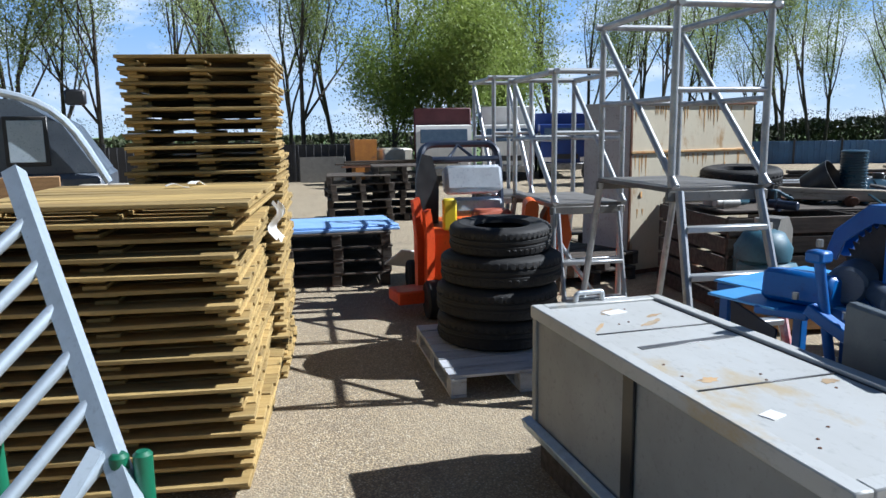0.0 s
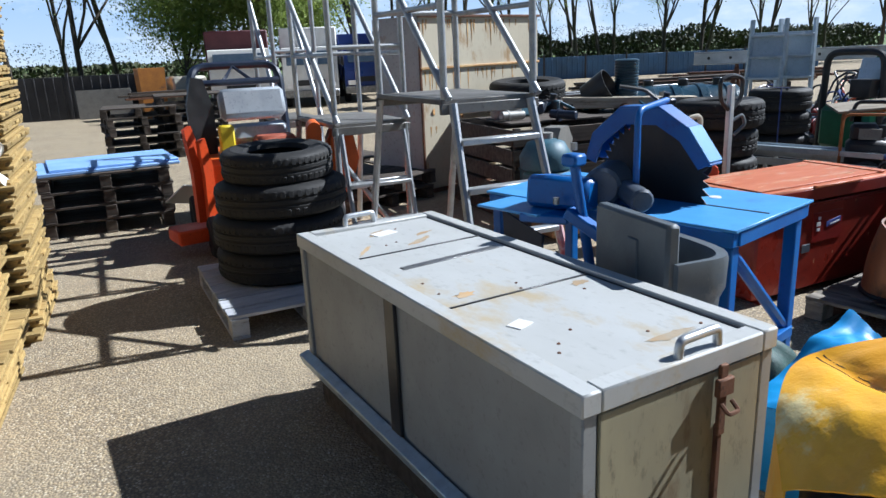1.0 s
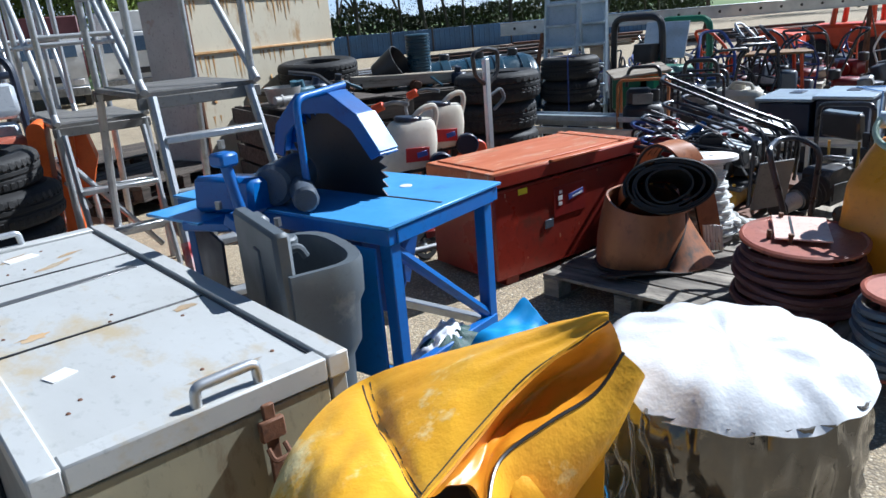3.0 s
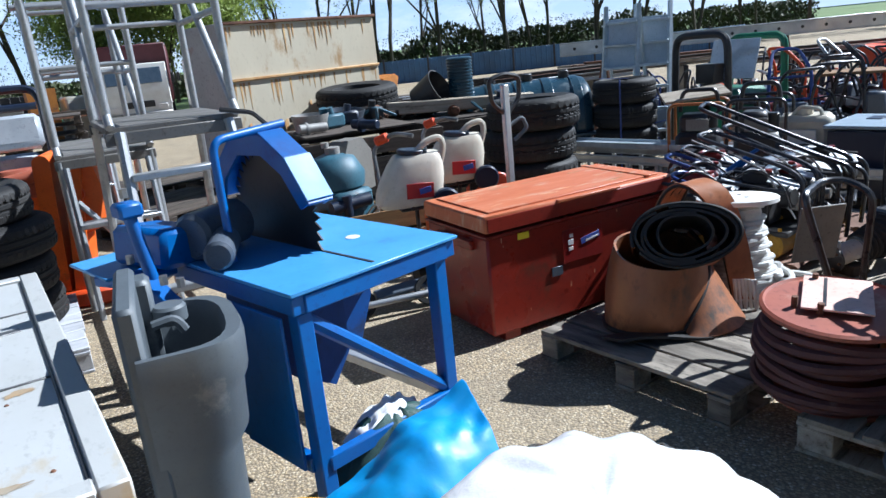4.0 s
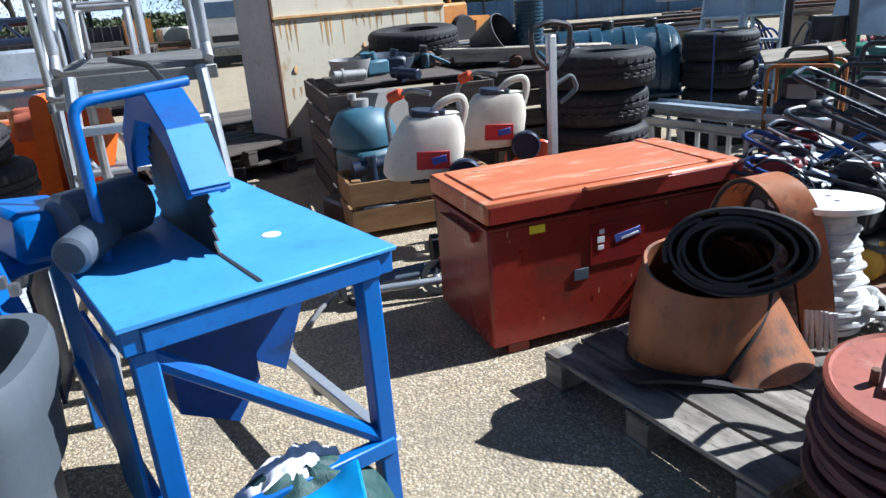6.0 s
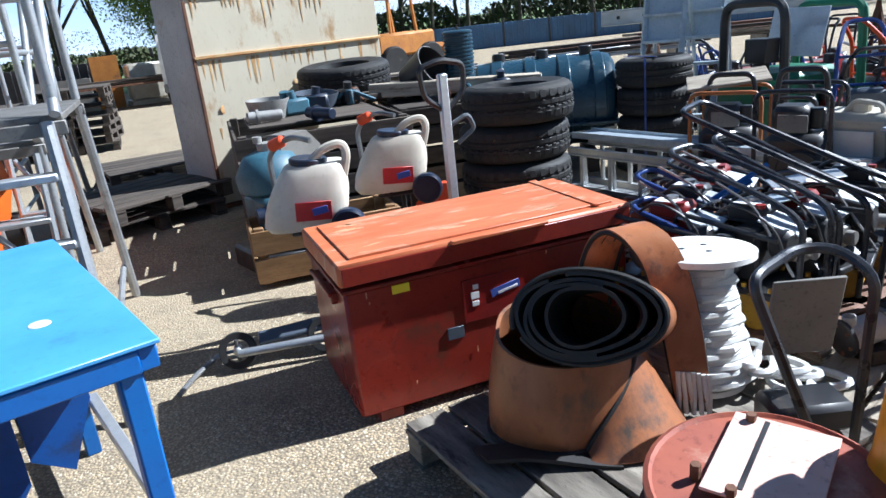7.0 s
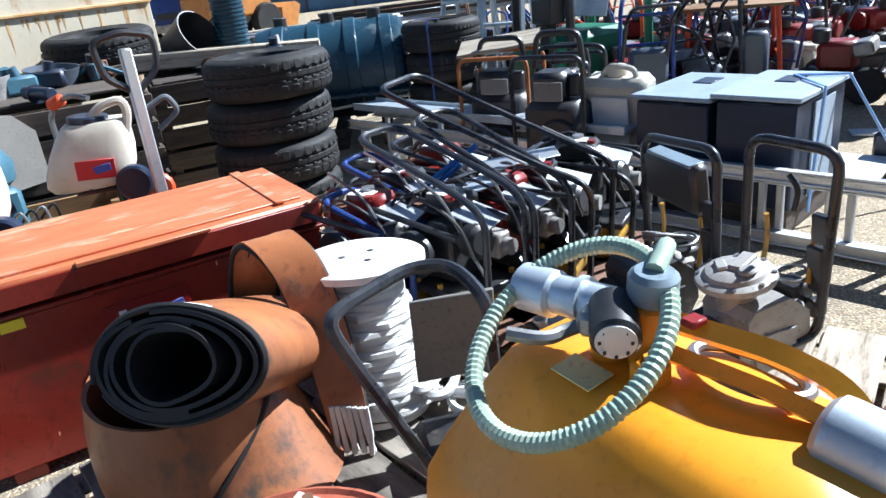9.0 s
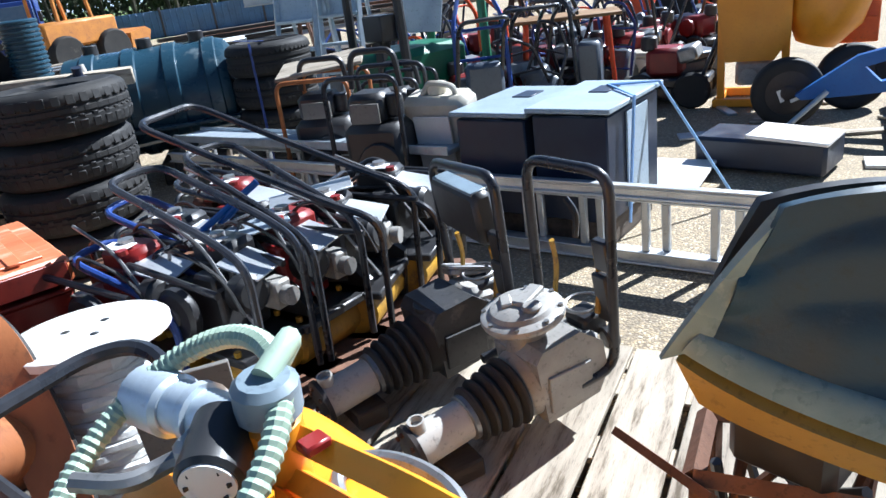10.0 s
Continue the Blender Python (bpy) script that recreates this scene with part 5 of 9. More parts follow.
# ---------------------------------------------------------------- access platforms
def access_tower(x0, x1, y0, y1, zp, zt, label, ladder=True):
    root = thing("access_platform", label, "access platform", pose(x0, y0, 0), "aluminium access platforms")
    W, D = x1 - x0, y1 - y0
    part("platform", Shape().box((W / 2, D / 2, zp), (W + 0.04, D, 0.03), b=0.004).box((W / 2, -0.005, zp - 0.04), (W + 0.06, 0.03, 0.06), b=0.004).box((W / 2, D + 0.005, zp - 0.04), (W + 0.06, 0.03, 0.06), b=0.004), "deck", root, "dull ribbed platform deck")
    r = 0.022
    for x in (0, W):
        for y in (0, D):
            part("post", Shape().cyl((x, y, zp + 0.016), (x, y, zt), r, seg=10), "tower_tube", root)
        part("side_rail", Shape().cyl((x, -0.05, zt), (x, D + 0.05, zt), r, seg=10), "tower_tube", root)
        part("mid_rail", Shape().cyl((x, 0, (zp + zt) / 2), (x, D, (zp + zt) / 2), r * 0.8, seg=10), "tower_tube", root)
        part("diagonal", Shape().cyl((x, D - 0.02, zt - 0.06), (x, -0.06, zp + 0.02), r, seg=10), "tower_tube", root)
        for y, s in ((D, 0.32),):
            part("leg", Shape().tube([(x, y, zp - 0.02), (x + (0.03 if x else -0.03), y + s, 0)], 0.026, 8), "tower_tube", root)
    part("end_rail", Shape().cyl((-0.06, D, zt + 0.002), (W + 0.06, D, zt + 0.002), r, seg=10), "tower_tube", root)
    part("end_rail", Shape().cyl((-0.06, 0, zt + 0.002), (W + 0.06, 0, zt + 0.002), r, seg=10), "tower_tube", root)
    part("end_rail", Shape().cyl((0, D, (zp + zt) / 2 + 0.01), (W, D, (zp + zt) / 2 + 0.01), r * 0.8, seg=10), "tower_tube", root)
    part("end_rail", Shape().cyl((0, 0, (zp + zt) / 2 + 0.05), (W, 0, (zp + zt) / 2 + 0.05), r * 0.8, seg=10), "tower_tube", root)
    if ladder:
        for x in (0.04, W - 0.04):
            part("ladder_stile", Shape().tube([(x, -0.03, zp - 0.01), (x + (0.06 if x > 0.1 else -0.06), -0.42, 0.0)], 0.027, 8), "tower_tube", root)
            part("grip_tape", Shape().tube([(x + (0.0375 if x > 0.1 else -0.0375), -0.262, 0.52), (x + (0.048 if x > 0.1 else -0.048), -0.335, 0.28)], 0.0285, 8), "red_white", root, "red and white marker tape")
        for k in range(4):
            t = (k + 0.8) / 4.6
            z, y = (zp - 0.01) * (1 - t), -0.03 - 0.39 * t
            part("tread", Shape().box((W / 2, y, z), (W - 0.1 + 0.11 * t, 0.08, 0.035), b=0.006), "tower_tube", root)
        part("spreader", Shape().cyl((0, -0.36, 0.2), (0, D + 0.26, 0.22), 0.018, seg=8), "tower_tube", root)
        part("spreader", Shape().cyl((W, -0.36, 0.2), (W, D + 0.26, 0.22), 0.018, seg=8), "tower_tube", root)
    else:
        for x in (0, W):
            part("leg", Shape().cyl((x, 0, 0), (x, 0, zp - 0.016), 0.024, seg=10), "tower_tube", root)
        for z in (0.25, 0.6):
            part("brace", Shape().box((W / 2, 0, z), (W - 0.04, 0.03, 0.035), b=0.004), "tower_tube", root)
            part("brace", Shape().cyl((0, 0, z + 0.04), (0, D + 0.1, z + 0.04), 0.017, seg=8), "tower_tube", root)
        part("diagonal", Shape().cyl((0.05, 0, 0.75), (W - 0.05, 0.04, 0.1), 0.02, seg=8), "tower_tube", root)
        part("step", Shape().box((W * 0.5, -0.16, 0.32), (W - 0.06, 0.1, 0.03), b=0.005), "tower_tube", root)
        part("step", Shape().box((W * 0.5, -0.09, 0.6), (W - 0.06, 0.1, 0.03), b=0.005), "tower_tube", root)
        for x in (0.03, W - 0.03):
            part("step_stile", Shape().cyl((x, -0.26, 0.0), (x, -0.02, 0.98), 0.02, seg=8), "tower_tube", root)


M["tower_tube"] = material("weathered_aluminium_tube", (0.46, 0.47, 0.48), (0.34, 0.35, 0.36), 0.45, metal=0.6, scale=9, grain=60, bump=0.1, amount=0.3, stain=(0.22, 0.20, 0.18), stain_amt=0.12)
M["deck"] = material("dull_deck_plate", (0.20, 0.19, 0.175), (0.15, 0.14, 0.13), 0.6, metal=0.3, scale=5, grain=50, bump=0.3)
M["red_white"] = material("marker_tape", (0.55, 0.05, 0.06), (0.72, 0.62, 0.6), 0.5, scale=14, bump=0.03)
access_tower(2.81, 3.42, 3.80, 4.80, 1.26, 2.33, "aluminium access platform with ladder and guard rails")
access_tower(2.58, 3.14, 5.15, 6.15, 1.04, 2.06, "smaller aluminium work platform with guard rails", False)
access_tower(2.62, 3.02, 7.0, 7.8, 0.95, 2.15, "narrow aluminium podium frame with rails", False)


# ---------------------------------------------------------------- orange machine with roll bar
def orange_machine():
    root = thing("mini_dumper", "orange compact machine with a black roll frame and grey seat cover", "mini dumper", pose(2.16, 6.45, 0))
    rb = Shape().tube([(-0.42, 0.1, 0.5), (-0.36, 0.25, 1.42), (-0.28, 0.32, 1.5), (0.36, 0.32, 1.5), (0.42, 0.25, 1.42), (0.42, 0.1, 0.5)], 0.035, 8, 0.1)
    rb.tube([(-0.34, 0.12, 1.36), (0.38, 0.12, 1.36)], 0.028, 8).tube([(-0.1, 0.14, 1.37), (0.02, 0.3, 1.49), (0.14, 0.14, 1.37)], 0.018, 6)
    part("roll_frame", rb, "navy", root, "dark roll frame")
    part("frame_side", Shape().prism([(-0.10, 0.45), (0.11, 0.4), (0.13, 1.15), (0.06, 1.40), (-0.04, 1.42), (-0.10, 1.2)], 0.03, pose(-0.36, -0.03, 0, 0, 0, 14)), "black", root, "black side shield")
    part("seat_cover", Shape().box((0.1, 0.02, 1.17), (0.56, 0.16, 0.26), rot=(-18, 0, 0), b=0.07), "seat_grey", root, "pale grey padded seat back")
    part("bonnet", Shape().box((0.08, -0.12, 0.93), (0.5, 0.3, 0.16), rot=(-10, 0, 0), b=0.05), "seat_grey", root)
    part("body", Shape().box((0, 0.05, 0.52), (0.8, 0.95, 0.5), b=0.05), "orange", root)
    part("engine", Shape().box((0.18, -0.36, 0.82), (0.34, 0.2, 0.22), b=0.03).cyl((0.05, -0.45, 0.85), (0.3, -0.45, 0.88), 0.05), "reel_red", root, "red and white engine block")
    arm = Shape().prism([(-0.03, 0), (0.05, 0.0), (0.06, 0.55), (0.0, 0.78), (-0.06, 0.75), (-0.03, 0.4)], 0.05, pose(-0.50, -0.42, 0.28, 0, 0, 20))
    arm.prism([(-0.03, 0), (0.05, 0.0), (0.06, 0.45), (0.02, 0.68), (-0.04, 0.66), (-0.02, 0.4)], 0.05, pose(-0.43, -0.48, 0.28, 0, 0, 20))
    part("lift_arm", arm, "orange_red", root, "orange-red lift arms")
    part("side_box", Shape().box((-0.22, -0.42, 0.9), (0.12, 0.08, 0.28), b=0.015), "label_yellow", root, "yellow tool box")
    part("foot_plate", Shape().box((-0.52, -0.3, 0.17), (0.42, 0.3, 0.12), rot=(0, 0, 10), b=0.015), "orange_red", root)
    for x, y in ((-0.40, -0.55), (0.40, -0.5), (-0.40, 0.5), (0.40, 0.5)):
        w = part("wheel", Shape().lathe([(0.09, -0.06), (0.15, -0.07), (0.17, -0.05), (0.17, 0.05), (0.15, 0.07), (0.09, 0.06)], 24, pose(x, y, 0.17, 0, 90, 0)), "rubber", root)
        part("rim", Shape().lathe([(0.085, -0.04), (0.085, 0.04)], 16, pose(x, y, 0.17, 0, 90, 0)), "steel", w)


M["seat_grey"] = material("pale_grey_vinyl", (0.40, 0.43, 0.47), (0.30, 0.33, 0.37), 0.35, scale=6, grain=40, bump=0.12)
M["orange_red"] = material("orange_red_paint", (0.70, 0.075, 0.012), (0.58, 0.06, 0.01), 0.42, scale=4, bump=0.06)
orange_machine()


def arc_grab():
    root = thing("machine_guard", "bright orange steel guard of twin rounded plates", "machine guard", pose(2.46, 5.42, 0, 0, 0, -14))
    for x, top, w in ((-0.04, 1.07, 0.055), (0.085, 1.05, 0.05)):
        poly = [(-w, 0.0), (w, 0.0), (w, top - w)] + [(w * math.cos(a), top - w + w * math.sin(a)) for a in [math.pi * k / 8 for k in range(1, 8)]] + [(-w, top - w)]
        part("plate", Shape().prism(poly, 0.34, pose(x, 0.1, 0, 0, 4 if x < 0 else 7, 0)), "orange", root)
    part("hub_block", Shape().prism([(0, 0.45), (0.16, 0.5), (0.24, 0.75), (0.2, 0.96), (0.05, 1.0), (0, 0.9)], 0.26, pose(0.12, 0.12, 0.02)), "orange", root)
    part("pivot", Shape().cyl((0.2, -0.06, 0.78), (0.2, 0.24, 0.78), 0.045), "orange_red", root)
    part("foot", Shape().box((0.1, 0.12, 0.06), (0.5, 0.5, 0.12), b=0.02), "orange_red", root)


arc_grab()

# blue sheet on dark pallets, and more dark pallets behind
pD = pallet(1.15, 1.1, "wood_dark", 6, label="dark weathered pallet in a low stack", group="dark pallets")
spots = [(1.02, 7.95, i * 0.144, rnd.uniform(-3, 3)) for i in range(4)] + [(2.6, 13.4, i * 0.144, rnd.uniform(-9, 9)) for i in range(7)] + [(1.75, 13.2, i * 0.144, rnd.uniform(-9, 9)) for i in range(6)]
for i, (x, y, z, a) in enumerate(spots):
    m = pose(x, y, z, 0, 0, a)
    if i:
        copy_thing(pD, m)
    else:
        pD.matrix_basis = m
solo("blue_board", Shape().box((0, 0, 0), (1.25, 0.95, 0.03), b=0.006).box((0.05, 0.03, 0.028), (1.15, 0.9, 0.022), b=0.006), "pale_blue", "pale blue sheet boards lying on dark pallets", "board", pose(1.05, 7.95, 0.593, 0, 0, 4))
solo("white_board", Shape().box((0, 0, 0.0), (0.5, 0.3, 0.02), rot=(0, 0, 20)), "white", "white offcut leaning on the pallets", "board", pose(1.78, 7.35, 0.28, -38, 0, 20))


# ---------------------------------------------------------------- pale rusty steel tank
def steel_tank():
    x0, x1, y0, y1, z0, z1 = 4.26, 6.23, 7.84, 8.6, 0.05, 1.90
    root = thing("steel_tank", "tall cream painted steel tank with rust streaks", "tank", pose(4.21, 7.15, 0, 0, 0, 17))
    W, D = x1 - x0, y1 - y0
    part("front_plate", Shape().box((W / 2, 0.02, (z0 + 1.36) / 2), (W, 0.04, 1.36 - z0), b=0.006), "tank_white", root)
    part("front_plate", Shape().box((W / 2, 0.022, (1.372 + z1) / 2), (W, 0.04, z1 - 1.372), b=0.006), "tank_white", root)
    part("seam", Shape().box((W / 2, 0.0, 1.366), (W + 0.01, 0.05, 0.028), b=0.008), "rust_light", root, "rusty weld seam")
    part("shell", Shape().box((W / 2, D / 2 + 0.02, (z0 + z1) / 2), (W - 0.02, D - 0.04, z1 - z0 - 0.01), b=0.01), "tank_white", root)
    # Added grey plate shades the cream side.
    part("side_plate", Shape().box((-0.006, D / 2, (z0 + z1) / 2 + 0.01), (0.03, D, z1 - z0), b=0.006), "tank_side", root, "side plate, its grey painted as shade")
    part("top_edge", Shape().box((W / 2, 0.0, z1 + 0.005), (W + 0.03, 0.06, 0.03), b=0.006), "rust", root)
    part("base_rail", Shape().box((W / 2, D / 2, 0.025), (W, D, 0.05), b=0.005), "rust", root)
    part("corner_edge", Shape().box((0.0, -0.004, 0.95), (0.03, 0.02, 1.78), b=0.005), "rust", root)
    r = random.Random(4)
    for i in range(60):
        x, z = r.uniform(0.05, W - 0.05), r.choice([1.345, 1.345, z1 - 0.02, z1 - 0.02, 0.75])
        h = r.uniform(0.03, 0.3)
        part("rust_streak", Shape().prism([(-0.012, 0), (0.014, 0), (0.006, -h * 0.6), (0.0, -h)], 0.002, pose(x, -0.001 if z > 0.8 else -0.001, z - 0.01)), "rust_light", root)
    for x, z, s in ((0.62, 0.86, 0.07), (0.95, 1.05, 0.03), (0.18, 0.9, 0.04), (1.5, 1.2, 0.03)):
        part("rust_patch", Shape().lathe([(s, 0), (s * 0.8, 0.002)], 9, pose(x, 0.0, z, 90, 0, 20)), "rust_light", root)


M["rust_light"] = material("rust_stain", (0.44, 0.22, 0.07), (0.56, 0.38, 0.18), 0.7, scale=12, bump=0.1, vary=0.25)
steel_tank()


# ---------------------------------------------------------------- crates and engine by the tank
def crate(lx, ly, h, mat, label, m, slats=4):
    root = thing("wooden_crate", label, "crate", m)
    sh = h / slats
    a = Shape().box((0, 0, 0), (lx, 0.022, sh - 0.03), b=0.003).mesh("slat", M[mat])
    b = Shape().box((0, 0, 0), (0.022, ly - 0.05, sh - 0.03), b=0.003).mesh("slat", M[mat])
    p = Shape().box((0, 0, 0), (0.06, 0.05, h), b=0.003).mesh("post", M[mat])
    for k in range(slats):
        z = sh * (k + 0.5)
        for s in (-1, 1):
            part("slat", a, None, root).matrix_basis = pose(0, s * ly / 2, z)
            part("slat", b, None, root).matrix_basis = pose(s * (lx / 2 - 0.011), 0, z)
    for sx in (-1, 1):
        for sy in (-1, 1):
            part("post", p, None, root).matrix_basis = pose(sx * (lx / 2 - 0.055), sy * (ly / 2 - 0.037), h / 2)
    part("base", Shape().box((0, 0, 0.02), (lx - 0.03, ly - 0.03, 0.02)), mat, root)
    return root


crate(1.25, 1.35, 0.86, "wood_dark", "large dark slatted crate full of scrap", pose(4.92, 6.0, 0, 0, 0, -4), 5)
crate(1.15, 1.0, 0.82, "wood_dark", "dark slatted crate holding metal scrap", pose(6.25, 6.35, 0, 0, 0, -8), 5)
crate(0.95, 0.4, 0.36, "wood_brown", "low brown wooden crate of engine parts", pose(4.66, 4.85, 0.03, 0, 0, -3), 2)
tf = tyre(0.43, 0.25, 0.24, "large knobbly tyre lying on the crates", "tyre on crates", 40)
tf.matrix_basis = pose(5.5, 7.06, 1.06, 3, -2, 0)
solo("bridge_board", Shape().box((0, 0, 0), (1.3, 1.0, 0.05), b=0.006).box((0, 0.3, -0.045), (0.9, 0.1, 0.04)).box((0, -0.3, -0.045), (0.9, 0.1, 0.04)), "wood_dark", "dark boards bridging the crates under a tyre", "board", pose(5.5, 6.85, 0.91, 0, 0, 8))
solo("beam_offcut", Shape().box((0, 0, 0), (1.5, 0.12, 0.12), b=0.01), "wood_grey", "weathered timber beam across the crates", "beam", pose(6.25, 6.2, 0.92, 0, 2, -20))


def basin(x, y, z, r, h, mat, label):
    s = Shape().lathe([(r * 0.8, 0), (r, h), (r * 0.95, h), (r * 0.76, 0.012)], 22)
    solo("metal_basin", s, mat, label, "basin", pose(x, y, z, rnd.uniform(-7, 7), rnd.uniform(-7, 7), 0), "metal basins")


basin(4.62, 6.1, 0.88, 0.17, 0.15, "cast", "dull round metal basin on the crate")
basin(5.05, 6.35, 0.88, 0.19, 0.13, "slate", "dark round metal basin on the crate")
solo("crate_board", Shape().box((0, 0, 0), (1.0, 0.8, 0.02)), "wood_dark", "dark board over the crate", "board", pose(4.92, 6.0, 0.87, 0, 0, -4))
solo("crate_board", Shape().box((0, 0, 0), (1.1, 0.95, 0.02)), "wood_dark", "dark board laid in the second crate", "board", pose(6.25, 6.35, 0.81, 0, 0, -8))


def pump_engine():
    root = thing("pump_engine", "oily blue-green cast pump with engine on the ground", "pump", pose(4.42, 5.12, 0, 0, 0, 15))
    part("casing", Shape().lathe([(0.16, 0.5), (0.22, 0.54), (0.23, 0.64), (0.16, 0.76), (0.08, 0.79)], 20), "teal", root, "rounded teal casing")
    part("block", Shape().box((0, -0.05, 0.34), (0.34, 0.38, 0.36), b=0.03).box((0.1, 0.2, 0.45), (0.3, 0.2, 0.3), b=0.03), "teal", root)
    part("lid", Shape().cyl((0, 0, 0.78), (0, 0, 0.84), 0.06).cyl((-0.04, 0.03, 0.84), (-0.04, 0.03, 0.88), 0.03), "cast", root)
    part("shroud", Shape().prism([(-0.2, 0), (0.2, 0), (0.2, 0.3), (0.08, 0.42), (-0.12, 0.42), (-0.2, 0.3)], 0.16, pose(0.2, 0.05, 0.45, 0, 0, 20)), "plate_grey", root, "weathered grey shroud")
    part("manifold", Shape().cyl((-0.22, -0.2, 0.42), (0.1, -0.26, 0.44), 0.05).cyl((-0.1, -0.24, 0.3), (-0.1, -0.24, 0.5), 0.04), "navy", root)
    for k in range(4):
        part("cable", Shape().tube([(0.05 + 0.05 * k, -0.24, 0.3), (0.1 + 0.06 * k, -0.34, 0.42), (0.16 + 0.05 * k, -0.3, 0.2)], 0.008, 6, 0.06), "black" if k % 2 else "galv", root)
    part("base_frame", Shape().box((0, 0, 0.08), (0.5, 0.55, 0.16), b=0.02), "black", root)


pump_engine()


def cutter_trolley(x, y, yaw, s, label):
    """Wheeled saw cart with a milky water bottle on top."""
    root = thing("saw_cart", label, "saw cart", pose(x, y, 0, 0, 0, yaw), "saw carts with water bottles")
    b = Shape()
    prof = [(0.11, 0.585), (0.15, 0.592), (0.176, 0.62), (0.182, 0.68), (0.172, 0.76), (0.150, 0.84), (0.132, 0.885), (0.12, 0.897)]
    k0 = len(b.v)
    for r, z in prof:
        for i in range(28):
            a = 2 * math.pi * i / 28
            c, t = math.cos(a), math.sin(a)
            b.v.append((r * 1.12 * math.copysign(abs(c) ** 0.6, c) + 0.30 * (z - 0.62), r * 0.74 * math.copysign(abs(t) ** 0.6, t), z))
    for jj in range(len(prof) - 1):
        for i in range(28):
            b.f.append((jj * 28 + i, jj * 28 + (i + 1) % 28, jj * 28 + 28 + (i + 1) % 28, jj * 28 + 28 + i))
    b.f.append(tuple(range(28))[::-1])
    b.f.append(tuple((len(prof) - 1) * 28 + i for i in range(28)))
    bottle = part("water_bottle", b, "white_plastic", root, "milky white water bottle")
    part("cap", Shape().cyl((0.055, 0, 0.892), (0.058, 0, 0.925), 0.092, b=0.006, seg=20), "navy", bottle, "dark flat screw cap")
    part("grip", Shape().tube([(0.06, -0.05, 0.90), (0.13, -0.05, 0.965), (0.225, -0.05, 0.985), (0.245, -0.05, 0.93), (0.215, -0.05, 0.83)], 0.021, 8, 0.04), "white_plastic", bottle)
    lb = part("label", Shape().box((0.05, -0.135, 0.69), (0.17, 0.006, 0.09), rot=(0, 4, 4), b=0.001), "label_red", bottle, "red brand label")
    part("label_bar", Shape().box((0.08, -0.1395, 0.69), (0.075, 0.004, 0.035), rot=(0, -8, 4), b=0.001), "label_blue", lb)
    part("label_bar", Shape().box((0.0, -0.139, 0.69), (0.04, 0.004, 0.055), rot=(0, 4, 4), b=0.001), "label_white", lb)
    part("frame", Shape().tube([(0.10, 0.18, 0.1), (0.08, 0.12, 0.575), (0.22, 0.12, 0.575), (0.24, 0.18, 0.1)], 0.014, 8, 0.05).tube([(-0.06, -0.08, 0.575), (0.18, -0.08, 0.575)], 0.012, 8).tube([(0.0, 0.12, 0.585), (0.0, -0.12, 0.585)], 0.012, 8), "black", root)
    part("tray", Shape().box((0.03, 0, 0.577), (0.2, 0.2, 0.014), b=0.004), "black", root)
    part("engine", Shape().box((0.24, 0.02, 0.44), (0.24, 0.22, 0.2), b=0.04).cyl((0.30, -0.08, 0.54), (0.30, -0.14, 0.55), 0.075, b=0.012), "orange" if s else "orange_red", root, "orange engine")
    part("blade_guard", Shape().cyl((0.20, -0.17, 0.60), (0.21, -0.11, 0.60), 0.085, seg=24, b=0.01), "navy", root)
    part("handle", Shape().tube([(-0.12, 0.14, 0.55), (-0.14, 0.2, 0.93), (-0.02, 0.12, 1.02), (0.08, 0.02, 1.0)], 0.014, 8, 0.06), "steel", root, "bent steel handle bar")
    part("grip", Shape().cyl((-0.05, 0.14, 1.0), (-0.12, 0.18, 0.97), 0.03, b=0.008), "orange_red", root, "orange grip")
    for sx in (0.06, 0.28):
        part("wheel", Shape().lathe([(0.03, -0.02), (0.1, -0.022), (0.1, 0.022), (0.03, 0.02)], 18, pose(sx, 0.16, 0.1, 0, 90, 0)), "rubber", root)
    part("foot", Shape().box((0.16, -0.04, 0.29), (0.10, 0.05, 0.56), b=0.01), "black", root)


cutter_trolley(4.375, 3.80, -12, 1, "saw cart with a white water bottle and red label")
cutter_trolley(4.955, 4.24, -14, 0, "saw cart with a white bottle and orange handles")


def pallet_truck():
    root = thing("pallet_truck", "grey hand pallet truck with a black loop handle", "pallet truck", pose(5.2, 3.88, 0, 0, 0, 5))
    part("column", Shape().box((0, 0, 0.72), (0.05, 0.04, 1.0), b=0.006), "galv", root, "pale steel column")
    part("grip", Shape().tube([(0, 0, 1.03), (-0.11, 0, 1.11), (-0.13, 0, 1.26), (0.0, 0, 1.29), (0.13, 0, 1.26), (0.12, 0, 1.12), (0.0, 0, 1.02)], 0.016, 8, 0.04), "black", root, "black loop handle")
    part("lever", Shape().tube([(0.02, 0, 0.95), (0.12, -0.02, 1.0), (0.16, -0.02, 0.92), (0.06, 0, 0.85)], 0.013, 8, 0.03), "bin", root)
    part("pump", Shape().box((0, 0.05, 0.2), (0.2, 0.2, 0.3), b=0.03), "black", root)
    for x in (-0.2, 0.2):
        part("fork", Shape().box((x, 0.55, 0.1), (0.15, 1.05, 0.05), b=0.015), "orange_red", root)
    for x in (-0.07, 0.07):
        part("wheel", Shape().lathe([(0.03, -0.025), (0.09, -0.025), (0.09, 0.025), (0.03, 0.025)], 18, pose(x, 0.0, 0.09, 0, 90, 0)), "rubber", root)


pallet_truck()


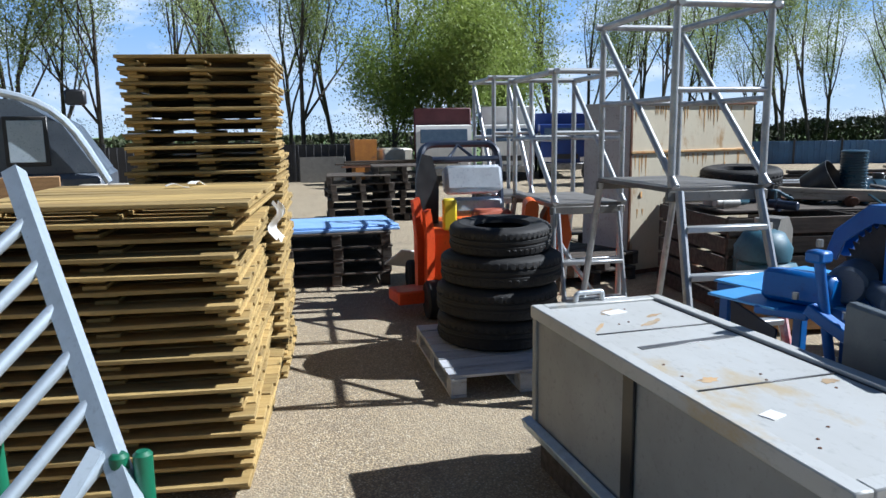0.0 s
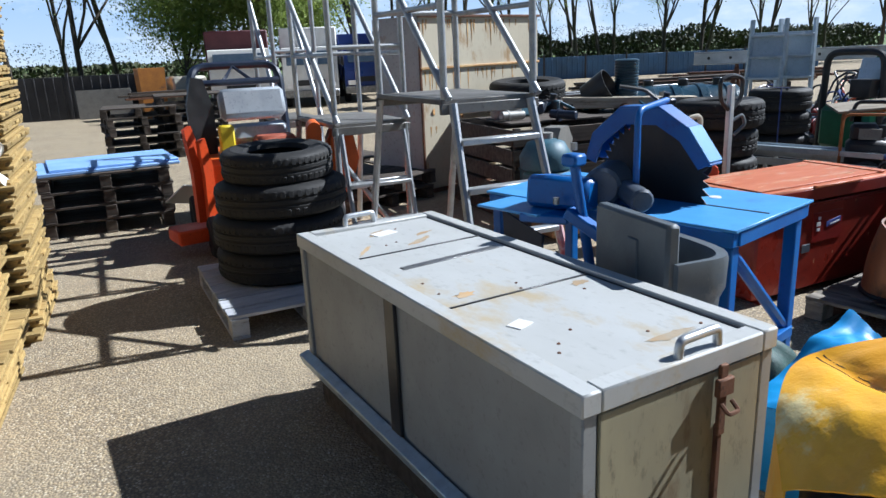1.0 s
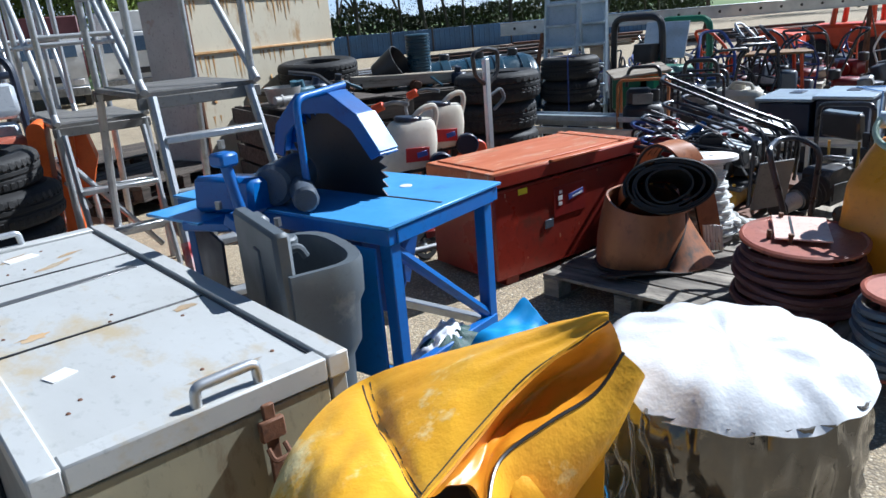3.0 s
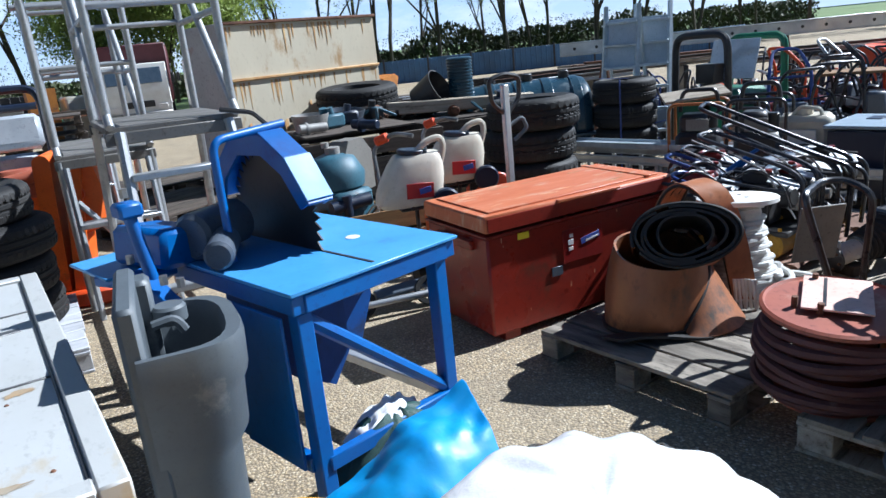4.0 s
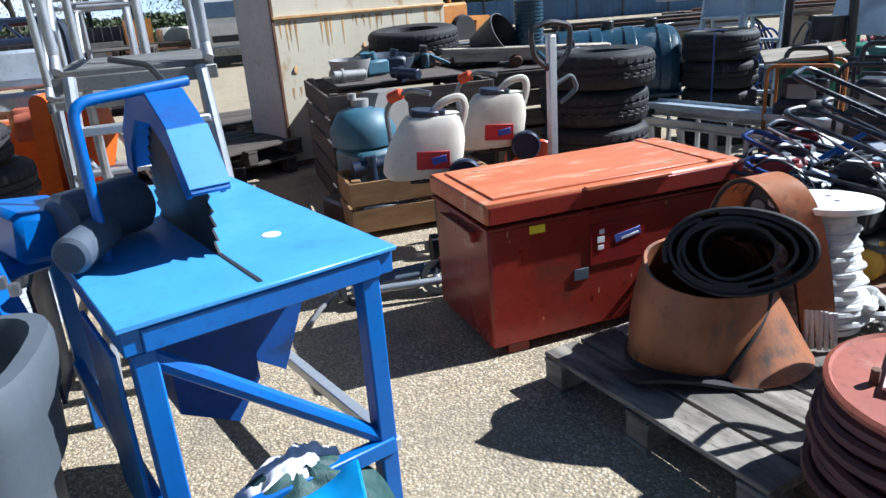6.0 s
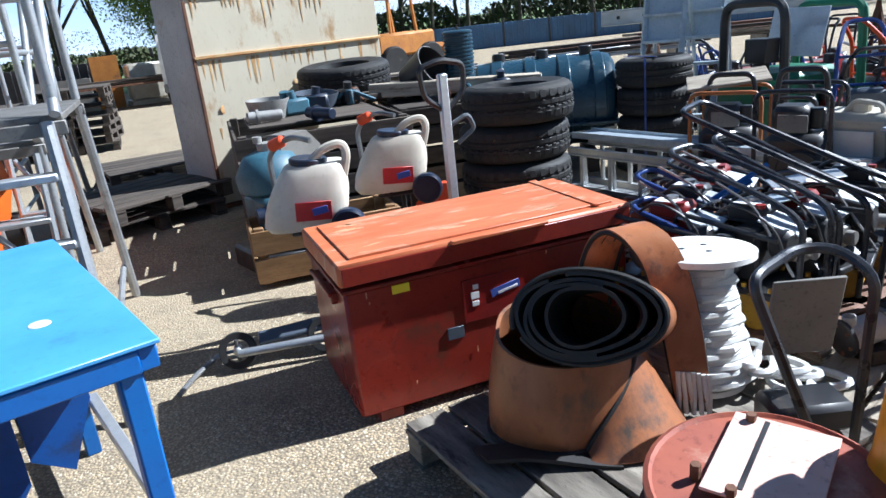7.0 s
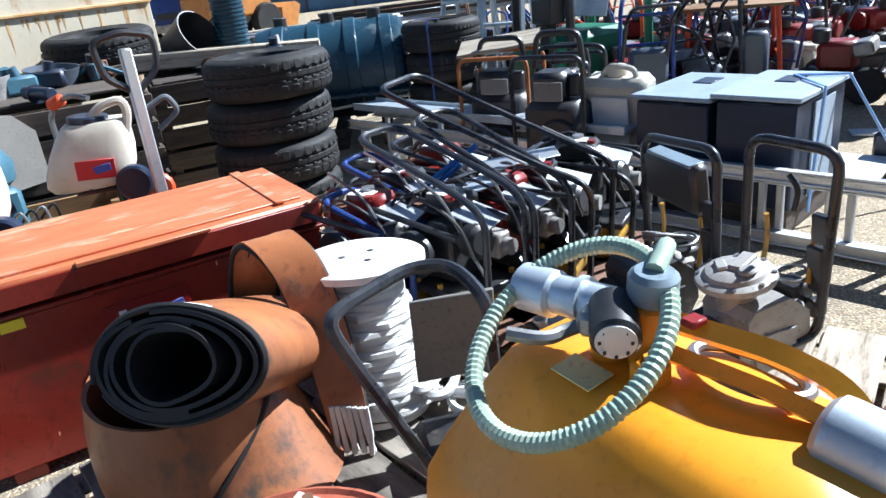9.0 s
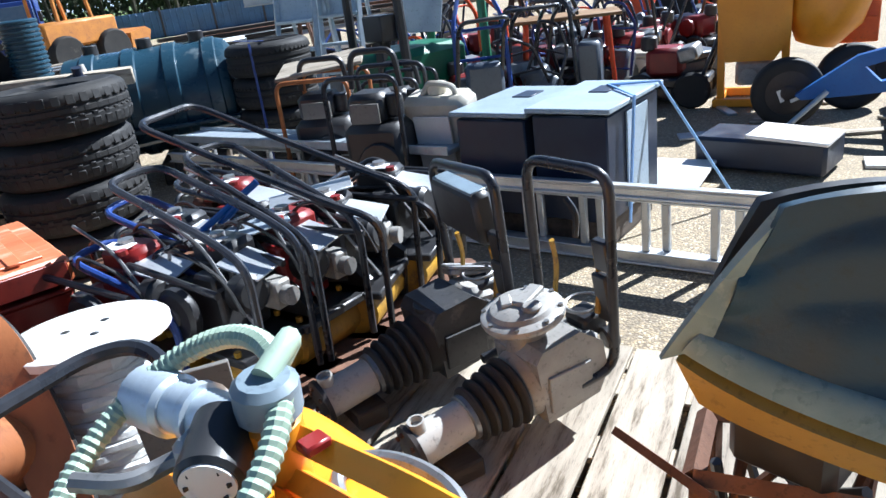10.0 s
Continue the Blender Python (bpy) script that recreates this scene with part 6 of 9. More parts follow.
def scooter():
    root = thing("kick_scooter", "small folded kick scooter lying on the tarmac", "scooter", pose(3.93, 3.66, 0, 0, 0, -8))
    for x in (0.0, 0.42):
        w = part("wheel", Shape().lathe([(0.055, -0.014), (0.085, -0.016), (0.09, 0), (0.085, 0.016), (0.055, 0.014)], 22, pose(x, 0, 0.09, 90 - 20, 0, 0), closed=True), "rubber", root)
        part("hub", Shape().cyl((x, -0.02, 0.083), (x, 0.02, 0.097), 0.02), "galv", w)
        part("spoke", Shape().cyl((x - 0.06, 0, 0.09), (x + 0.06, 0, 0.09), 0.008, seg=6).cyl((x, 0.0, 0.035), (x, 0, 0.145), 0.008, seg=6), "steel", w)
    part("stem", Shape().cyl((0.0, -0.04, 0.09), (0.62, -0.08, 0.10), 0.02, b=0.003), "galv", root, "silver stem tube")
    part("deck", Shape().box((0.3, 0.05, 0.12), (0.4, 0.1, 0.025), rot=(12, -4, 0), b=0.008), "slate", root)
    part("bar", Shape().tube([(-0.1, 0.1, 0.04), (-0.2, -0.05, 0.03), (-0.26, -0.22, 0.03)], 0.013, 8, 0.04), "steel", root)
    part("bracket", Shape().box((0.5, 0.02, 0.16), (0.12, 0.05, 0.05), b=0.008), "red", root)


scooter()

# tyre stacks
t4 = tyre(0.385, 0.255, 0.21, "chunky black off-road tyre in a stack on the ground", "off-road tyre stack", 34)
stack(t4, 6.10, 4.86, 0.0, 0.255, 4, 0.03, 12)
t3 = tyre(0.325, 0.245, 0.2, "black road tyre in a stack beside a plastic tank", "road tyre stack")
stack(t3, 7.88, 5.62, 0.0, 0.248, 4, 0.02, 5)
solo("ratchet_strap", Shape().box((0, 0, 0.5), (0.02, 0.004, 1.0), b=0.001).box((0.1, 0.2, 1.003), (0.02, 0.45, 0.004), b=0.001), "lorry_blue", "thin blue strap round the tyre stack", "strap", pose(7.63, 5.39, 0))


# ---------------------------------------------------------------- ribbed oil tank, corrugated pipe, ladders
def oil_tank():
    p, q = Vector((6.72, 6.72, 0)), Vector((7.80, 6.16, 0))
    d = q - p
    root = thing("oil_tank", "dark blue-green ribbed plastic oil tank lying on bearers", "oil tank", pose((p.x + q.x) / 2, (p.y + q.y) / 2, 0, 0, 0, math.degrees(math.atan2(d.y, d.x))))
    L, r, zc = d.length, 0.43, 0.62
    prof = [(0.2, -L / 2 - 0.05), (r * 0.80, -L / 2 - 0.04), (r * 0.93, -L / 2)]
    n = 4
    for k in range(n):
        c = -L / 2 + L * (k + 0.6) / n
        prof += [(r * 0.965, c - 0.075), (r * 0.97, c - 0.055), (r, c - 0.045), (r, c + 0.045), (r * 0.97, c + 0.055), (r * 0.965, c + 0.075)]
    prof += [(r * 0.93, L / 2), (r * 0.80, L / 2 + 0.04), (0.2, L / 2 + 0.05)]
    part("shell", Shape().lathe(prof, 48, pose(0, 0, zc, 0, 90, 0)), "tank_green", root, smooth=35)
    part("ledge", Shape().box((0, 0, zc - 0.17), (L + 0.1, 2 * r + 0.07, 0.035), b=0.012), "tank_green", root)
    for x in (-L / 3, 0, L / 3):
        part("filler", Shape().cyl((x, 0, zc + r * 0.93), (x, 0, zc + r + 0.06), 0.06, b=0.008), "black", root)
        part("bearer", Shape().box((x, 0, 0.09), (0.1, 0.9, 0.18), b=0.008), "wood_dark", root)
    part("strap", Shape().tube([(L * 0.5, -r - 0.02, zc - 0.22), (-L * 0.5, -r - 0.02, zc - 0.3)], 0.012, 6), "white_plastic", root, "pale tie along the side")


oil_tank()
sc = Shape()
prof = []
for k in range(16):
    z = 0.032 * k
    prof += [(0.125, z), (0.135, z + 0.006), (0.135, z + 0.018), (0.125, z + 0.024)]
sc.lathe([(0.11, 0.0), *prof, (0.11, 0.51)], 24)
solo("corrugated_pipe", sc, "tank_green", "short upright length of black corrugated pipe", "pipe", pose(6.42, 6.45, 0.86, 0, 0, 0), smooth=25)
solo("scrap_bin", Shape().lathe([(0.16, 0), (0.2, 0.3), (0.19, 0.3), (0.15, 0.02)], 20), "black", "black round tub tilted on the crate", "tub", pose(6.0, 6.6, 0.95, 60, 10, 30))


def ladder_on_edge(p, q, h, label, rungs, mat="galv", lean=0.0):
    """A ladder section standing on one stile."""
    p, q = Vector((*p, 0)), Vector((*q, 0))
    d = q - p
    L = d.length
    root = thing("ladder", label, "ladder", pose(p.x, p.y, p.z, lean, 0, math.degrees(math.atan2(d.y, d.x))), "aluminium ladders")
    for z in (0.04, h - 0.035):
        part("stile", Shape().box((L / 2, 0, z), (L, 0.022, 0.06), b=0.004).box((L / 2, -0.008, z + 0.027), (L, 0.042, 0.008), b=0.002).box((L / 2, -0.008, z - 0.027), (L, 0.042, 0.008), b=0.002), mat, root)
    rm = Shape().box((0, 0, 0), (0.036, 0.03, h - 0.14), b=0.006).mesh("rung", M[mat])
    for k in range(rungs):
        part("rung", rm, None, root).matrix_basis = pose(L * (k + 0.5) / rungs, 0, h / 2)
    return root


solo("ladder_bearer", Shape().box((0, 0, 0.035), (0.12, 0.9, 0.07), b=0.006), "wood_dark", "dark timber bearer under the ladders", "timber", pose(7.0, 4.6, 0, 0, 0, 10))
ladder_on_edge((6.88, 5.42), (7.97, 0.82), 0.385, "long aluminium ladder lying on its edge", 16)
ladder_on_edge((6.935, 5.46), (8.015, 0.70), 0.37, "aluminium ladder section standing beside another", 16, lean=3)
ladder_on_edge((7.13, 5.50), (7.60, 3.50), 0.42, "shorter aluminium ladder on edge under a plank", 7)
solo("ladder_plank", Shape().box((0, 0, 0), (2.35, 0.24, 0.028), b=0.006).box((0, 0.115, 0.012), (2.35, 0.014, 0.05), b=0.004).box((0, -0.115, 0.012), (2.35, 0.014, 0.05), b=0.004), "galv_blue", "flat metal plank lying on top of the ladders", "plank", pose(7.34, 4.36, 0.446, 0, 0, -76.5))


# ---------------------------------------------------------------- plate compactors
def compactor(x, y, yaw, hs, engine, tube, label, hl=0.78, hz=0.88, w=0.12):
    root = thing("plate_compactor", label, "plate compactor", pose(x, y, 0.145, 0, 0, yaw), "plate compactors on the pallet")
    part("base_plate", Shape().prism([(-0.28, 0.06), (-0.2, 0), (0.2, 0), (0.28, 0.06), (0.26, 0.075), (-0.26, 0.075)], 0.36), "rust", root, "worn steel base plate")
    part("exciter", Shape().cyl((0.1, -0.15, 0.15), (0.1, 0.15, 0.15), 0.085, b=0.012), "ochre_paint", root, "yellow exciter housing")
    part("bed", Shape().box((0, 0, 0.22), (0.42, 0.3, 0.03), b=0.006), "black", root)
    part("engine", Shape().box((-0.02, 0, 0.33), (0.20, 0.18, 0.18), b=0.012).box((0.02, -0.03, 0.42), (0.10, 0.12, 0.07), b=0.01).box((-0.06, 0.06, 0.36), (0.08, 0.10, 0.16), b=0.01).cyl((0.05, 0.0, 0.40), (0.07, 0.0, 0.47), 0.032, b=0.005), "oily_engine" if engine == "cast" else engine, root, "small petrol engine")
    part("fuel_tank", Shape().box((-0.03, 0.05, 0.485), (0.17, 0.13, 0.08), b=0.02).box((-0.03, 0.05, 0.46), (0.19, 0.15, 0.012), b=0.004), "red" if engine == "red" else "black", root)
    part("air_filter", Shape().cyl((0.12, -0.04, 0.40), (0.2, -0.05, 0.41), 0.06, b=0.015), "black", root)
    part("recoil", Shape().cyl((-0.02, -0.14, 0.36), (-0.02, -0.185, 0.36), 0.085, b=0.012, seg=20), "black", root, "dark recoil starter cover")
    part("recoil_mark", Shape().cyl((-0.02, -0.186, 0.36), (-0.02, -0.192, 0.36), 0.03, seg=12), "steel", root)
    part("exhaust", Shape().box((-0.16, 0.05, 0.42), (0.1, 0.14, 0.09), b=0.02), "rust", root)
    part("belt_guard", Shape().prism([(-0.16, 0.12), (0.18, 0.08), (0.2, 0.26), (-0.06, 0.46), (-0.16, 0.4)], 0.035, pose(0, 0.16, 0)), "black", root)
    part("fuel_cap", Shape().cyl((-0.02, 0.03, 0.53), (-0.02, 0.03, 0.55), 0.024), "steel", root)
    for s in (-1, 1):
        part("mount", Shape().box((-0.2, s * 0.15, 0.2), (0.05, 0.04, 0.16), b=0.008), "ochre_paint", root)
    part("handle", Shape().tube([(0.24, -w, 0.10), (0.26, -w, hs), (0.26 - hl * 0.2, -w, hs + 0.06), (-hl + 0.26, -w, hz - 0.145), (-hl + 0.26, w, hz - 0.145), (0.26 - hl * 0.2, w, hs + 0.06), (0.26, w, hs), (0.24, w, 0.10)], 0.0125, 8, 0.07), tube, root, "bent tubular handle")
    for sy in (-0.17, 0.17):
        part("frame", Shape().tube([(-0.22, sy, 0.2), (-0.24, sy, 0.5), (0.2, sy, 0.46)], 0.011, 8, 0.05), "black", root)
    part("cable", Shape().tube([(-0.1, -0.1, 0.5), (0.02, -0.16, 0.58), (0.16, -0.12, 0.5), (0.2, -0.1, 0.36)], 0.006, 6, 0.08), "black", root)
    part("carburettor", Shape().box((0.16, 0.06, 0.36), (0.07, 0.07, 0.09), b=0.008).cyl((0.20, 0.06, 0.36), (0.23, 0.06, 0.36), 0.03), "cast", root, "dull alloy carburettor")
    fins = Shape()
    for k in range(5):
        fins.box((-0.12, -0.02, 0.30 + 0.026 * k), (0.08, 0.2, 0.008), b=0.002)
    part("cooling_fins", fins, "cast", root, "alloy cooling fins")
    # Added white plate paints a bright glint on the tank.
    part("warning_label", Shape().box((-0.02, -0.002, 0.5365), (0.10, 0.06, 0.003), rot=(0, 0, 8), b=0.001), "label_white", root, "pale plate added as a glint")
    part("tank_plug", Shape().cyl((0.06, -0.05, 0.535), (0.06, -0.05, 0.55), 0.018, seg=8), "red", root)
    part("lift_ring", Shape().tube([(-0.2, -0.1, 0.44), (-0.2, -0.09, 0.50), (-0.2, 0.09, 0.50), (-0.2, 0.1, 0.44)], 0.008, 6, 0.03), "black_tube", root, "bare lifting bar")
    part("cover_plate", Shape().box((0.12, 0.02, 0.47), (0.16, 0.13, 0.008), rot=(6, 14, 8), b=0.003), "galv", root, "bare metal cover")
    part("throttle_rod", Shape().tube([(0.22, -w + 0.02, 0.30), (0.05, -w + 0.02, 0.55), (-0.12, -w + 0.03, 0.62)], 0.006, 6, 0.04), "steel", root)
    part("hose", Shape().tube([(-0.16, 0.1, 0.30), (-0.22, 0.14, 0.46), (-0.1, 0.16, 0.54), (0.06, 0.13, 0.44)], 0.010, 6, 0.06), "black", root)
    for k in range(4):
        part("bolt", Shape().cyl((-0.17 + 0.11 * k, -0.13, 0.235), (-0.17 + 0.11 * k, -0.13, 0.252), 0.011, seg=6), "ochre_paint", root)
    return root


M["oily_engine"] = material("oily_alloy_engine", (0.16, 0.155, 0.15), (0.06, 0.058, 0.055), 0.5, metal=0.4, scale=14, grain=60, bump=0.3, stain=(0.03, 0.028, 0.025), stain_amt=0.25)
M["black_tube"] = material("scuffed_black_tube", (0.02, 0.022, 0.028), (0.04, 0.042, 0.05), 0.3, metal=0.2, scale=10, grain=60, bump=0.06, stain=(0.16, 0.15, 0.14), stain_amt=0.08)
M["ochre_paint"] = material("worn_yellow_paint", (0.42, 0.24, 0.02), (0.3, 0.16, 0.02), 0.5, bump=0.1, stain=(0.06, 0.05, 0.04), stain_amt=0.2)
compactor(5.897, 2.466, -76.6, 0.525, "black", "black_tube", "plate compactor with black bent handle", 0.60, 0.87, 0.10)
compactor(6.143, 2.50, -80, 0.50, "red", "black_tube", "plate compactor with a dark red engine", 0.60, 0.88, 0.10)
compactor(6.34, 2.52, -58, 0.50, "cast", "black_tube", "plate compactor with grey engine and long handle", 0.82, 1.0, 0.165)
compactor(6.66, 2.62, -60, 0.40, "black", "black_tube", "oily black plate compactor with folded handle", 0.5, 0.62, 0.15)
compactor(5.70, 2.70, -70, 0.36, "red", "barrow_blue", "plate compactor with blue tubes and red engine", 0.42, 0.66, 0.09)
compactor(5.93, 2.86, -66, 0.38, "cast", "barrow_blue", "plate compactor with blue tubes and grey engine", 0.5, 0.72, 0.09)
compactor(6.25, 3.08, -62, 0.40, "red", "black_tube", "plate compactor with red engine near the ladders", 0.45, 0.70, 0.12)


def bent_frame():
    root = thing("compactor_handle", "grey steel plate trolley with a bent black tube handle", "plate trolley", pose(5.30, 1.72, 0.145, 0, 0, 0))
    part("handle", Shape().tube([(0.065, -0.081, 0.005), (-0.186, -0.036, 0.62), (-0.16, -0.02, 0.645), (0.06, 0.06, 0.645), (0.14, 0.0, 0.65), (0.15, -0.12, 0.60), (0.20, -0.06, 0.05)], 0.0155, 8, 0.06), "black_tube", root)
    part("plate", Shape().box((0.22, 0.16, 0.36), (0.22, 0.012, 0.28), rot=(12, 0, -22), b=0.01), "plate_grey", root, "dull grey plate")
    part("foot", Shape().box((0.2, 0.12, 0.06), (0.26, 0.16, 0.1), rot=(0, 0, -20), b=0.02), "black", root)


bent_frame()
for p, q, e in (((5.717, 3.205, 0.420), (5.715, 3.111, 0.500), (5.823, 2.939, 0.600)),
                ((5.794, 2.956, 0.420), (5.796, 2.894, 0.480), (6.169, 2.661, 0.760)),
                ((5.919, 2.838, 0.500), (5.971, 2.820, 0.550), (6.101, 2.684, 0.700))):
    solo("folded_handle", Shape().tube([(p[0], p[1], 0.22), p, q, e], 0.0125, 8, 0.03), "blue_paint", "bright blue folded compactor handle tube", "handle", group="folded blue handles")
for x, y, a in ((5.780, 3.160, -20), (5.875, 2.903, -14)):
    rc = thing("engine_cover", "dusty red engine cover among the compactors", "engine cover", pose(x, y, 0.145, 0, 0, a), "red engine covers")
    part("shell", Shape().box((0, 0, 0.17), (0.15, 0.17, 0.34), b=0.03).box((0, 0, 0.30), (0.11, 0.13, 0.1), b=0.02), "red_paint", rc)
    part("cap", Shape().cyl((0, 0, 0.345), (0, 0, 0.37), 0.025, seg=12), "black", rc)
    part("slot_panel", Shape().box((0, -0.088, 0.16), (0.09, 0.006, 0.10), b=0.002), "black", rc)
solo("steel_sheet", Shape().box((0, 0, 0), (0.30, 0.12, 0.006), b=0.002), "galv", "bare steel cover sheet lying over the compactors", "sheet", pose(6.34, 2.62, 0.675, 4, -6, -30))
solo("steel_sheet", Shape().box((0, 0, 0), (0.22, 0.12, 0.006), b=0.002), "galv_blue", "bare steel cover sheet lying over the compactors", "sheet", pose(6.06, 2.52, 0.66, 4, -8, -20))

# ---------------------------------------------------------------- trench rammers lying on the pallet
def rammer(m, label, hoop, covered, tank):
    """Lies along local +x: foot flange at 0, bellows, crankcase beyond; hoop gives the handle's top and bottom corners."""
    root = thing("trench_rammer", label, "trench rammer", m, "trench rammers on the pallet")
    part("foot_flange", Shape().lathe([(0.07, 0), (0.078, 0.004), (0.078, 0.018), (0.05, 0.022)], 28, pose(0, 0, 0, 0, 90, 0)), "steel_dark", root)
    for k in range(6):
        a = k * math.pi / 3 + 0.3
        part("bolt", Shape().cyl((-0.008, 0.058 * math.cos(a), 0.058 * math.sin(a)), (0.004, 0.058 * math.cos(a), 0.058 * math.sin(a)), 0.008, seg=6), "rust", root)
    part("leg_tube", Shape().cyl((0.015, 0, 0), (0.20, 0, 0), 0.060, b=0.006, seg=28), "leg_grey", root, "pale grey leg tube")
    part("filler", Shape().lathe([(0.026, 0.05), (0.026, 0.088), (0.020, 0.088), (0.018, 0.07)], 18, pose(0.045, 0, 0)), "leg_grey", root, "short filler stub")
    part("clamp_ring", Shape().lathe([(0.066, 0.185), (0.070, 0.188), (0.070, 0.205), (0.066, 0.208)], 28, pose(0, 0, 0, 0, 90, 0)), "steel", root)
    pr = [(0.060, 0.19)]
    for k in range(5):
        z = 0.20 + 0.034 * k
        w = 0.006 * k
        pr += [(0.066 + w, z), (0.084 + w, z + 0.009), (0.087 + w, z + 0.015), (0.084 + w, z + 0.021), (0.068 + w, z + 0.031)]
    pr.append((0.07, 0.375))
    part("bellows", Shape().lathe(pr, 32, pose(0, 0, 0, 0, 90, 0)), "belt_in", root, "black rubber bellows", 35)
    part("guide", Shape().cyl((0.365, 0, 0), (0.42, 0, 0.0), 0.098, 0.112, b=0.008, seg=28), "cast" if covered else "belt_in", root)
    cc = Shape().prism([(0.0, -0.11), (0.20, -0.115), (0.245, -0.06), (0.245, 0.05), (0.17, 0.125), (0.03, 0.13), (0.0, 0.1)], 0.21, pose(0.40, 0, 0.01))
    cc.box((0.60, -0.02, 0.02), (0.10, 0.16, 0.15), b=0.03).box((0.50, -0.108, -0.02), (0.16, 0.012, 0.12), rot=(0, 8, 0), b=0.004)
    part("crankcase", cc, "cast" if covered else "cast_dark", root, "grey cast crankcase", 25)
    if covered:
        part("housing_neck", Shape().lathe([(0.075, 0.10), (0.06, 0.15), (0.066, 0.185), (0.075, 0.195)], 24, pose(0.47, 0.02, 0)), "cast", root)
        tc = Shape().lathe([(0.105, 0.19), (0.125, 0.197), (0.128, 0.206), (0.125, 0.216), (0.112, 0.222), (0.10, 0.224), (0.092, 0.236), (0.07, 0.244), (0.03, 0.246)], 36, pose(0.47, 0.02, 0))
        tc.box((0.50, 0.02, 0.246), (0.11, 0.05, 0.026), rot=(0, 0, 20), b=0.01).box((0.44, 0.05, 0.246), (0.06, 0.035, 0.02), rot=(0, 0, 60), b=0.008).cyl((0.47, -0.035, 0.24), (0.47, -0.035, 0.258), 0.03, b=0.006)
        part("top_cover", tc, "cast", root, "round grey top cover", 30)
        for k in range(8):
            a = k * math.pi / 4
            part("bolt", Shape().cyl((0.47 + 0.115 * math.cos(a), 0.02 + 0.115 * math.sin(a), 0.214), (0.47 + 0.115 * math.cos(a), 0.02 + 0.115 * math.sin(a), 0.227), 0.008, seg=6), "steel", root)
    else:
        part("top_opening", Shape().lathe([(0.062, 0.11), (0.066, 0.128), (0.062, 0.136), (0.046, 0.134), (0.044, 0.10)], 26, pose(0.47, 0.0, 0)), "cast_dark", root, "open round cylinder mouth")
        part("bore", Shape().cyl((0.47, 0, 0.10), (0.47, 0, 0.122), 0.045, seg=20), "black", root)
        part("crank_cover", Shape().box((0.61, 0.0, 0.06), (0.14, 0.17, 0.14), rot=(0, 12, 0), b=0.035), "leg_grey", root, "pale alloy end cover")
    part("air_ring", Shape().tube([(0.66 + 0.055 * math.cos(a), -0.02 + 0.055 * math.sin(a), 0.155) for a in [2 * math.pi * k / 24 for k in range(24)]], 0.006, 6, closed=True), "steel", root, "loose wire ring")
    part("carburettor", Shape().box((0.66, -0.02, 0.09), (0.09, 0.1, 0.08), b=0.012).cyl((0.66, -0.09, 0.05), (0.70, -0.10, 0.05), 0.035, b=0.006).box((0.70, 0.05, 0.04), (0.06, 0.05, 0.10), b=0.01), "black", root)
    inv = root.matrix_basis.inverted()
    tl, tr_, br, bl = [inv @ Vector(p) for p in hoop]
    part("handle_frame", Shape().tube([inv @ (Vector(hoop[3]) + Vector((-0.12, 0.02, -0.01))), bl, tl, tr_, br, inv @ (Vector(hoop[2]) + Vector((-0.12, 0.03, -0.01)))], 0.0165, 10, 0.07), "black_tube", root, "dark handle hoop")
    side = (tr_ - tl).normalized()
    for f, c in ((0.62, 0.16), (0.40, 0.1)):
        p = tr_.lerp(br, f)
        part("bracket", Shape().box(p - side * 0.03, (0.03, 0.06, c), b=0.006), "black", root)
    if tank:
        c = tl.lerp(tr_, 0.47) + (bl - tl).normalized() * 0.145
        ang = math.degrees(math.atan2(side.y, side.x))
        tk = part("fuel_tank", Shape().box(c, (0.30, 0.075, 0.18), rot=(0, 0, ang), b=0.022), "black", root, "dark rounded fuel tank")
        part("tank_top", Shape().box(c + Vector((0, 0, 0.088)), (0.26, 0.06, 0.012), rot=(0, 0, ang), b=0.005), "slate_pale", tk, "pale grey-blue tank top")
    for f in (0.25, 0.8):
        p = tl.lerp(tr_, f) + (bl - tl).normalized() * 0.26
        part("cable", Shape().tube([p, p + Vector((0.01, 0.01, -0.09)), p + Vector((-0.03, 0.0, -0.19))], 0.009, 6, 0.04), "ochre_paint", root, "worn yellow bracket strip")
    part("control_lever", Shape().tube([tr_.lerp(br, 0.16) - side * 0.16, tr_.lerp(br, 0.22) - side * 0.12, tr_.lerp(br, 0.34) - side * 0.13], 0.010, 6, 0.03), "black", root)
    return root


M["leg_grey"] = material("pale_leg_paint", (0.50, 0.48, 0.44), (0.38, 0.36, 0.33), 0.45, bump=0.08, stain=(0.2, 0.17, 0.13), stain_amt=0.1)
M["cast_dark"] = material("oily_dark_casting", (0.05, 0.05, 0.052), (0.03, 0.03, 0.032), 0.5, metal=0.2, scale=8, grain=50, bump=0.2, stain=(0.20, 0.18, 0.16), stain_amt=0.12)
rammer(pose(5.945, 1.68, 0.25, 0, -8, -11) @ Matrix.Diagonal((0.9, 0.9, 0.9, 1)), "grey trench rammer with a round top cover lying on a pallet", ((6.475, 1.70, 0.87), (6.455, 1.42, 0.87), (6.52, 1.47, 0.29), (6.54, 1.74, 0.29)), True, False)
rammer(pose(5.92, 2.06, 0.245, 0, -8, -9) @ Matrix.Diagonal((0.92, 0.92, 0.92, 1)), "oily dark trench rammer with an open top", ((6.515, 2.14, 0.80), (6.41, 1.76, 0.83), (6.47, 1.79, 0.28), (6.575, 2.17, 0.28)), False, True)
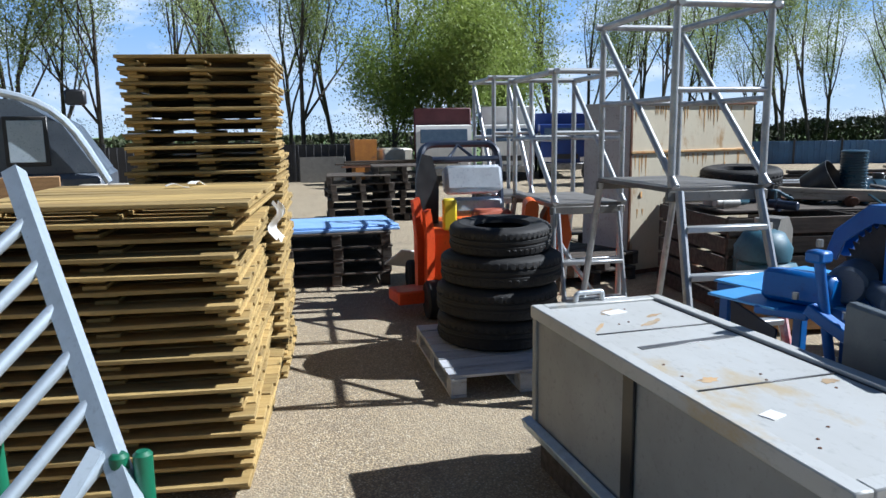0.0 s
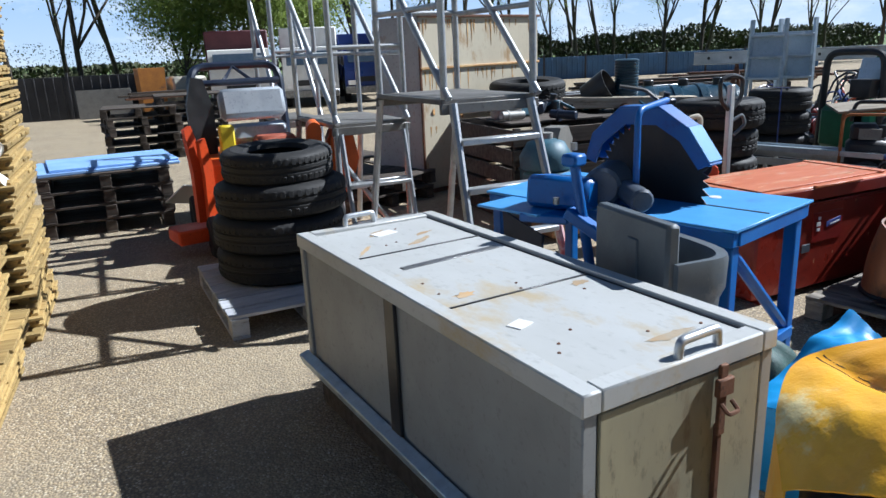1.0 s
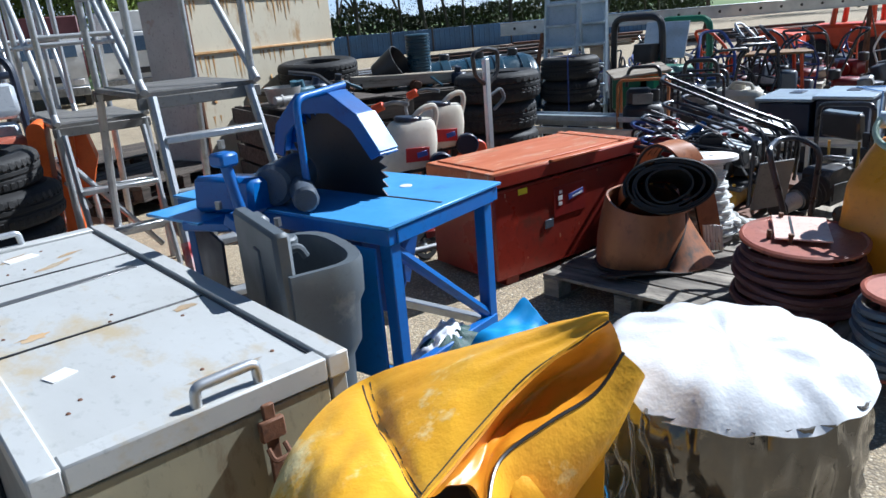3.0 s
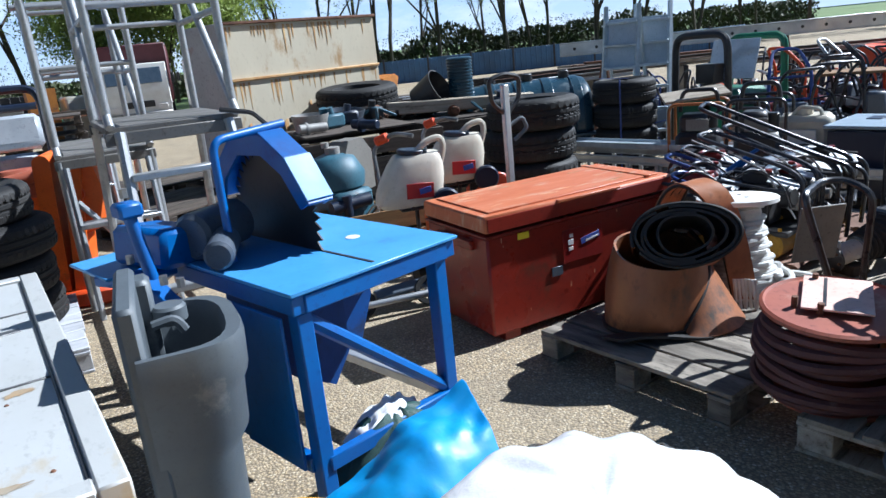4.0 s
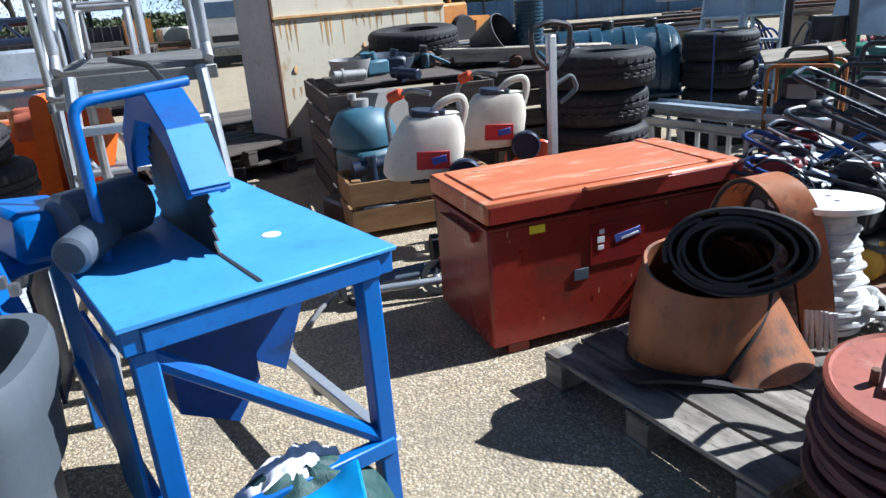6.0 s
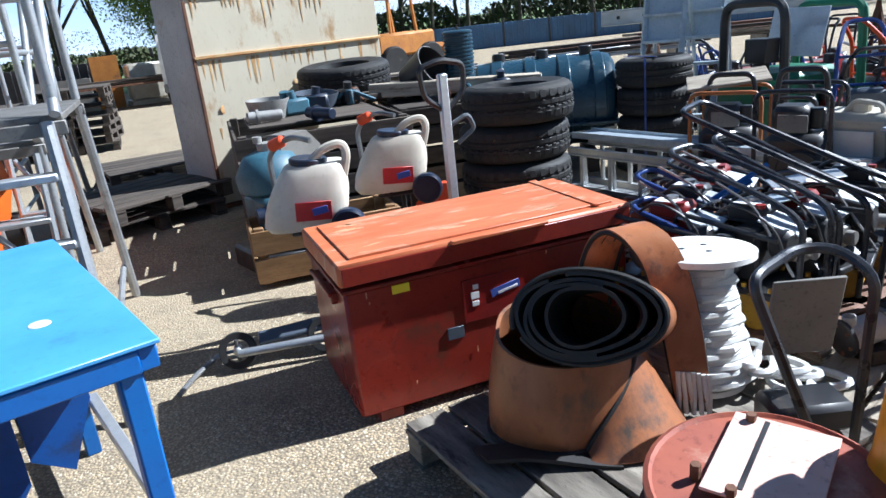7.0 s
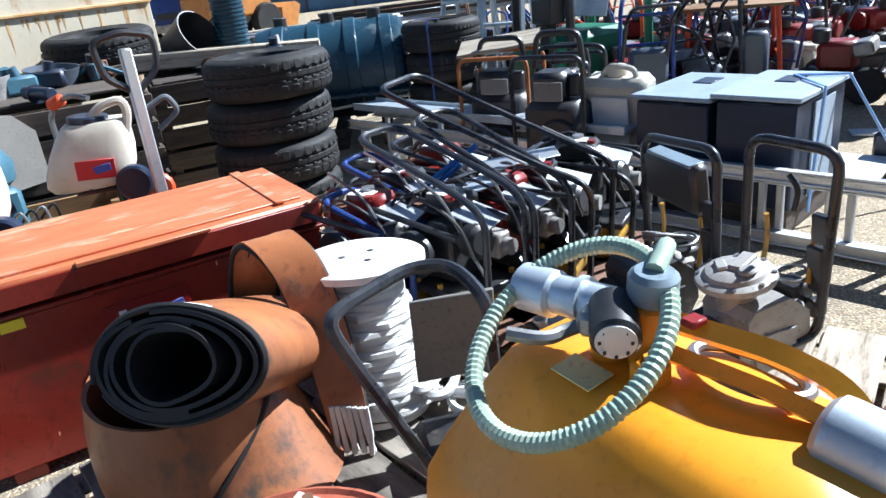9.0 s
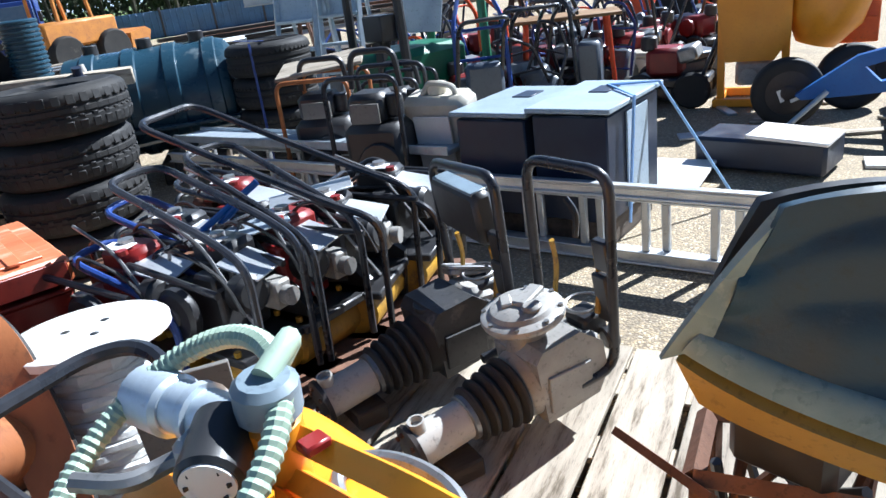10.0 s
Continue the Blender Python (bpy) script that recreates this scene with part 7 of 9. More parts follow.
for x, y, yw in ((6.06, 1.655, -13), (6.05, 2.05, -9)):
    solo("chock", Shape().box((0, 0, 0.028), (0.10, 0.16, 0.056), b=0.006), "wood_dark", "dark timber chock under a rammer", "timber", pose(x, y, 0.145, 0, 0, yw), "timber chocks")
solo("battery_tray", Shape().box((0, 0, 0.02), (0.17, 0.12, 0.02), b=0.004).tube([(-0.085, -0.06, 0.035), (0.085, -0.06, 0.035), (0.085, 0.06, 0.035), (-0.085, 0.06, 0.035)], 0.008, 6, 0.02, closed=True), "steel", "small open metal tray lying on a rammer", "tray", pose(6.52, 2.02, 0.42, -18, 12, -30))


# ---------------------------------------------------------------- cabinets, generators, mixer beyond the ladders
def cabinet(x, y, yaw, W, D, z0, z1, label):
    root = thing("cabinet", label, "cabinet", pose(x, y, 0, 0, 0, yaw), "black cabinets")
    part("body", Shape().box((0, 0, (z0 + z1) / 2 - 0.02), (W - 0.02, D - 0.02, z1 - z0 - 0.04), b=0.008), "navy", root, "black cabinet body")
    part("top", Shape().box((0, 0, z1 - 0.012), (W + 0.03, D + 0.03, 0.024), b=0.006), "cab_top", root, "pale blue-grey top")
    part("side_panel", Shape().box((0.02, -D / 2 + 0.003, (z0 + z1) / 2 - 0.02), (W * 0.4, 0.01, z1 - z0 - 0.08), b=0.003), "cab_top", root)
    part("vent", Shape().box((0.1, 0, z1 + 0.003), (W * 0.25, D * 0.25, 0.006), b=0.002), "navy", root)
    part("base", Shape().box((0, 0, z0 / 2), (W - 0.08, D - 0.06, z0), b=0.01), "wood_dark", root)
    return root


cabinet(7.872, 3.005, 12, 0.63, 0.42, 0.14, 0.665, "black metal cabinet with a pale top")
cabinet(7.965, 2.58, 12, 0.64, 0.40, 0.14, 0.69, "wider black cabinet with pale top and blue strap")
solo("ratchet_strap", Shape().tube([(7.86, 2.33, 0.1), (7.93, 2.34, 0.70), (8.12, 2.62, 0.70), (8.25, 2.41, 0.70), (8.55, 2.15, 0.03)], 0.008, 6), "pale_blue", "pale blue strap over the cabinet", "strap")
solo("cardboard_sheet", Shape().box((0, 0, 0), (0.5, 0.45, 0.02), b=0.005), "white", "pale flat board beside the cabinet", "board", pose(8.72, 2.66, 0.05, 0, -4, 15))
for x, y, w, d, h, a, mt, lb in ((9.22, 2.30, 0.74, 0.36, 0.19, -84, "navy", "dark flat case with a pale lid"),):
    c = thing("flat_case", lb, "case", pose(x, y, 0.02, 0, 0, a))
    part("body", Shape().box((0, 0, h / 2), (w, d, h), b=0.02), mt, c)
    part("lid", Shape().box((0.16, -0.04, h + 0.012), (w * 0.6, d * 0.9, 0.02), rot=(0, 3, 0), b=0.006), "label_white", c, "pale lid sheet")


def generator(x, y, yaw, body, frame, label, w=0.4, d=0.34, h=0.5):
    root = thing("generator", label, "generator", pose(x, y, 0, 0, 0, yaw))
    part("body", Shape().box((0, 0, h * 0.42), (w * 0.82, d * 0.9, h * 0.56), b=0.04).cyl((w * 0.1, -d * 0.46, h * 0.45), (w * 0.1, -d * 0.52, h * 0.45), h * 0.15, b=0.01), body, root)
    part("engine", Shape().box((-w * 0.1, 0, h * 0.78), (w * 0.5, d * 0.6, h * 0.2), b=0.03).cyl((w * 0.22, 0, h * 0.72), (w * 0.22, 0, h * 0.86), 0.05, b=0.01), "black", root, "oily dark engine")
    part("top_handle", Shape().tube([(-w * 0.35, 0, h * 0.9), (-w * 0.3, 0, h * 1.12), (w * 0.3, 0, h * 1.12), (w * 0.35, 0, h * 0.9)], 0.018, 8, 0.06), "black", root)
    part("frame", Shape().tube([(-w / 2, -d / 2 - 0.02, 0.02), (-w / 2, -d / 2 - 0.02, h), (w / 2, -d / 2 - 0.02, h), (w / 2, -d / 2 - 0.02, 0.02)], 0.014, 8, 0.07).tube([(-w / 2, d / 2 + 0.02, 0.02), (-w / 2, d / 2 + 0.02, h), (w / 2, d / 2 + 0.02, h), (w / 2, d / 2 + 0.02, 0.02)], 0.014, 8, 0.07), frame, root)
    part("panel", Shape().box((0, -d / 2 - 0.003, h * 0.78), (w * 0.4, 0.012, h * 0.12), b=0.006), "plate_grey", root)
    part("hose", Shape().tube([(0.11 * math.cos(a), -d / 2 - 0.02 - 0.004 * k, h * 0.36 + 0.085 * math.sin(a)) for k in range(3) for a in [2 * math.pi * i / 20 for i in range(20)]], 0.012, 6), "slate", root, "coiled dark hose")
    part("base", Shape().box((0, 0, 0.07), (w * 0.96, d * 0.96, 0.14), b=0.02), "black", root)
    return root


M["rust_tube"] = material("orange_brown_tube", (0.45, 0.16, 0.04), (0.3, 0.1, 0.03), 0.5, bump=0.1)
generator(7.42, 3.62, -62, "black", "black_tube", "black pressure washer with a coiled hose and pale panel", 0.42, 0.36, 0.88)
generator(7.52, 4.30, -55, "black", "rust_tube", "small orange generator in a tube frame", 0.46, 0.36, 0.82)
generator(8.15, 4.35, -60, "cast", "black_tube", "grey pump set with black frame", 0.4, 0.36, 0.7)
solo("flat_sheet", Shape().box((0, 0, 0), (0.55, 0.42, 0.02), rot=(6, -5, 0), b=0.004), "wood_grey", "pale board lying on the generator", "board", pose(7.62, 4.45, 0.87, 0, 0, -40))
wc = thing("plastic_tank", "upright white plastic tank with a moulded top", "plastic tank", pose(7.70, 3.42, 0.165, 0, 0, 20))
part("body", Shape().box((0, 0, 0.29), (0.2, 0.40, 0.54), rot=(0, -8, 0), b=0.04), "white_plastic", wc)
part("cap", Shape().cyl((-0.03, 0, 0.55), (-0.035, 0, 0.61), 0.06, b=0.008), "white_plastic", wc)
part("grip", Shape().tube([(-0.06, -0.13, 0.53), (-0.08, -0.12, 0.60), (-0.08, 0.02, 0.62), (-0.06, 0.08, 0.55)], 0.016, 8, 0.03), "white_plastic", wc)
part("side_recess", Shape().box((-0.125, 0, 0.30), (0.012, 0.22, 0.30), rot=(0, -8, 0), b=0.005), "label_white", wc)
solo("tank_support", Shape().box((0, 0, 0.09), (0.5, 0.6, 0.18), b=0.01), "wood_dark", "dark block under the plastic tank", "block", pose(7.78, 3.42, 0, 0, 0, 10))


def mixer():
    """Housing with its wide face along local x, wheels and drawbar before it."""
    root = thing("cement_mixer", "yellow towable cement mixer with orange drum and blue drawbar", "cement mixer", pose(10.55, 3.34, 0, 0, 0, -68.5) @ Matrix.Diagonal((0.8, 0.8, 0.8, 1)))
    part("cabinet", Shape().prism([(0.0, 0.98), (0.08, 0.45), (0.52, 0.45), (0.66, 0.66), (0.66, 1.5), (0.0, 1.5)], 0.05, pose(0, 0.02, 0)).box((0.36, 0.3, 1.0), (0.56, 0.5, 0.96), b=0.03), "yellow", root, "yellow sheet steel housing")
    for x in (0.04, 0.62):
        part("leg", Shape().box((x, 0.06, 0.62), (0.07, 0.06, 1.2), b=0.008), "yellow", root)
    part("chassis", Shape().box((0.4, 0.0, 0.05), (0.86, 0.08, 0.08), b=0.01).box((0.4, 0.55, 0.05), (0.86, 0.08, 0.08), b=0.01).box((0.02, 0.28, 0.05), (0.07, 0.5, 0.07), b=0.01), "yellow", root)
    part("engine", Shape().box((0.34, 0.2, 0.32), (0.34, 0.26, 0.24), b=0.03).cyl((0.3, 0.05, 0.3), (0.3, 0.0, 0.3), 0.08), "cast", root, "dusty small engine")
    part("drum", Shape().lathe([(0.18, 0), (0.34, 0.25), (0.36, 0.6), (0.34, 0.64), (0.22, 0.95)], 28, pose(0.86, 0.25, 0.55, 0, 14, 0)), "yellow", root, "yellow mixing drum")
    part("panel", Shape().box((1.16, 0.34, 0.88), (0.46, 0.05, 0.72), b=0.015).box((1.16, 0.31, 0.95), (0.40, 0.02, 0.02), b=0.005).box((1.16, 0.31, 0.75), (0.40, 0.02, 0.02), b=0.005), "orange", root, "orange ribbed side panel")
    for x, y in ((0.675, -0.76), (1.18, -0.16)):
        w = part("wheel", Shape().lathe([(0.19, -0.06), (0.25, -0.075), (0.28, -0.065), (0.295, -0.045), (0.295, 0.045), (0.28, 0.065), (0.25, 0.075), (0.19, 0.06)], 36, pose(x, y, 0.295, 90, 0, 12), closed=True), "rubber", root)
        part("rim", Shape().lathe([(0.192, -0.045), (0.18, -0.02), (0.10, -0.015), (0.06, -0.05), (0.03, -0.055)], 24, pose(x, y, 0.295, -90, 0, 12)), "steel_dark", w, "dark dished wheel rim")
        part("hub", Shape().box((x - 0.05, y - 0.055, 0.27), (0.035, 0.008, 0.11), rot=(0, -20, 12), b=0.003).box((x + 0.07, y - 0.05, 0.24), (0.09, 0.008, 0.03), rot=(0, -20, 12), b=0.003), "white", w, "worn white paint marks")
    part("axle", Shape().cyl((0.675, -0.74, 0.295), (1.18, -0.16, 0.295), 0.03).cyl((0.9, -0.45, 0.295), (0.6, 0.2, 0.12), 0.03), "steel_dark", root)
    part("drawbar", Shape().prism([(0.0, 0.02), (0.05, -0.02), (0.5, 0.02), (1.3, 0.10), (1.3, 0.24), (0.62, 0.12), (0.50, 0.24), (1.3, 0.48), (1.3, 0.56), (0.44, 0.33)], 0.09, pose(0.74, -0.9, 0.28, 0, 0, -4)), "blue_paint", root, "blue steel drawbar")
    part("jockey_leg", Shape().cyl((0.62, -1.12, 0.0), (0.98, -1.0, 0.34), 0.022).box((0.60, -1.14, 0.012), (0.16, 0.12, 0.02), b=0.004), "galv_blue", root)


mixer()


# ---------------------------------------------------------------- vinyl seat on a rusty frame
def seat_unit():
    root = thing("driver_chair", "dark blue vinyl machine chair with pale edging on rusty iron", "seat", pose(6.2, 0.9, 0.0))
    top = [Vector(p) for p in ((0.02, 0.02, 0.95), (0.14, -0.10, 0.985), (0.27, -0.26, 0.97), (0.36, -0.42, 0.88))]
    mid = [Vector(p) for p in ((-0.015, 0.085, 0.80), (0.11, -0.03, 0.80), (0.24, -0.18, 0.77), (0.31, -0.34, 0.70))]
    low = [Vector(p) for p in ((-0.05, 0.10, 0.70), (0.01, 0.0, 0.645), (0.07, -0.12, 0.60), (0.13, -0.26, 0.56))]
    rim = [Vector(p) for p in ((-0.085, 0.13, 0.695), (-0.05, 0.02, 0.62), (0.02, -0.11, 0.57), (0.09, -0.26, 0.525))]
    und = [Vector(p) for p in ((-0.06, 0.11, 0.60), (-0.01, 0.03, 0.545), (0.05, -0.09, 0.50), (0.11, -0.24, 0.46))]

    def along(c, u):
        return c[0] * (1 - u) ** 3 + c[1] * 3 * u * (1 - u) ** 2 + c[2] * 3 * u * u * (1 - u) + c[3] * u ** 3

    def surf(a, b, c):
        return lambda u, v: tuple(along(a, u) * (1 - v) ** 2 + along(b, u) * 2 * v * (1 - v) + along(c, u) * v * v)
    
    def padded(u, v):
        p = Vector(surf(top, mid, low)(u, v))
        f = math.sin(math.pi * u) * math.sin(math.pi * v)
        return tuple(p + Vector((-0.72, -0.60, 0.35)) * (0.022 * f + 0.012 * noise.noise(Vector((u * 3.2, v * 4.5, 1))) + 0.004 * math.sin(9 * u + 14 * v)))
    part("back", Shape().sheet(padded, 30, 26, 0.02), "canvas", root, "dark blue vinyl back", 60)
    part("cushion_edge", Shape().sheet(lambda u, v: tuple(along(low, u) * (1 - v) + along(rim, u) * v + Vector((0, 0, 0.02 * math.sin(math.pi * v)))), 18, 6, 0.02), "vinyl_pale", root, "pale cushion edge", 60)
    # Pale strip paints the sheen along the back's left edge.
    part("back_edge", Shape().sheet(lambda u, v: tuple(Vector(surf(top, mid, low)(0.0, u)) + Vector((-0.045, 0.05, 0.0)) * v * (0.25 + u) - Vector((0, 0, 0.02 * v))), 14, 4, 0.02), "vinyl_pale", root, "pale back edge, sheen put into its colour", 60)
    part("underside", Shape().sheet(lambda u, v: tuple(along(rim, u) * (1 - v) + along(und, u) * v), 18, 5, 0.03), "ochre", root, "ochre vinyl side", 60)
    part("piping", Shape().tube([along(rim, k / 16) + Vector((0, 0, 0.003)) for k in range(17)], 0.006, 6), "navy", root)
    part("back_shell", Shape().sheet(lambda u, v: tuple(Vector(surf(top, mid, low)(u, v)) + Vector((0.07, 0.07, -0.02))), 12, 8, 0.02), "black", root, "", 60)
    for a, b in (((-0.06, 0.12, 0.40), (0.10, -0.24, 0.40)), ((0.14, 0.2, 0.40), (0.36, -0.18, 0.40)), ((-0.06, 0.12, 0.40), (0.14, 0.2, 0.40)), ((0.10, -0.24, 0.40), (0.36, -0.18, 0.40))):
        part("frame_bar", Shape().tube([a, b], 0.022, 4), "rust", root, "rusty angle iron")
    for p in ((-0.05, 0.11), (0.10, -0.23), (0.14, 0.19), (0.35, -0.17)):
        part("frame_leg", Shape().box((p[0], p[1], 0.27), (0.035, 0.035, 0.25), b=0.003), "rust", root)
    part("arm", Shape().tube([(-0.10, 0.06, 0.41), (0.0, 0.34, 0.37)], 0.013, 4), "rust", root)
    part("seat_post", Shape().box((0.1, 0.0, 0.47), (0.16, 0.2, 0.14), b=0.02), "black", root)
    r = random.Random(6)
    for k in range(12):
        part("linkage", Shape().cyl((r.uniform(-0.1, 0.3), r.uniform(-0.25, 0.2), 0.16), (r.uniform(-0.1, 0.3), r.uniform(-0.25, 0.2), 0.4), 0.012, seg=6), "rust" if k % 2 else "black", root)


seat_unit()


# ---------------------------------------------------------------- yellow sheet, wrapped coil, blue bag, netting
def yellow_sheet():
    """A cover that rises to an open peak, with a dark lining and painted shade under its front hem."""
    root = thing("pvc_cover", "crumpled yellow coated fabric cover with dark seams", "fabric cover")

    def spline(pts, u):
        k = min(len(pts) - 2, int(u * (len(pts) - 1)))
        f = u * (len(pts) - 1) - k
        p = [Vector(pts[max(0, min(len(pts) - 1, k + d))]) for d in (-1, 0, 1, 2)]
        return 0.5 * (2 * p[1] + (p[2] - p[0]) * f + (2 * p[0] - 5 * p[1] + 4 * p[2] - p[3]) * f * f + (3 * p[1] - p[0] - 3 * p[2] + p[3]) * f ** 3)
    ridge = ((2.10, 0.90, 0.66), (2.26, 1.05, 0.745), (2.47, 1.126, 0.788), (2.667, 0.886, 0.901), (2.735, 0.66, 1.006))
    hem = ((2.10, 0.56, 0.79), (2.235, 0.62, 0.835), (2.35, 0.655, 0.858), (2.56, 0.69, 0.925), (2.72, 0.645, 1.0))
    lip = ((2.367, 0.58, 0.822), (2.45, 0.645, 0.841), (2.56, 0.645, 0.862), (2.665, 0.631, 0.884), (2.737, 0.63, 0.935))

    def face(u, v):
        p = spline(ridge, u).lerp(spline(hem, u), v)
        c = math.sin(math.pi * v) * (1 - u)
        fold = noise.noise(Vector((u * 5, v * 2.5, 1.3))) * 0.022 + noise.noise(Vector((u * 11, v * 7, 4.1))) * 0.006
        crease = -0.018 * math.exp(-((u - 0.52 + 0.12 * v) / 0.03) ** 2)
        return (p.x, p.y, p.z + 0.035 * c + (fold + crease) * math.sin(math.pi * v) ** 0.5)
    part("panel", Shape().sheet(face, 56, 30, 0.004), "yellow_pvc", root, "glossy yellow fabric, sunlit patches painted paler", 60)

    def back(u, v):
        q = Vector(face(u, 0.0))
        return (q.x + 0.05 * v, q.y + 0.05 * v + 0.012 * math.sin(14 * u) * v, q.z - (q.z - 0.42) * v)
    part("back_panel", Shape().sheet(back, 40, 10, 0.004), "yellow_pvc", root, "", 60)

    def hollow(u, v):
        p = spline(hem, 0.42 + 0.58 * u).lerp(spline(lip, u), v)
        d = math.sin(math.pi * v) * (0.075 * math.sin(math.pi * min(1, 0.2 + u * 0.85)) + 0.015)
        return (p.x + d * 0.8, p.y + d * 0.6, p.z - d * 0.15 + 0.006 * noise.noise(Vector((u * 8, v * 6, 2))))
    # Orange plastic colour stands in for shaded yellow fabric.
    part("hood_inside", Shape().sheet(hollow, 30, 18, 0.004), "yellow", root, "inner side of the open peak, coloured orange for shade", 60)

    def lower(u, v):
        q = spline(lip, u)
        return (q.x - 0.03 * math.sin(2 * v) * (1 - u) + 0.02 * v, q.y - 0.035 * math.sin(2.4 * v), q.z - v * (0.34 * (1 - u) ** 1.5 + 0.05))
    part("lower_flap", Shape().sheet(lower, 26, 14, 0.004), "yellow_pvc", root, "", 60)

    # Black sheet: the lining, also filling in the deep shade below the hem.
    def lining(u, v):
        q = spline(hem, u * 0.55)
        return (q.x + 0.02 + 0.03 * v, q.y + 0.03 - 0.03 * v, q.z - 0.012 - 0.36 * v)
    part("lining", Shape().sheet(lining, 20, 8, 0.004), "black", root, "black lining and painted shade below the hem", 60)
    for x0, y0, z0, x1, y1, w in ((2.30, 0.635, 0.835, 2.30, 0.46, 0.05), (2.47, 0.64, 0.80, 2.52, 0.44, 0.06)):
        def strap(u, v, x0=x0, y0=y0, z0=z0, x1=x1, y1=y1, w=w):
            return (x0 + (x1 - x0) * u + w * (v - 0.5) * 0.8, y0 + (y1 - y0) * u - w * (v - 0.5) * 0.5, z0 - 0.28 * u ** 1.4 + 0.006 * math.sin(9 * u + 3 * v))
        part("strap", Shape().sheet(strap, 16, 4, 0.005), "yellow_pvc", root, "hanging yellow strap", 60)
    part("seam", Shape().tube([Vector(face(i / 40, 0.97)) + Vector((0, 0, 0.002)) for i in range(41)], 0.0035, 6), "black", root, "dark stitched seam")
    part("seam", Shape().tube([spline(lip, i / 30) + Vector((0, -0.003, 0.003)) for i in range(31)], 0.0035, 6), "black", root)
    for du in (0.0, 0.018):
        part("seam", Shape().tube([Vector(face(0.50 + du - 0.10 * i / 20, 0.03 + 0.94 * i / 20)) + Vector((0, 0, 0.003)) for i in range(21)], 0.0025, 6), "black", root)


yellow_sheet()
# what the cover lies on
solo("knit_bundle", Shape().sheet(lambda u, v: (1.98 + 0.38 * u, 0.62 + 0.22 * v, 0.50 + 0.08 * math.sin(math.pi * v) + 0.02 * math.sin(6 * u)), 16, 10, 0.03), "knit", "striped grey and white knitted bundle", "fabric bundle", smooth=60)
solo("dark_drum", Shape().cyl((2.36, 0.84, 0.0), (2.36, 0.84, 0.66), 0.17, b=0.02).cyl((2.56, 0.72, 0.0), (2.56, 0.72, 0.60), 0.10, b=0.02), "navy", "dark drums under the yellow cover", "drum")


def wrapped_coil():
    root = thing("wrapped_coil", "pipe coil wrapped in shiny clear stretch film", "wrapped coil", pose(3.12, 0.66, 0.0))
    r = random.Random(9)

    def side(u, v):
        a = 2 * math.pi * u
        rr = 0.28 + 0.014 * math.sin(9 * a + 5 * v) * (1 - v) + 0.006 * math.sin(37 * a + 9 * v) + 0.012 * math.sin(v * 34) * (1 - v) + noise.noise(Vector((math.cos(a) * 5, math.sin(a) * 5, v * 6))) * 0.03
        return (rr * math.cos(a), rr * math.sin(a), 0.15 + 0.62 * v)
    part("coil_side", Shape().sheet(side, 120, 30, 0.006), "film_dark", root, "dark coils behind glossy film, gold reflections in the colour", 60)

    def top(u, v):
        a = 2 * math.pi * u
        rr = 0.29 * (1 - v) + 0.0005
        z = 0.765 + 0.062 * (1 - (1 - v) ** 5) + noise.noise(Vector((rr * 14 * math.cos(a), rr * 14 * math.sin(a), 2))) * 0.02 * (1 - v) ** 0.5 + 0.006 * math.sin(13 * a) * (1 - v)
        return (rr * math.cos(a), rr * math.sin(a), z)
    part("top_film", Shape().sheet(top, 96, 16, 0.004), "film", root, "crinkled top film, whitened as if in glare", 60)
    part("pallet_base", Shape().box((0, 0, 0.07), (0.55, 0.55, 0.14), b=0.01), "wood_grey", root)


wrapped_coil()


def blue_bag():
    root = thing("blue_sack", "bright blue polythene sack slumped on the ground", "sack")
    A, B, C, D = Vector((2.86, 1.66, 0.30)), Vector((3.46, 1.68, 0.52)), Vector((2.98, 1.16, 0.20)), Vector((3.42, 1.32, 0.24))

    def fn(u, v):
        p = A.lerp(B, u).lerp(C.lerp(D, u), v)
        z = p.z + 0.10 * math.sin(math.pi * v) * (0.6 + 0.4 * math.sin(math.pi * u)) + 0.05 * noise.noise(Vector((u * 3.2, v * 3, 0.7))) + 0.016 * noise.noise(Vector((u * 9, v * 8, 3.1)))
        return (p.x, p.y, z)
    part("upper_face", Shape().sheet(fn, 34, 24, 0.004), "blue_sheet", root, "", 60)

    def skirt(edge):
        def sk(u, v):
            q = Vector(edge(u))
            c = Vector((3.18, 1.45, 0))
            o = Vector((q.x - c.x, q.y - c.y, 0)) * 0.06 * math.sin(v * 3)
            return (q.x + o.x, q.y + o.y, 0.004 + (q.z - 0.004) * (1 - v) + 0.01 * math.sin(9 * u + 4 * v) * v * (1 - v))
        return sk
    for e in (lambda u: fn(u, 1), lambda u: fn(1 - u, 0), lambda u: fn(0, u), lambda u: fn(1, 1 - u)):
        part("side", Shape().sheet(skirt(e), 20, 8, 0.003), "blue_sheet", root, "", 60)


blue_bag()


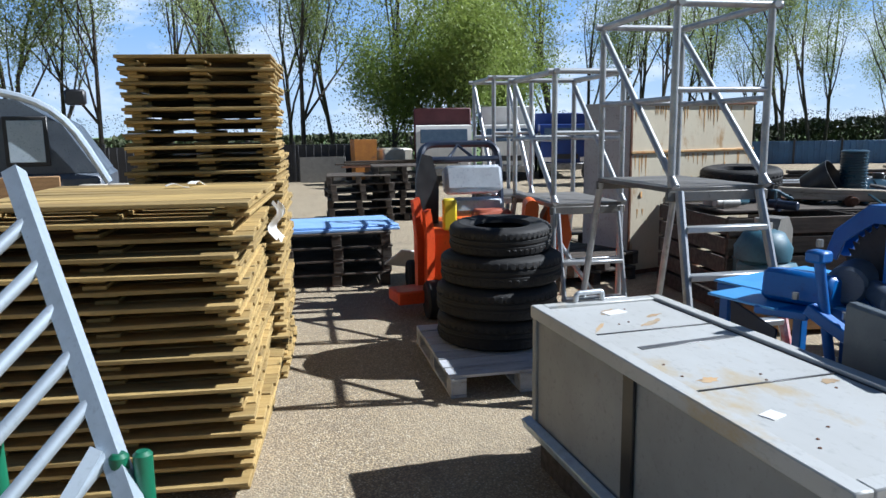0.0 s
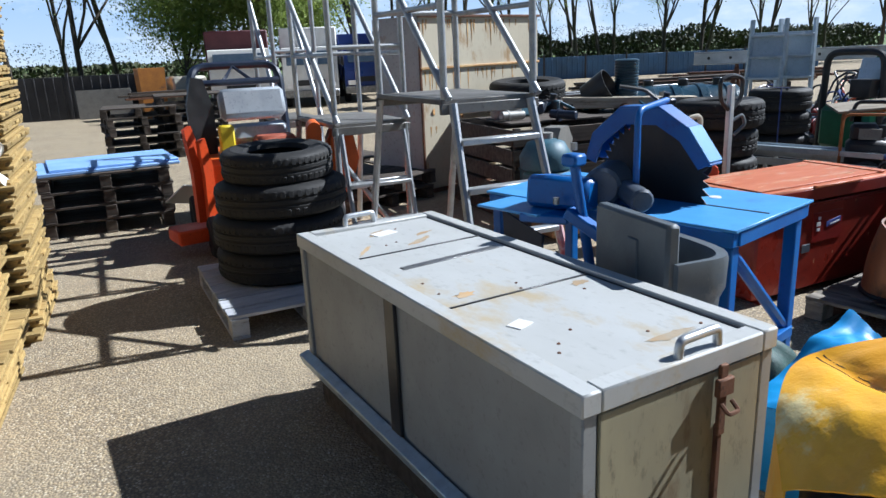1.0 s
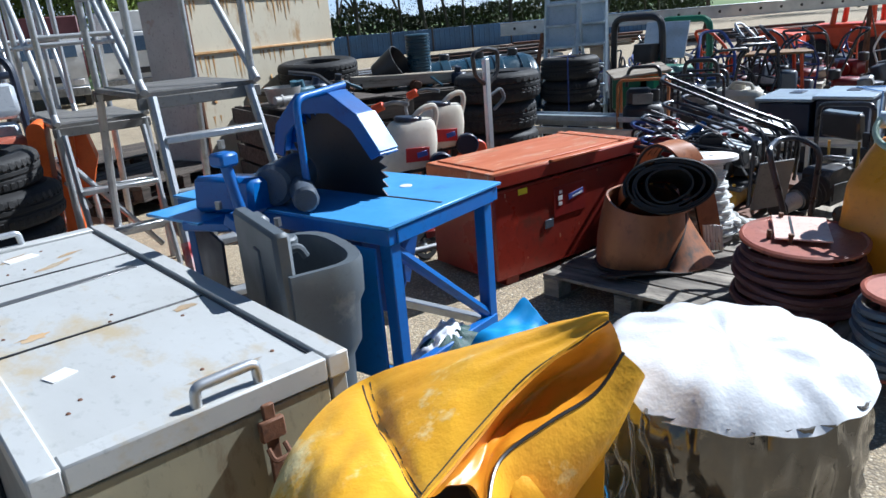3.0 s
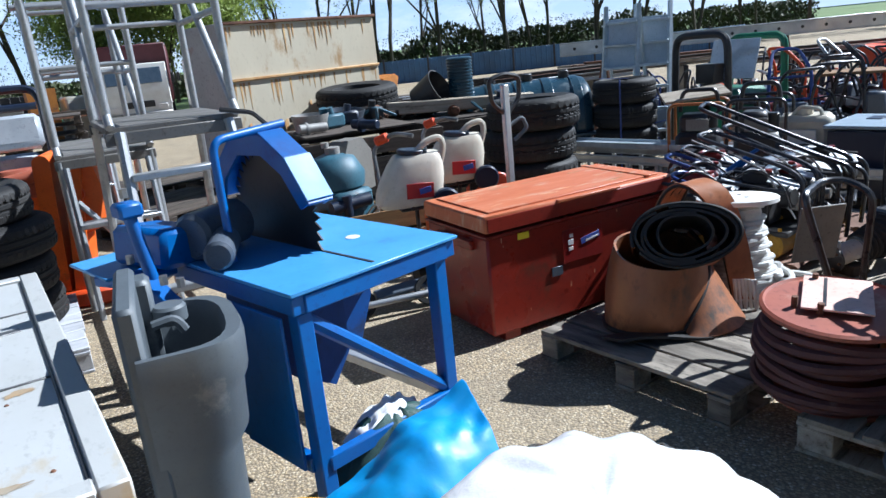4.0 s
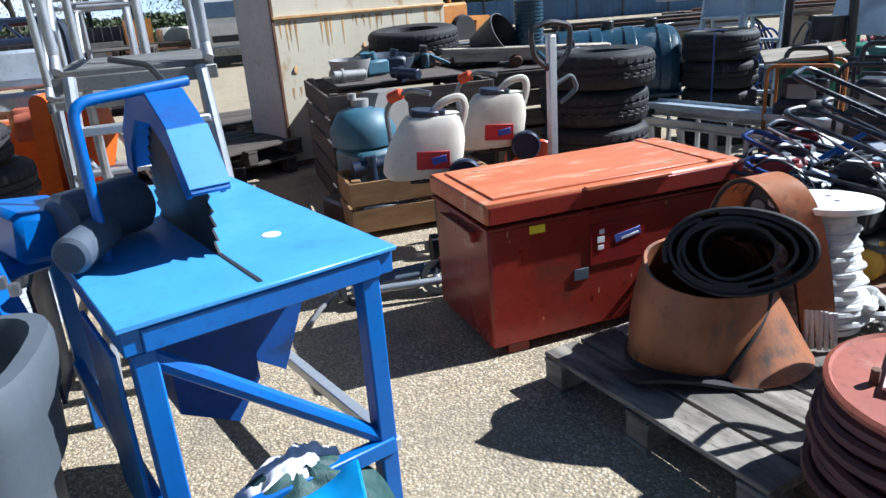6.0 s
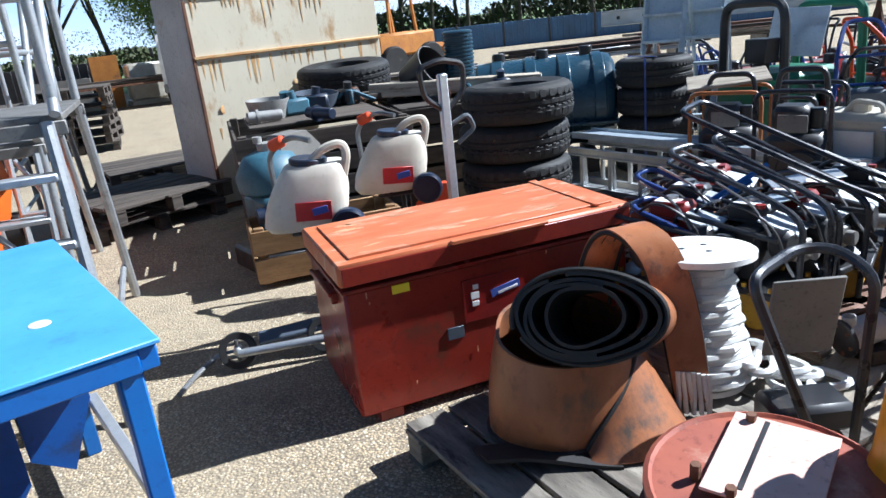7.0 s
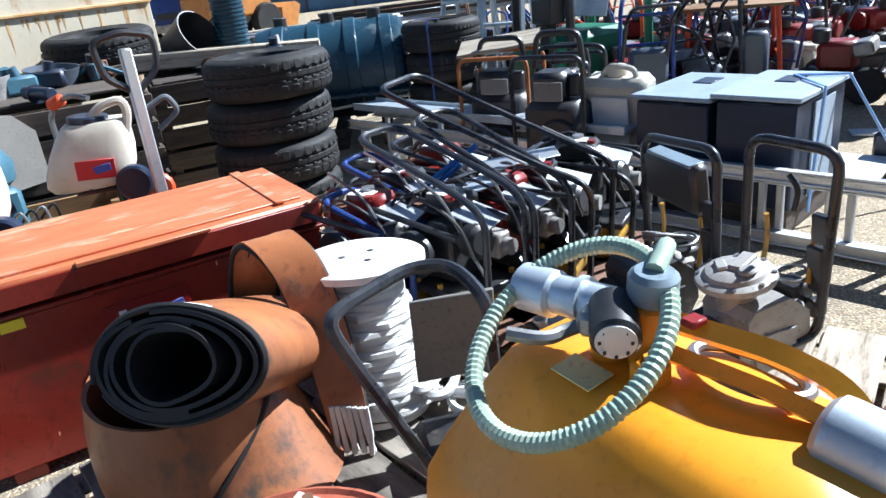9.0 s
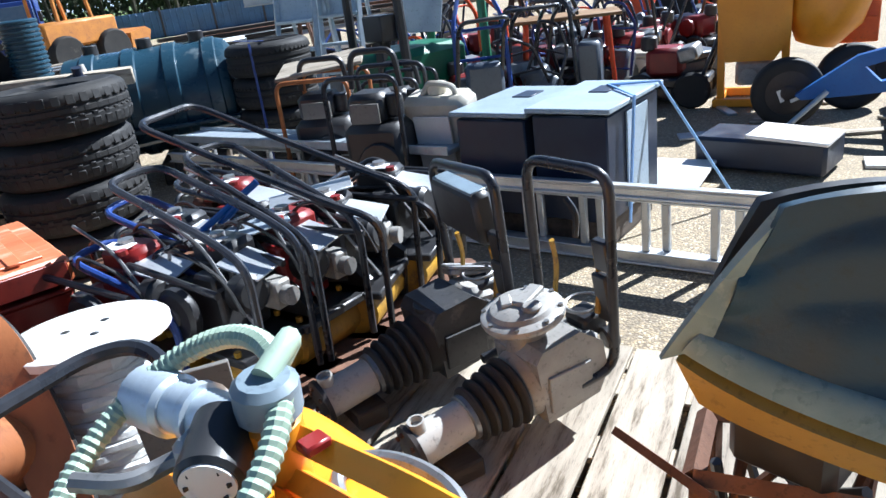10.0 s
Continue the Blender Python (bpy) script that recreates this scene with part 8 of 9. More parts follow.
def net_bundle():
    def fn(u, v):
        a = 2 * math.pi * u
        r = 0.22 * math.cos(v * 1.45) + 0.015 * math.sin(7 * a)
        return (r * 1.2 * math.cos(a), r * 0.8 * math.sin(a), 0.31 * math.sin(v * 1.45) + 0.03 * noise.noise(Vector((math.cos(a) * 3, math.sin(a) * 3, v * 3))))
    solo("netting", Shape().sheet(fn, 36, 12, 0.004), "net", "bundle of dark green netting", "netting", pose(3.36, 2.02, 0.003), smooth=60)
    solo("film_scrap", Shape().sheet(lambda u, v: (0.3 * (u - 0.5), 0.2 * (v - 0.5), 0.05 - 0.3 * (u - 0.55) ** 2 - 0.4 * (v - 0.5) ** 2 + 0.035 * noise.noise(Vector((u * 7, v * 7, 0)))), 20, 14, 0.002), "film", "crumpled clear film on the netting", "film", pose(3.34, 2.04, 0.29, 8, 0, 20), smooth=60)


net_bundle()


# ---------------------------------------------------------------- by the pallet stacks: leaning frame, green tubes, vehicle
def leaning_frame():
    root = thing("galvanised_frame", "galvanised ladder-like frame leaning at the pallets", "steel frame")
    a, b = Vector((-0.085, 2.0, 1.50)), Vector((0.245, 1.50, 0.82))
    d = (b - a)
    a2, b2 = a - d * 0.05, b + d * 1.15
    off = Vector((-0.42, -0.42, -0.46))

    def flat(p, q, w):
        return Shape().tube([p, q], w, 4)
    part("stile", flat(a2, b2, 0.03), "galv_blue", root)
    part("stile", flat(a2 + off, b2 + off, 0.03), "galv_blue", root)
    for k in range(9):
        p = a + d * (0.12 + 0.145 * k)
        part("rung", Shape().cyl(p, p + off, 0.017, seg=10), "galv_blue", root)
    part("cross_bar", flat(a + d * 0.83 + Vector((-0.02, -0.03, 0)), a + d * 0.9 + off * 0.55, 0.02), "galv_blue", root)
    for k, x in enumerate((0.215, 0.265)):
        solo("green_tube", Shape().cyl((x, 1.53, 0.0), (x + 0.0, 1.55, 0.925), 0.022, b=0.008), "green", "upright dark green steel tube with rounded end", "steel tube", group="green tubes")
    solo("green_tube", Shape().cyl((-0.1, 1.75, 0.0), (-0.12, 1.75, 1.05), 0.022, b=0.008), "green", "upright dark green steel tube with rounded end", "steel tube", group="green tubes")


leaning_frame()


def parked_van():
    root = thing("parked_truck", "old dark slate vehicle with windows and a silver roof hoop", "truck", pose(-2.75, 8.6, 0, 0, 0, 8))
    part("body", Shape().box((0, 0, 0.85), (2.6, 1.7, 0.8), b=0.06), "slate", root)
    part("cab", Shape().prism([(-1.3, 1.25), (1.25, 1.25), (0.95, 1.75), (0.55, 2.0), (-1.3, 2.1)], 1.6), "slate", root)
    for x, w in ((-0.75, 0.6), (0.0, 0.55), (0.62, 0.4)):
        fr = part("window", Shape().box((x, -0.81, 1.58), (w, 0.03, 0.5), b=0.02), "black", root)
        part("pane", Shape().box((x, -0.835, 1.58), (w - 0.08, 0.02, 0.42), b=0.01), "pane_pale", fr)
    part("roof_hoop", Shape().tube([(-1.2, -0.9, 2.18), (0.5, -0.9, 2.08), (1.0, -0.9, 1.85), (1.35, -0.88, 1.15)], 0.04, 8, 0.4), "galv_blue", root, "silver hoop along the roof")
    part("mirror", Shape().box((1.1, -0.8, 2.02), (0.2, 0.1, 0.16), b=0.03), "black", root)
    part("side_boards", Shape().box((-0.1, -0.9, 1.08), (2.0, 0.04, 0.3), b=0.008), "wood_brown", root, "brown side boards")
    for x in (-0.9, 0.8):
        part("wheel", Shape().lathe([(0.15, -0.1), (0.36, -0.11), (0.4, -0.07), (0.4, 0.07), (0.36, 0.11), (0.15, 0.1)], 24, pose(x, -0.75, 0.4, 90, 0, 0)), "rubber", root)


# Pale blue base colour paints the reflected sky.
M["pane_pale"] = material("sky_tinted_pane", (0.45, 0.52, 0.58), (0.38, 0.45, 0.52), 0.12, spec=0.8, bump=0.0)
parked_van()
blk = thing("block_stack", "small stack of pale bricks on a pallet", "bricks", pose(-0.98, 6.6, 0))
part("base", Shape().box((0, 0, 0.5), (0.5, 0.4, 1.0), b=0.01), "wood_dark", blk)
for j in range(3):
    for i in range(2):
        part("brick", Shape().box((-0.12 + 0.23 * i, 0, 1.035 + 0.072 * j), (0.215, 0.103, 0.065), b=0.005), "brick_pale", blk)
solo("red_crate", Shape().box((0, 0, 0.53), (0.5, 0.4, 1.06), b=0.02).box((0, 0, 1.09), (0.55, 0.45, 0.05), b=0.01), "reel_red", "red painted box behind the pallets", "box", pose(-0.55, 6.7, 0))


# ---------------------------------------------------------------- lorries and plant far back in the yard
M["orange_dull"] = material("dull_orange_paint", (0.50, 0.20, 0.03), (0.4, 0.15, 0.03), 0.6, stain=(0.15, 0.08, 0.05), stain_amt=0.15)


def lorry(x, y, yaw, cab, box, label, h=3.3, L=6.0):
    root = thing("lorry", label, "lorry", pose(x, y, 0, 0, 0, yaw), "parked lorries")
    part("cab", Shape().prism([(-1.0, 0.5), (0.75, 0.5), (0.85, 1.4), (0.55, 2.35), (-1.0, 2.4)], 2.2, pose(0, 0, 0)), cab, root)
    part("windscreen", Shape().box((0.71, 0, 1.95), (0.04, 1.86, 0.56), rot=(0, -17.5, 0), b=0.02), "pane_dark", root)
    for s in (-1, 1):
        part("side_window", Shape().box((-0.1, s * 1.105, 1.8), (0.9, 0.03, 0.6), b=0.02), "pane_dark", root)
        part("headlight", Shape().box((0.83, s * 0.8, 0.85), (0.06, 0.35, 0.2), b=0.02), "label_white", root)
        part("mirror", Shape().box((0.7, s * 1.3, 1.8), (0.08, 0.12, 0.35), b=0.02), "black", root)
    part("grille", Shape().box((0.83, 0, 0.98), (0.05, 1.1, 0.22), b=0.02), "black", root)
    part("bumper", Shape().box((0.85, 0, 0.55), (0.15, 2.2, 0.3), b=0.03), "steel", root)
    part("body", Shape().box((-1.2 - L / 2, 0, (0.9 + h) / 2), (L, 2.4, h - 0.9), b=0.04), box, root)
    part("chassis", Shape().box((-1 - L / 2, 0, 0.75), (L + 1, 1.0, 0.25), b=0.02), "black", root)
    for wx in (0.0, -L + 0.5):
        for s in (-1, 1):
            part("wheel", Shape().lathe([(0.2, -0.12), (0.46, -0.13), (0.5, -0.09), (0.5, 0.09), (0.46, 0.13), (0.2, 0.12)], 24, pose(wx, s * 0.98, 0.5, 90, 0, 0)), "rubber", root)
    return root


M["pane_dark"] = material("dark_window", (0.06, 0.09, 0.13), (0.08, 0.11, 0.15), 0.1, spec=1.0, bump=0.0)
for args in ((5.1, 21.5, -100, "white", "lorry_red", "white cabbed lorry with a dark red curtain body", 3.1, 7), (7.5, 22.6, -106, "white", "white", "white box lorry parked in the yard", 3.2, 5.5), (9.6, 23.0, -105, "lorry_blue", "lorry_blue", "deep blue lorry parked beside others", 2.9, 5)):
    lorry(*args).scale = (0.76, 0.76, 0.76)


def wheel_loader(x, y, yaw, mat, label, s=1.0):
    root = thing("plant_machine", label, "plant machine", pose(x, y, 0, 0, 0, yaw))
    part("body", Shape().box((0, 0, 0.9 * s), (2.0 * s, 1.2 * s, 0.6 * s), b=0.06), mat, root)
    part("cab", Shape().tube([(-0.5 * s, -0.5 * s, 1.2 * s), (-0.5 * s, -0.5 * s, 2.1 * s), (0.3 * s, -0.5 * s, 2.1 * s), (0.4 * s, -0.5 * s, 1.2 * s)], 0.05, 6).tube([(-0.5 * s, 0.5 * s, 1.2 * s), (-0.5 * s, 0.5 * s, 2.1 * s), (0.3 * s, 0.5 * s, 2.1 * s), (0.4 * s, 0.5 * s, 1.2 * s)], 0.05, 6).box((-0.1 * s, 0, 2.13 * s), (1.0 * s, 1.2 * s, 0.08)), mat, root)
    part("bucket", Shape().prism([(0, 0), (0.5, 0.0), (0.7, 0.5), (0.55, 0.6), (0.05, 0.5)], 1.3 * s, pose(1.2 * s, 0, 0.2)), mat, root)
    for wx in (-0.6 * s, 0.7 * s):
        for sy in (-1, 1):
            part("wheel", Shape().lathe([(0.15, -0.14), (0.4 * s, -0.15), (0.44 * s, -0.1), (0.44 * s, 0.1), (0.4 * s, 0.15), (0.15, 0.14)], 20, pose(wx, sy * 0.62 * s, 0.44 * s, 90, 0, 0)), "rubber", root)


wheel_loader(10.3, 19.8, 20, "orange_dull", "dull yellow wheeled loader parked in the yard", 1.0)
solo("orange_skip", Shape().prism([(-0.32, 0), (0.32, 0), (0.36, 1.4), (-0.36, 1.4)], 0.8), "orange_dull", "dull orange steel skip by the fence", "skip", pose(2.75, 22.7, 0, 0, 0, 5))
M_TOTES = [solo("liquid_tote", Shape().box((0, 0, 0.62), (1.0, 1.0, 1.0), b=0.06).box((0, 0, 0.06), (1.1, 1.1, 0.12)), "white_plastic", "white caged liquid tote by the fence", "liquid tote", pose(3.75, 22.9 + 0.2 * k, 0.0 if k == 0 else 1.16, 0, 0, 8), "liquid totes") for k in range(1)]


# ---------------------------------------------------------------- clutter beyond the tyres
def leaning_steps(x, y, yaw, label):
    root = thing("step_frame", label, "steps", pose(x, y, 0, 0, 0, yaw), "leaning aluminium steps")
    for sx in (-0.2, 0.2):
        part("stile", Shape().tube([(sx, 0, 0.0), (sx, 0.4, 1.75)], 0.03, 4), "galv_blue", root)
        part("back_leg", Shape().tube([(sx * 1.1, 0.75, 0.0), (sx, 0.4, 1.72)], 0.022, 4), "galv_blue", root)
    for k in range(6):
        z = 0.25 + 0.26 * k
        part("step", Shape().box((0, 0.4 * z / 1.75, z), (0.38, 0.09, 0.03), b=0.004), "galv_blue", root)
    part("panel", Shape().box((0, 0.31, 1.3), (0.36, 0.012, 0.6), rot=(-13, 0, 0), b=0.004), "pane_pale", root, "pale infill panel")


leaning_steps(8.55, 6.45, -60, "aluminium steps with pale panels leaning together")
leaning_steps(8.98, 6.3, -52, "aluminium steps with pale panels leaning together")


def roll_cab(x, y, yaw):
    root = thing("tractor_cab", "black tractor roll frame with a pale windscreen", "tractor cab", pose(x, y, 0, 0, 0, yaw))
    part("hoop", Shape().tube([(-0.37, 0, 0.2), (-0.34, 0, 1.26), (-0.26, 0, 1.34), (0.26, 0, 1.34), (0.34, 0, 1.26), (0.37, 0, 0.2)], 0.04, 8, 0.12), "black", root)
    part("hoop", Shape().tube([(-0.37, 0.9, 0.2), (-0.34, 0.9, 1.26), (0.34, 0.9, 1.26), (0.37, 0.9, 0.2)], 0.04, 8, 0.12), "green", root, "green rear hoop")
    part("windscreen", Shape().box((0.05, 0.45, 1.05), (0.6, 0.015, 0.42), rot=(-14, 0, 0), b=0.005), "pane_pale", root, "pale flat windscreen")
    part("bonnet", Shape().box((0, 0.3, 0.5), (0.6, 0.9, 0.5), b=0.06), "green", root)
    part("battery", Shape().box((0.2, -0.1, 0.95), (0.24, 0.16, 0.2), b=0.01), "black", root)
    part("bracket", Shape().box((0.2, -0.1, 0.5), (0.1, 0.1, 0.75), b=0.01), "black", root)


roll_cab(8.75, 5.35, -90)


def plank_beam(p, q, h, label):
    p, q = Vector(p), Vector(q)
    d = q - p
    root = thing("scaffold_beam", label, "scaffold beam", Matrix.Translation(p) @ pose(0, 0, 0, 0, 0, math.degrees(math.atan2(d.y, d.x))))
    L = d.length
    part("web", Shape().box((L / 2, 0, 0), (L, 0.03, h), b=0.006), "galv", root)
    part("flange", Shape().box((L / 2, 0, h / 2), (L, 0.07, 0.02), b=0.004).box((L / 2, 0, -h / 2), (L, 0.07, 0.02), b=0.004), "galv", root)
    hole = Shape().lathe([(0.022, -0.017), (0.022, 0.017)], 10, pose(0, 0, 0, 90, 0, 0)).mesh("hole_plug", M["black"])
    n = int(L / 0.3)
    for k in range(n):
        part("hole", hole, None, root).matrix_basis = pose(0.2 + k * 0.3, 0, 0)
    for x in (0.6, L * 0.5, L - 0.6):
        part("trestle", Shape().tube([(x - 0.2, -0.25, -p.z), (x, 0, -h / 2), (x + 0.2, 0.25, -p.z)], 0.025, 6).tube([(x + 0.2, -0.25, -p.z), (x, 0, -h / 2), (x - 0.2, 0.25, -p.z)], 0.025, 6), "rust", root, "rusty trestle")


plank_beam((9.0, 8.0, 1.27), (13.9, 4.5, 1.27), 0.16, "long perforated aluminium beam on trestles")


def barrow(x, y, yaw, mat, label, m0=None):
    root = thing("sack_barrow", label, "barrow", pose(x, y, 0, 0, 0, yaw), "tangled barrows and trolleys")
    part("frame", Shape().tube([(-0.22, 0, 0.15), (-0.2, 0.05, 0.9), (-0.12, 0.25, 1.12), (0.12, 0.25, 1.12), (0.2, 0.05, 0.9), (0.22, 0, 0.15)], 0.018, 6, 0.08), mat, root)
    for z in (0.35, 0.62, 0.85):
        part("bar", Shape().cyl((-0.2, 0.03, z), (0.2, 0.03, z), 0.013, seg=6), mat, root)
    part("toe_plate", Shape().box((0, -0.1, 0.06), (0.4, 0.22, 0.012), b=0.003), mat, root)
    for s in (-0.27, 0.27):
        part("wheel", Shape().lathe([(0.05, -0.03), (0.12, -0.035), (0.13, 0), (0.12, 0.035), (0.05, 0.03)], 16, pose(s, 0.08, 0.13, 0, 90, 0)), "rubber", root)
    part("load", Shape().box((0, -0.08, 0.35), (0.3, 0.2, 0.5), b=0.03), "slate" if mat != "orange_red" else "bin", root)
    return root


r = random.Random(14)
kinds = [barrow(9.2, 4.6, -40, "barrow_blue", "blue tubular barrow among other trolleys"), barrow(10.2, 4.4, 30, "black_tube", "black tubular trolley among other gear"), barrow(9.8, 5.0, 80, "orange_red", "orange tubular trestle cart among other gear")]
kinds.append(barrow(11.0, 5.2, 10, "galv", "silver tubular trolley among other gear"))
for i in range(34):
    x, y = r.uniform(9.0, 14.5), r.uniform(3.6, 8.0)
    if y < 4.2 and x > 10.4:
        y += 1.2
    k = copy_thing(kinds[(0, 1, 0, 1, 3, 1, 2, 0)[i % 8]], pose(x, y, 0.02, r.uniform(-35, 50), r.uniform(-15, 15), r.uniform(0, 360)))
    k.scale = (0.8, 0.8, 0.72)
for i in range(8):
    copy_thing(pD, pose(r.uniform(9.5, 13.5), r.uniform(8.3, 10.5), 0.144 * (i % 3), 0, 0, r.uniform(-20, 20)))


def timber_rack(x, y, yaw, label, n=14, L=2.6, mats=("wood_grey", "rust", "wood_dark", "galv")):
    root = thing("timber_rack", label, "timber rack", pose(x, y, 0, 0, 0, yaw), "racks of long stock")
    rr = random.Random(int(x * 10))
    for s in (-0.8, 0.8):
        part("bearer", Shape().box((s, 0, 0.3), (0.1, 1.1, 0.6), b=0.01), "black", root)
    for k in range(n):
        z = 0.63 + 0.07 * (k // 5)
        part("plank", Shape().box((rr.uniform(-0.2, 0.2), -0.45 + 0.22 * (k % 5), z), (L * rr.uniform(0.7, 1.1), rr.uniform(0.06, 0.19), 0.05), rot=(0, 0, rr.uniform(-3, 3)), b=0.005), rr.choice(mats), root)


timber_rack(8.3, 9.6, -8, "rack of weathered planks and steel sections")
timber_rack(11.0, 11.0, -12, "rack of long rusty steel and planks", 16, 3.4)
timber_rack(7.0, 10.6, 4, "rack of planks and pipes behind the tank", 12, 2.4)
timber_rack(14.0, 11.5, -30, "rack of long timber stock", 16, 3.4)
timber_rack(15.5, 8.0, -40, "rack of mixed steel and timber lengths", 16, 3.0)
timber_rack(3.6, 21.6, 4, "rack of dark timber near the skip", 12, 3.0, ("wood_dark", "rust"))
wheel_loader(15.6, 6.0, 100, "orange_red", "small orange-red dumper behind the barrows", 0.7)
for i, (x, y, z) in enumerate(((3.6, 9.0, 0), (3.7, 9.0, 0.144), (3.5, 7.3, 0), (3.55, 7.3, 0.144))):
    copy_thing(pD, pose(x, y, z, 0, 0, 10 * i))

# planks and scrap by the tank and on the crates
r = random.Random(33)
for k in range(9):
    solo("plank", Shape().box((0, 0, 0), (r.uniform(0.7, 1.5), r.uniform(0.08, 0.16), 0.04), b=0.005), r.choice(("wood_dark", "wood_grey", "wood_dark")), "weathered plank lying near the tank", "plank",
         pose(r.uniform(3.35, 4.0), r.uniform(8.0, 9.8), 0.022 + 0.042 * (k % 3), 0, 0, r.uniform(-35, 35)), "loose planks")
for k in range(22):
    x, y, z = (r.uniform(4.45, 5.4), r.uniform(5.5, 6.5), 0.885) if k % 2 else (r.uniform(5.9, 6.7), r.uniform(6.0, 6.7), 0.83)
    sh = Shape()
    if k % 3 == 0:
        sh.cyl((-0.12, 0, 0.04), (0.14, 0.02, 0.05), 0.04, b=0.006).cyl((0.05, 0, 0.04), (0.07, 0.0, 0.04), 0.06)
    elif k % 3 == 1:
        sh.box((0, 0, 0.06), (0.22, 0.14, 0.12), rot=(r.uniform(-4, 4), 0, 0), b=0.02).cyl((0.0, 0, 0.1), (0.02, 0.0, 0.18), 0.035)
    else:
        sh.tube([(-0.2, 0, 0.015), (0.0, 0.05, 0.12), (0.2, -0.02, 0.015)], 0.015, 6, 0.06).box((0, 0.05, 0.06), (0.06, 0.06, 0.12), b=0.008)
    solo("scrap_part", sh, r.choice(("black", "rust", "steel", "navy", "teal", "cast")), "oily metal machine part lying on a crate", "scrap metal", pose(x, y, z, 0, 0, r.uniform(0, 360)), "scrap on the crates")
copy_thing(pD, pose(10.6, 1.5, 0, 0, 0, 20))

# loose stones on the tarmac
st = Shape()
r = random.Random(21)
for _ in range(2600):
    x, y = r.uniform(-0.6, 7.4), r.uniform(0.4, 7.5)
    s = 0.003 + 0.004 * r.random() ** 2
    a = r.uniform(0, 6.28)
    k = len(st.v)
    st.v += [(x + s * math.cos(a + t * 1.571) * (1 if t % 2 else 0.7), y + s * math.sin(a + t * 1.571), 0.0) for t in range(4)] + [(x, y, s * 0.8)]
    st.f += [(k, k + 1, k + 4), (k + 1, k + 2, k + 4), (k + 2, k + 3, k + 4), (k + 3, k, k + 4)]
solo("loose_stones", st, "brick_pale", "scattered loose pale stone chips", "gravel", kind="stuff", smooth=0)


# ---------------------------------------------------------------- tables, machines and boxes beyond the ladders
def trestle_table(x, y, yaw, L, W, h, leg, label):
    root = thing("trestle_table", label, "table", pose(x, y, 0, 0, 0, yaw), "site tables")
    part("tabletop", Shape().box((0, 0, h - 0.015), (L, W, 0.03), b=0.005), "wood_brown", root, "brown board top")
    for sx in (-1, 1):
        for sy in (-1, 1):
            part("leg", Shape().cyl((sx * (L / 2 - 0.12), sy * (W / 2 - 0.06), h - 0.03), (sx * (L / 2 - 0.06), sy * (W / 2 - 0.02), 0.0), 0.022, seg=8), leg, root)
        part("brace", Shape().cyl((sx * (L / 2 - 0.09), -W / 2 + 0.04, h * 0.45), (sx * (L / 2 - 0.09), W / 2 - 0.04, h * 0.45), 0.016, seg=8), leg, root)


def floor_machine(x, y, yaw, mat, label):
    """A low engine on a plate with a tall bent handle and a wheel each side."""
    root = thing("floor_machine", label, "machine", pose(x, y, 0, 0, 0, yaw), "small machines in the yard")
    part("deck", Shape().box((0, 0, 0.2), (0.62, 0.42, 0.08), b=0.02), "black", root)
    part("engine", Shape().box((0.05, 0, 0.36), (0.3, 0.28, 0.24), b=0.04).cyl((0.05, -0.16, 0.36), (0.05, -0.2, 0.36), 0.1, b=0.01), mat, root, "small engine block")
    part("air_filter", Shape().cyl((0.18, 0.06, 0.46), (0.18, 0.06, 0.58), 0.07, b=0.015), "black", root)
    part("cover", Shape().box((-0.14, 0, 0.42), (0.16, 0.3, 0.12), rot=(0, 14, 0), b=0.02), "steel", root, "bare metal cover")
    part("handle", Shape().tube([(-0.26, -0.18, 0.22), (-0.5, -0.18, 0.85), (-0.66, -0.18, 0.95), (-0.66, 0.18, 0.95), (-0.5, 0.18, 0.85), (-0.26, 0.18, 0.22)], 0.016, 8, 0.06), "black_tube", root, "bent tubular handle")
    for sx in (-0.2, 0.22):
        for sy in (-0.25, 0.25):
            part("wheel", Shape().lathe([(0.04, -0.03), (0.13, -0.035), (0.15, 0), (0.13, 0.035), (0.04, 0.03)], 18, pose(sx, sy, 0.15, 90, 0, 0)), "rubber", root)
    return root


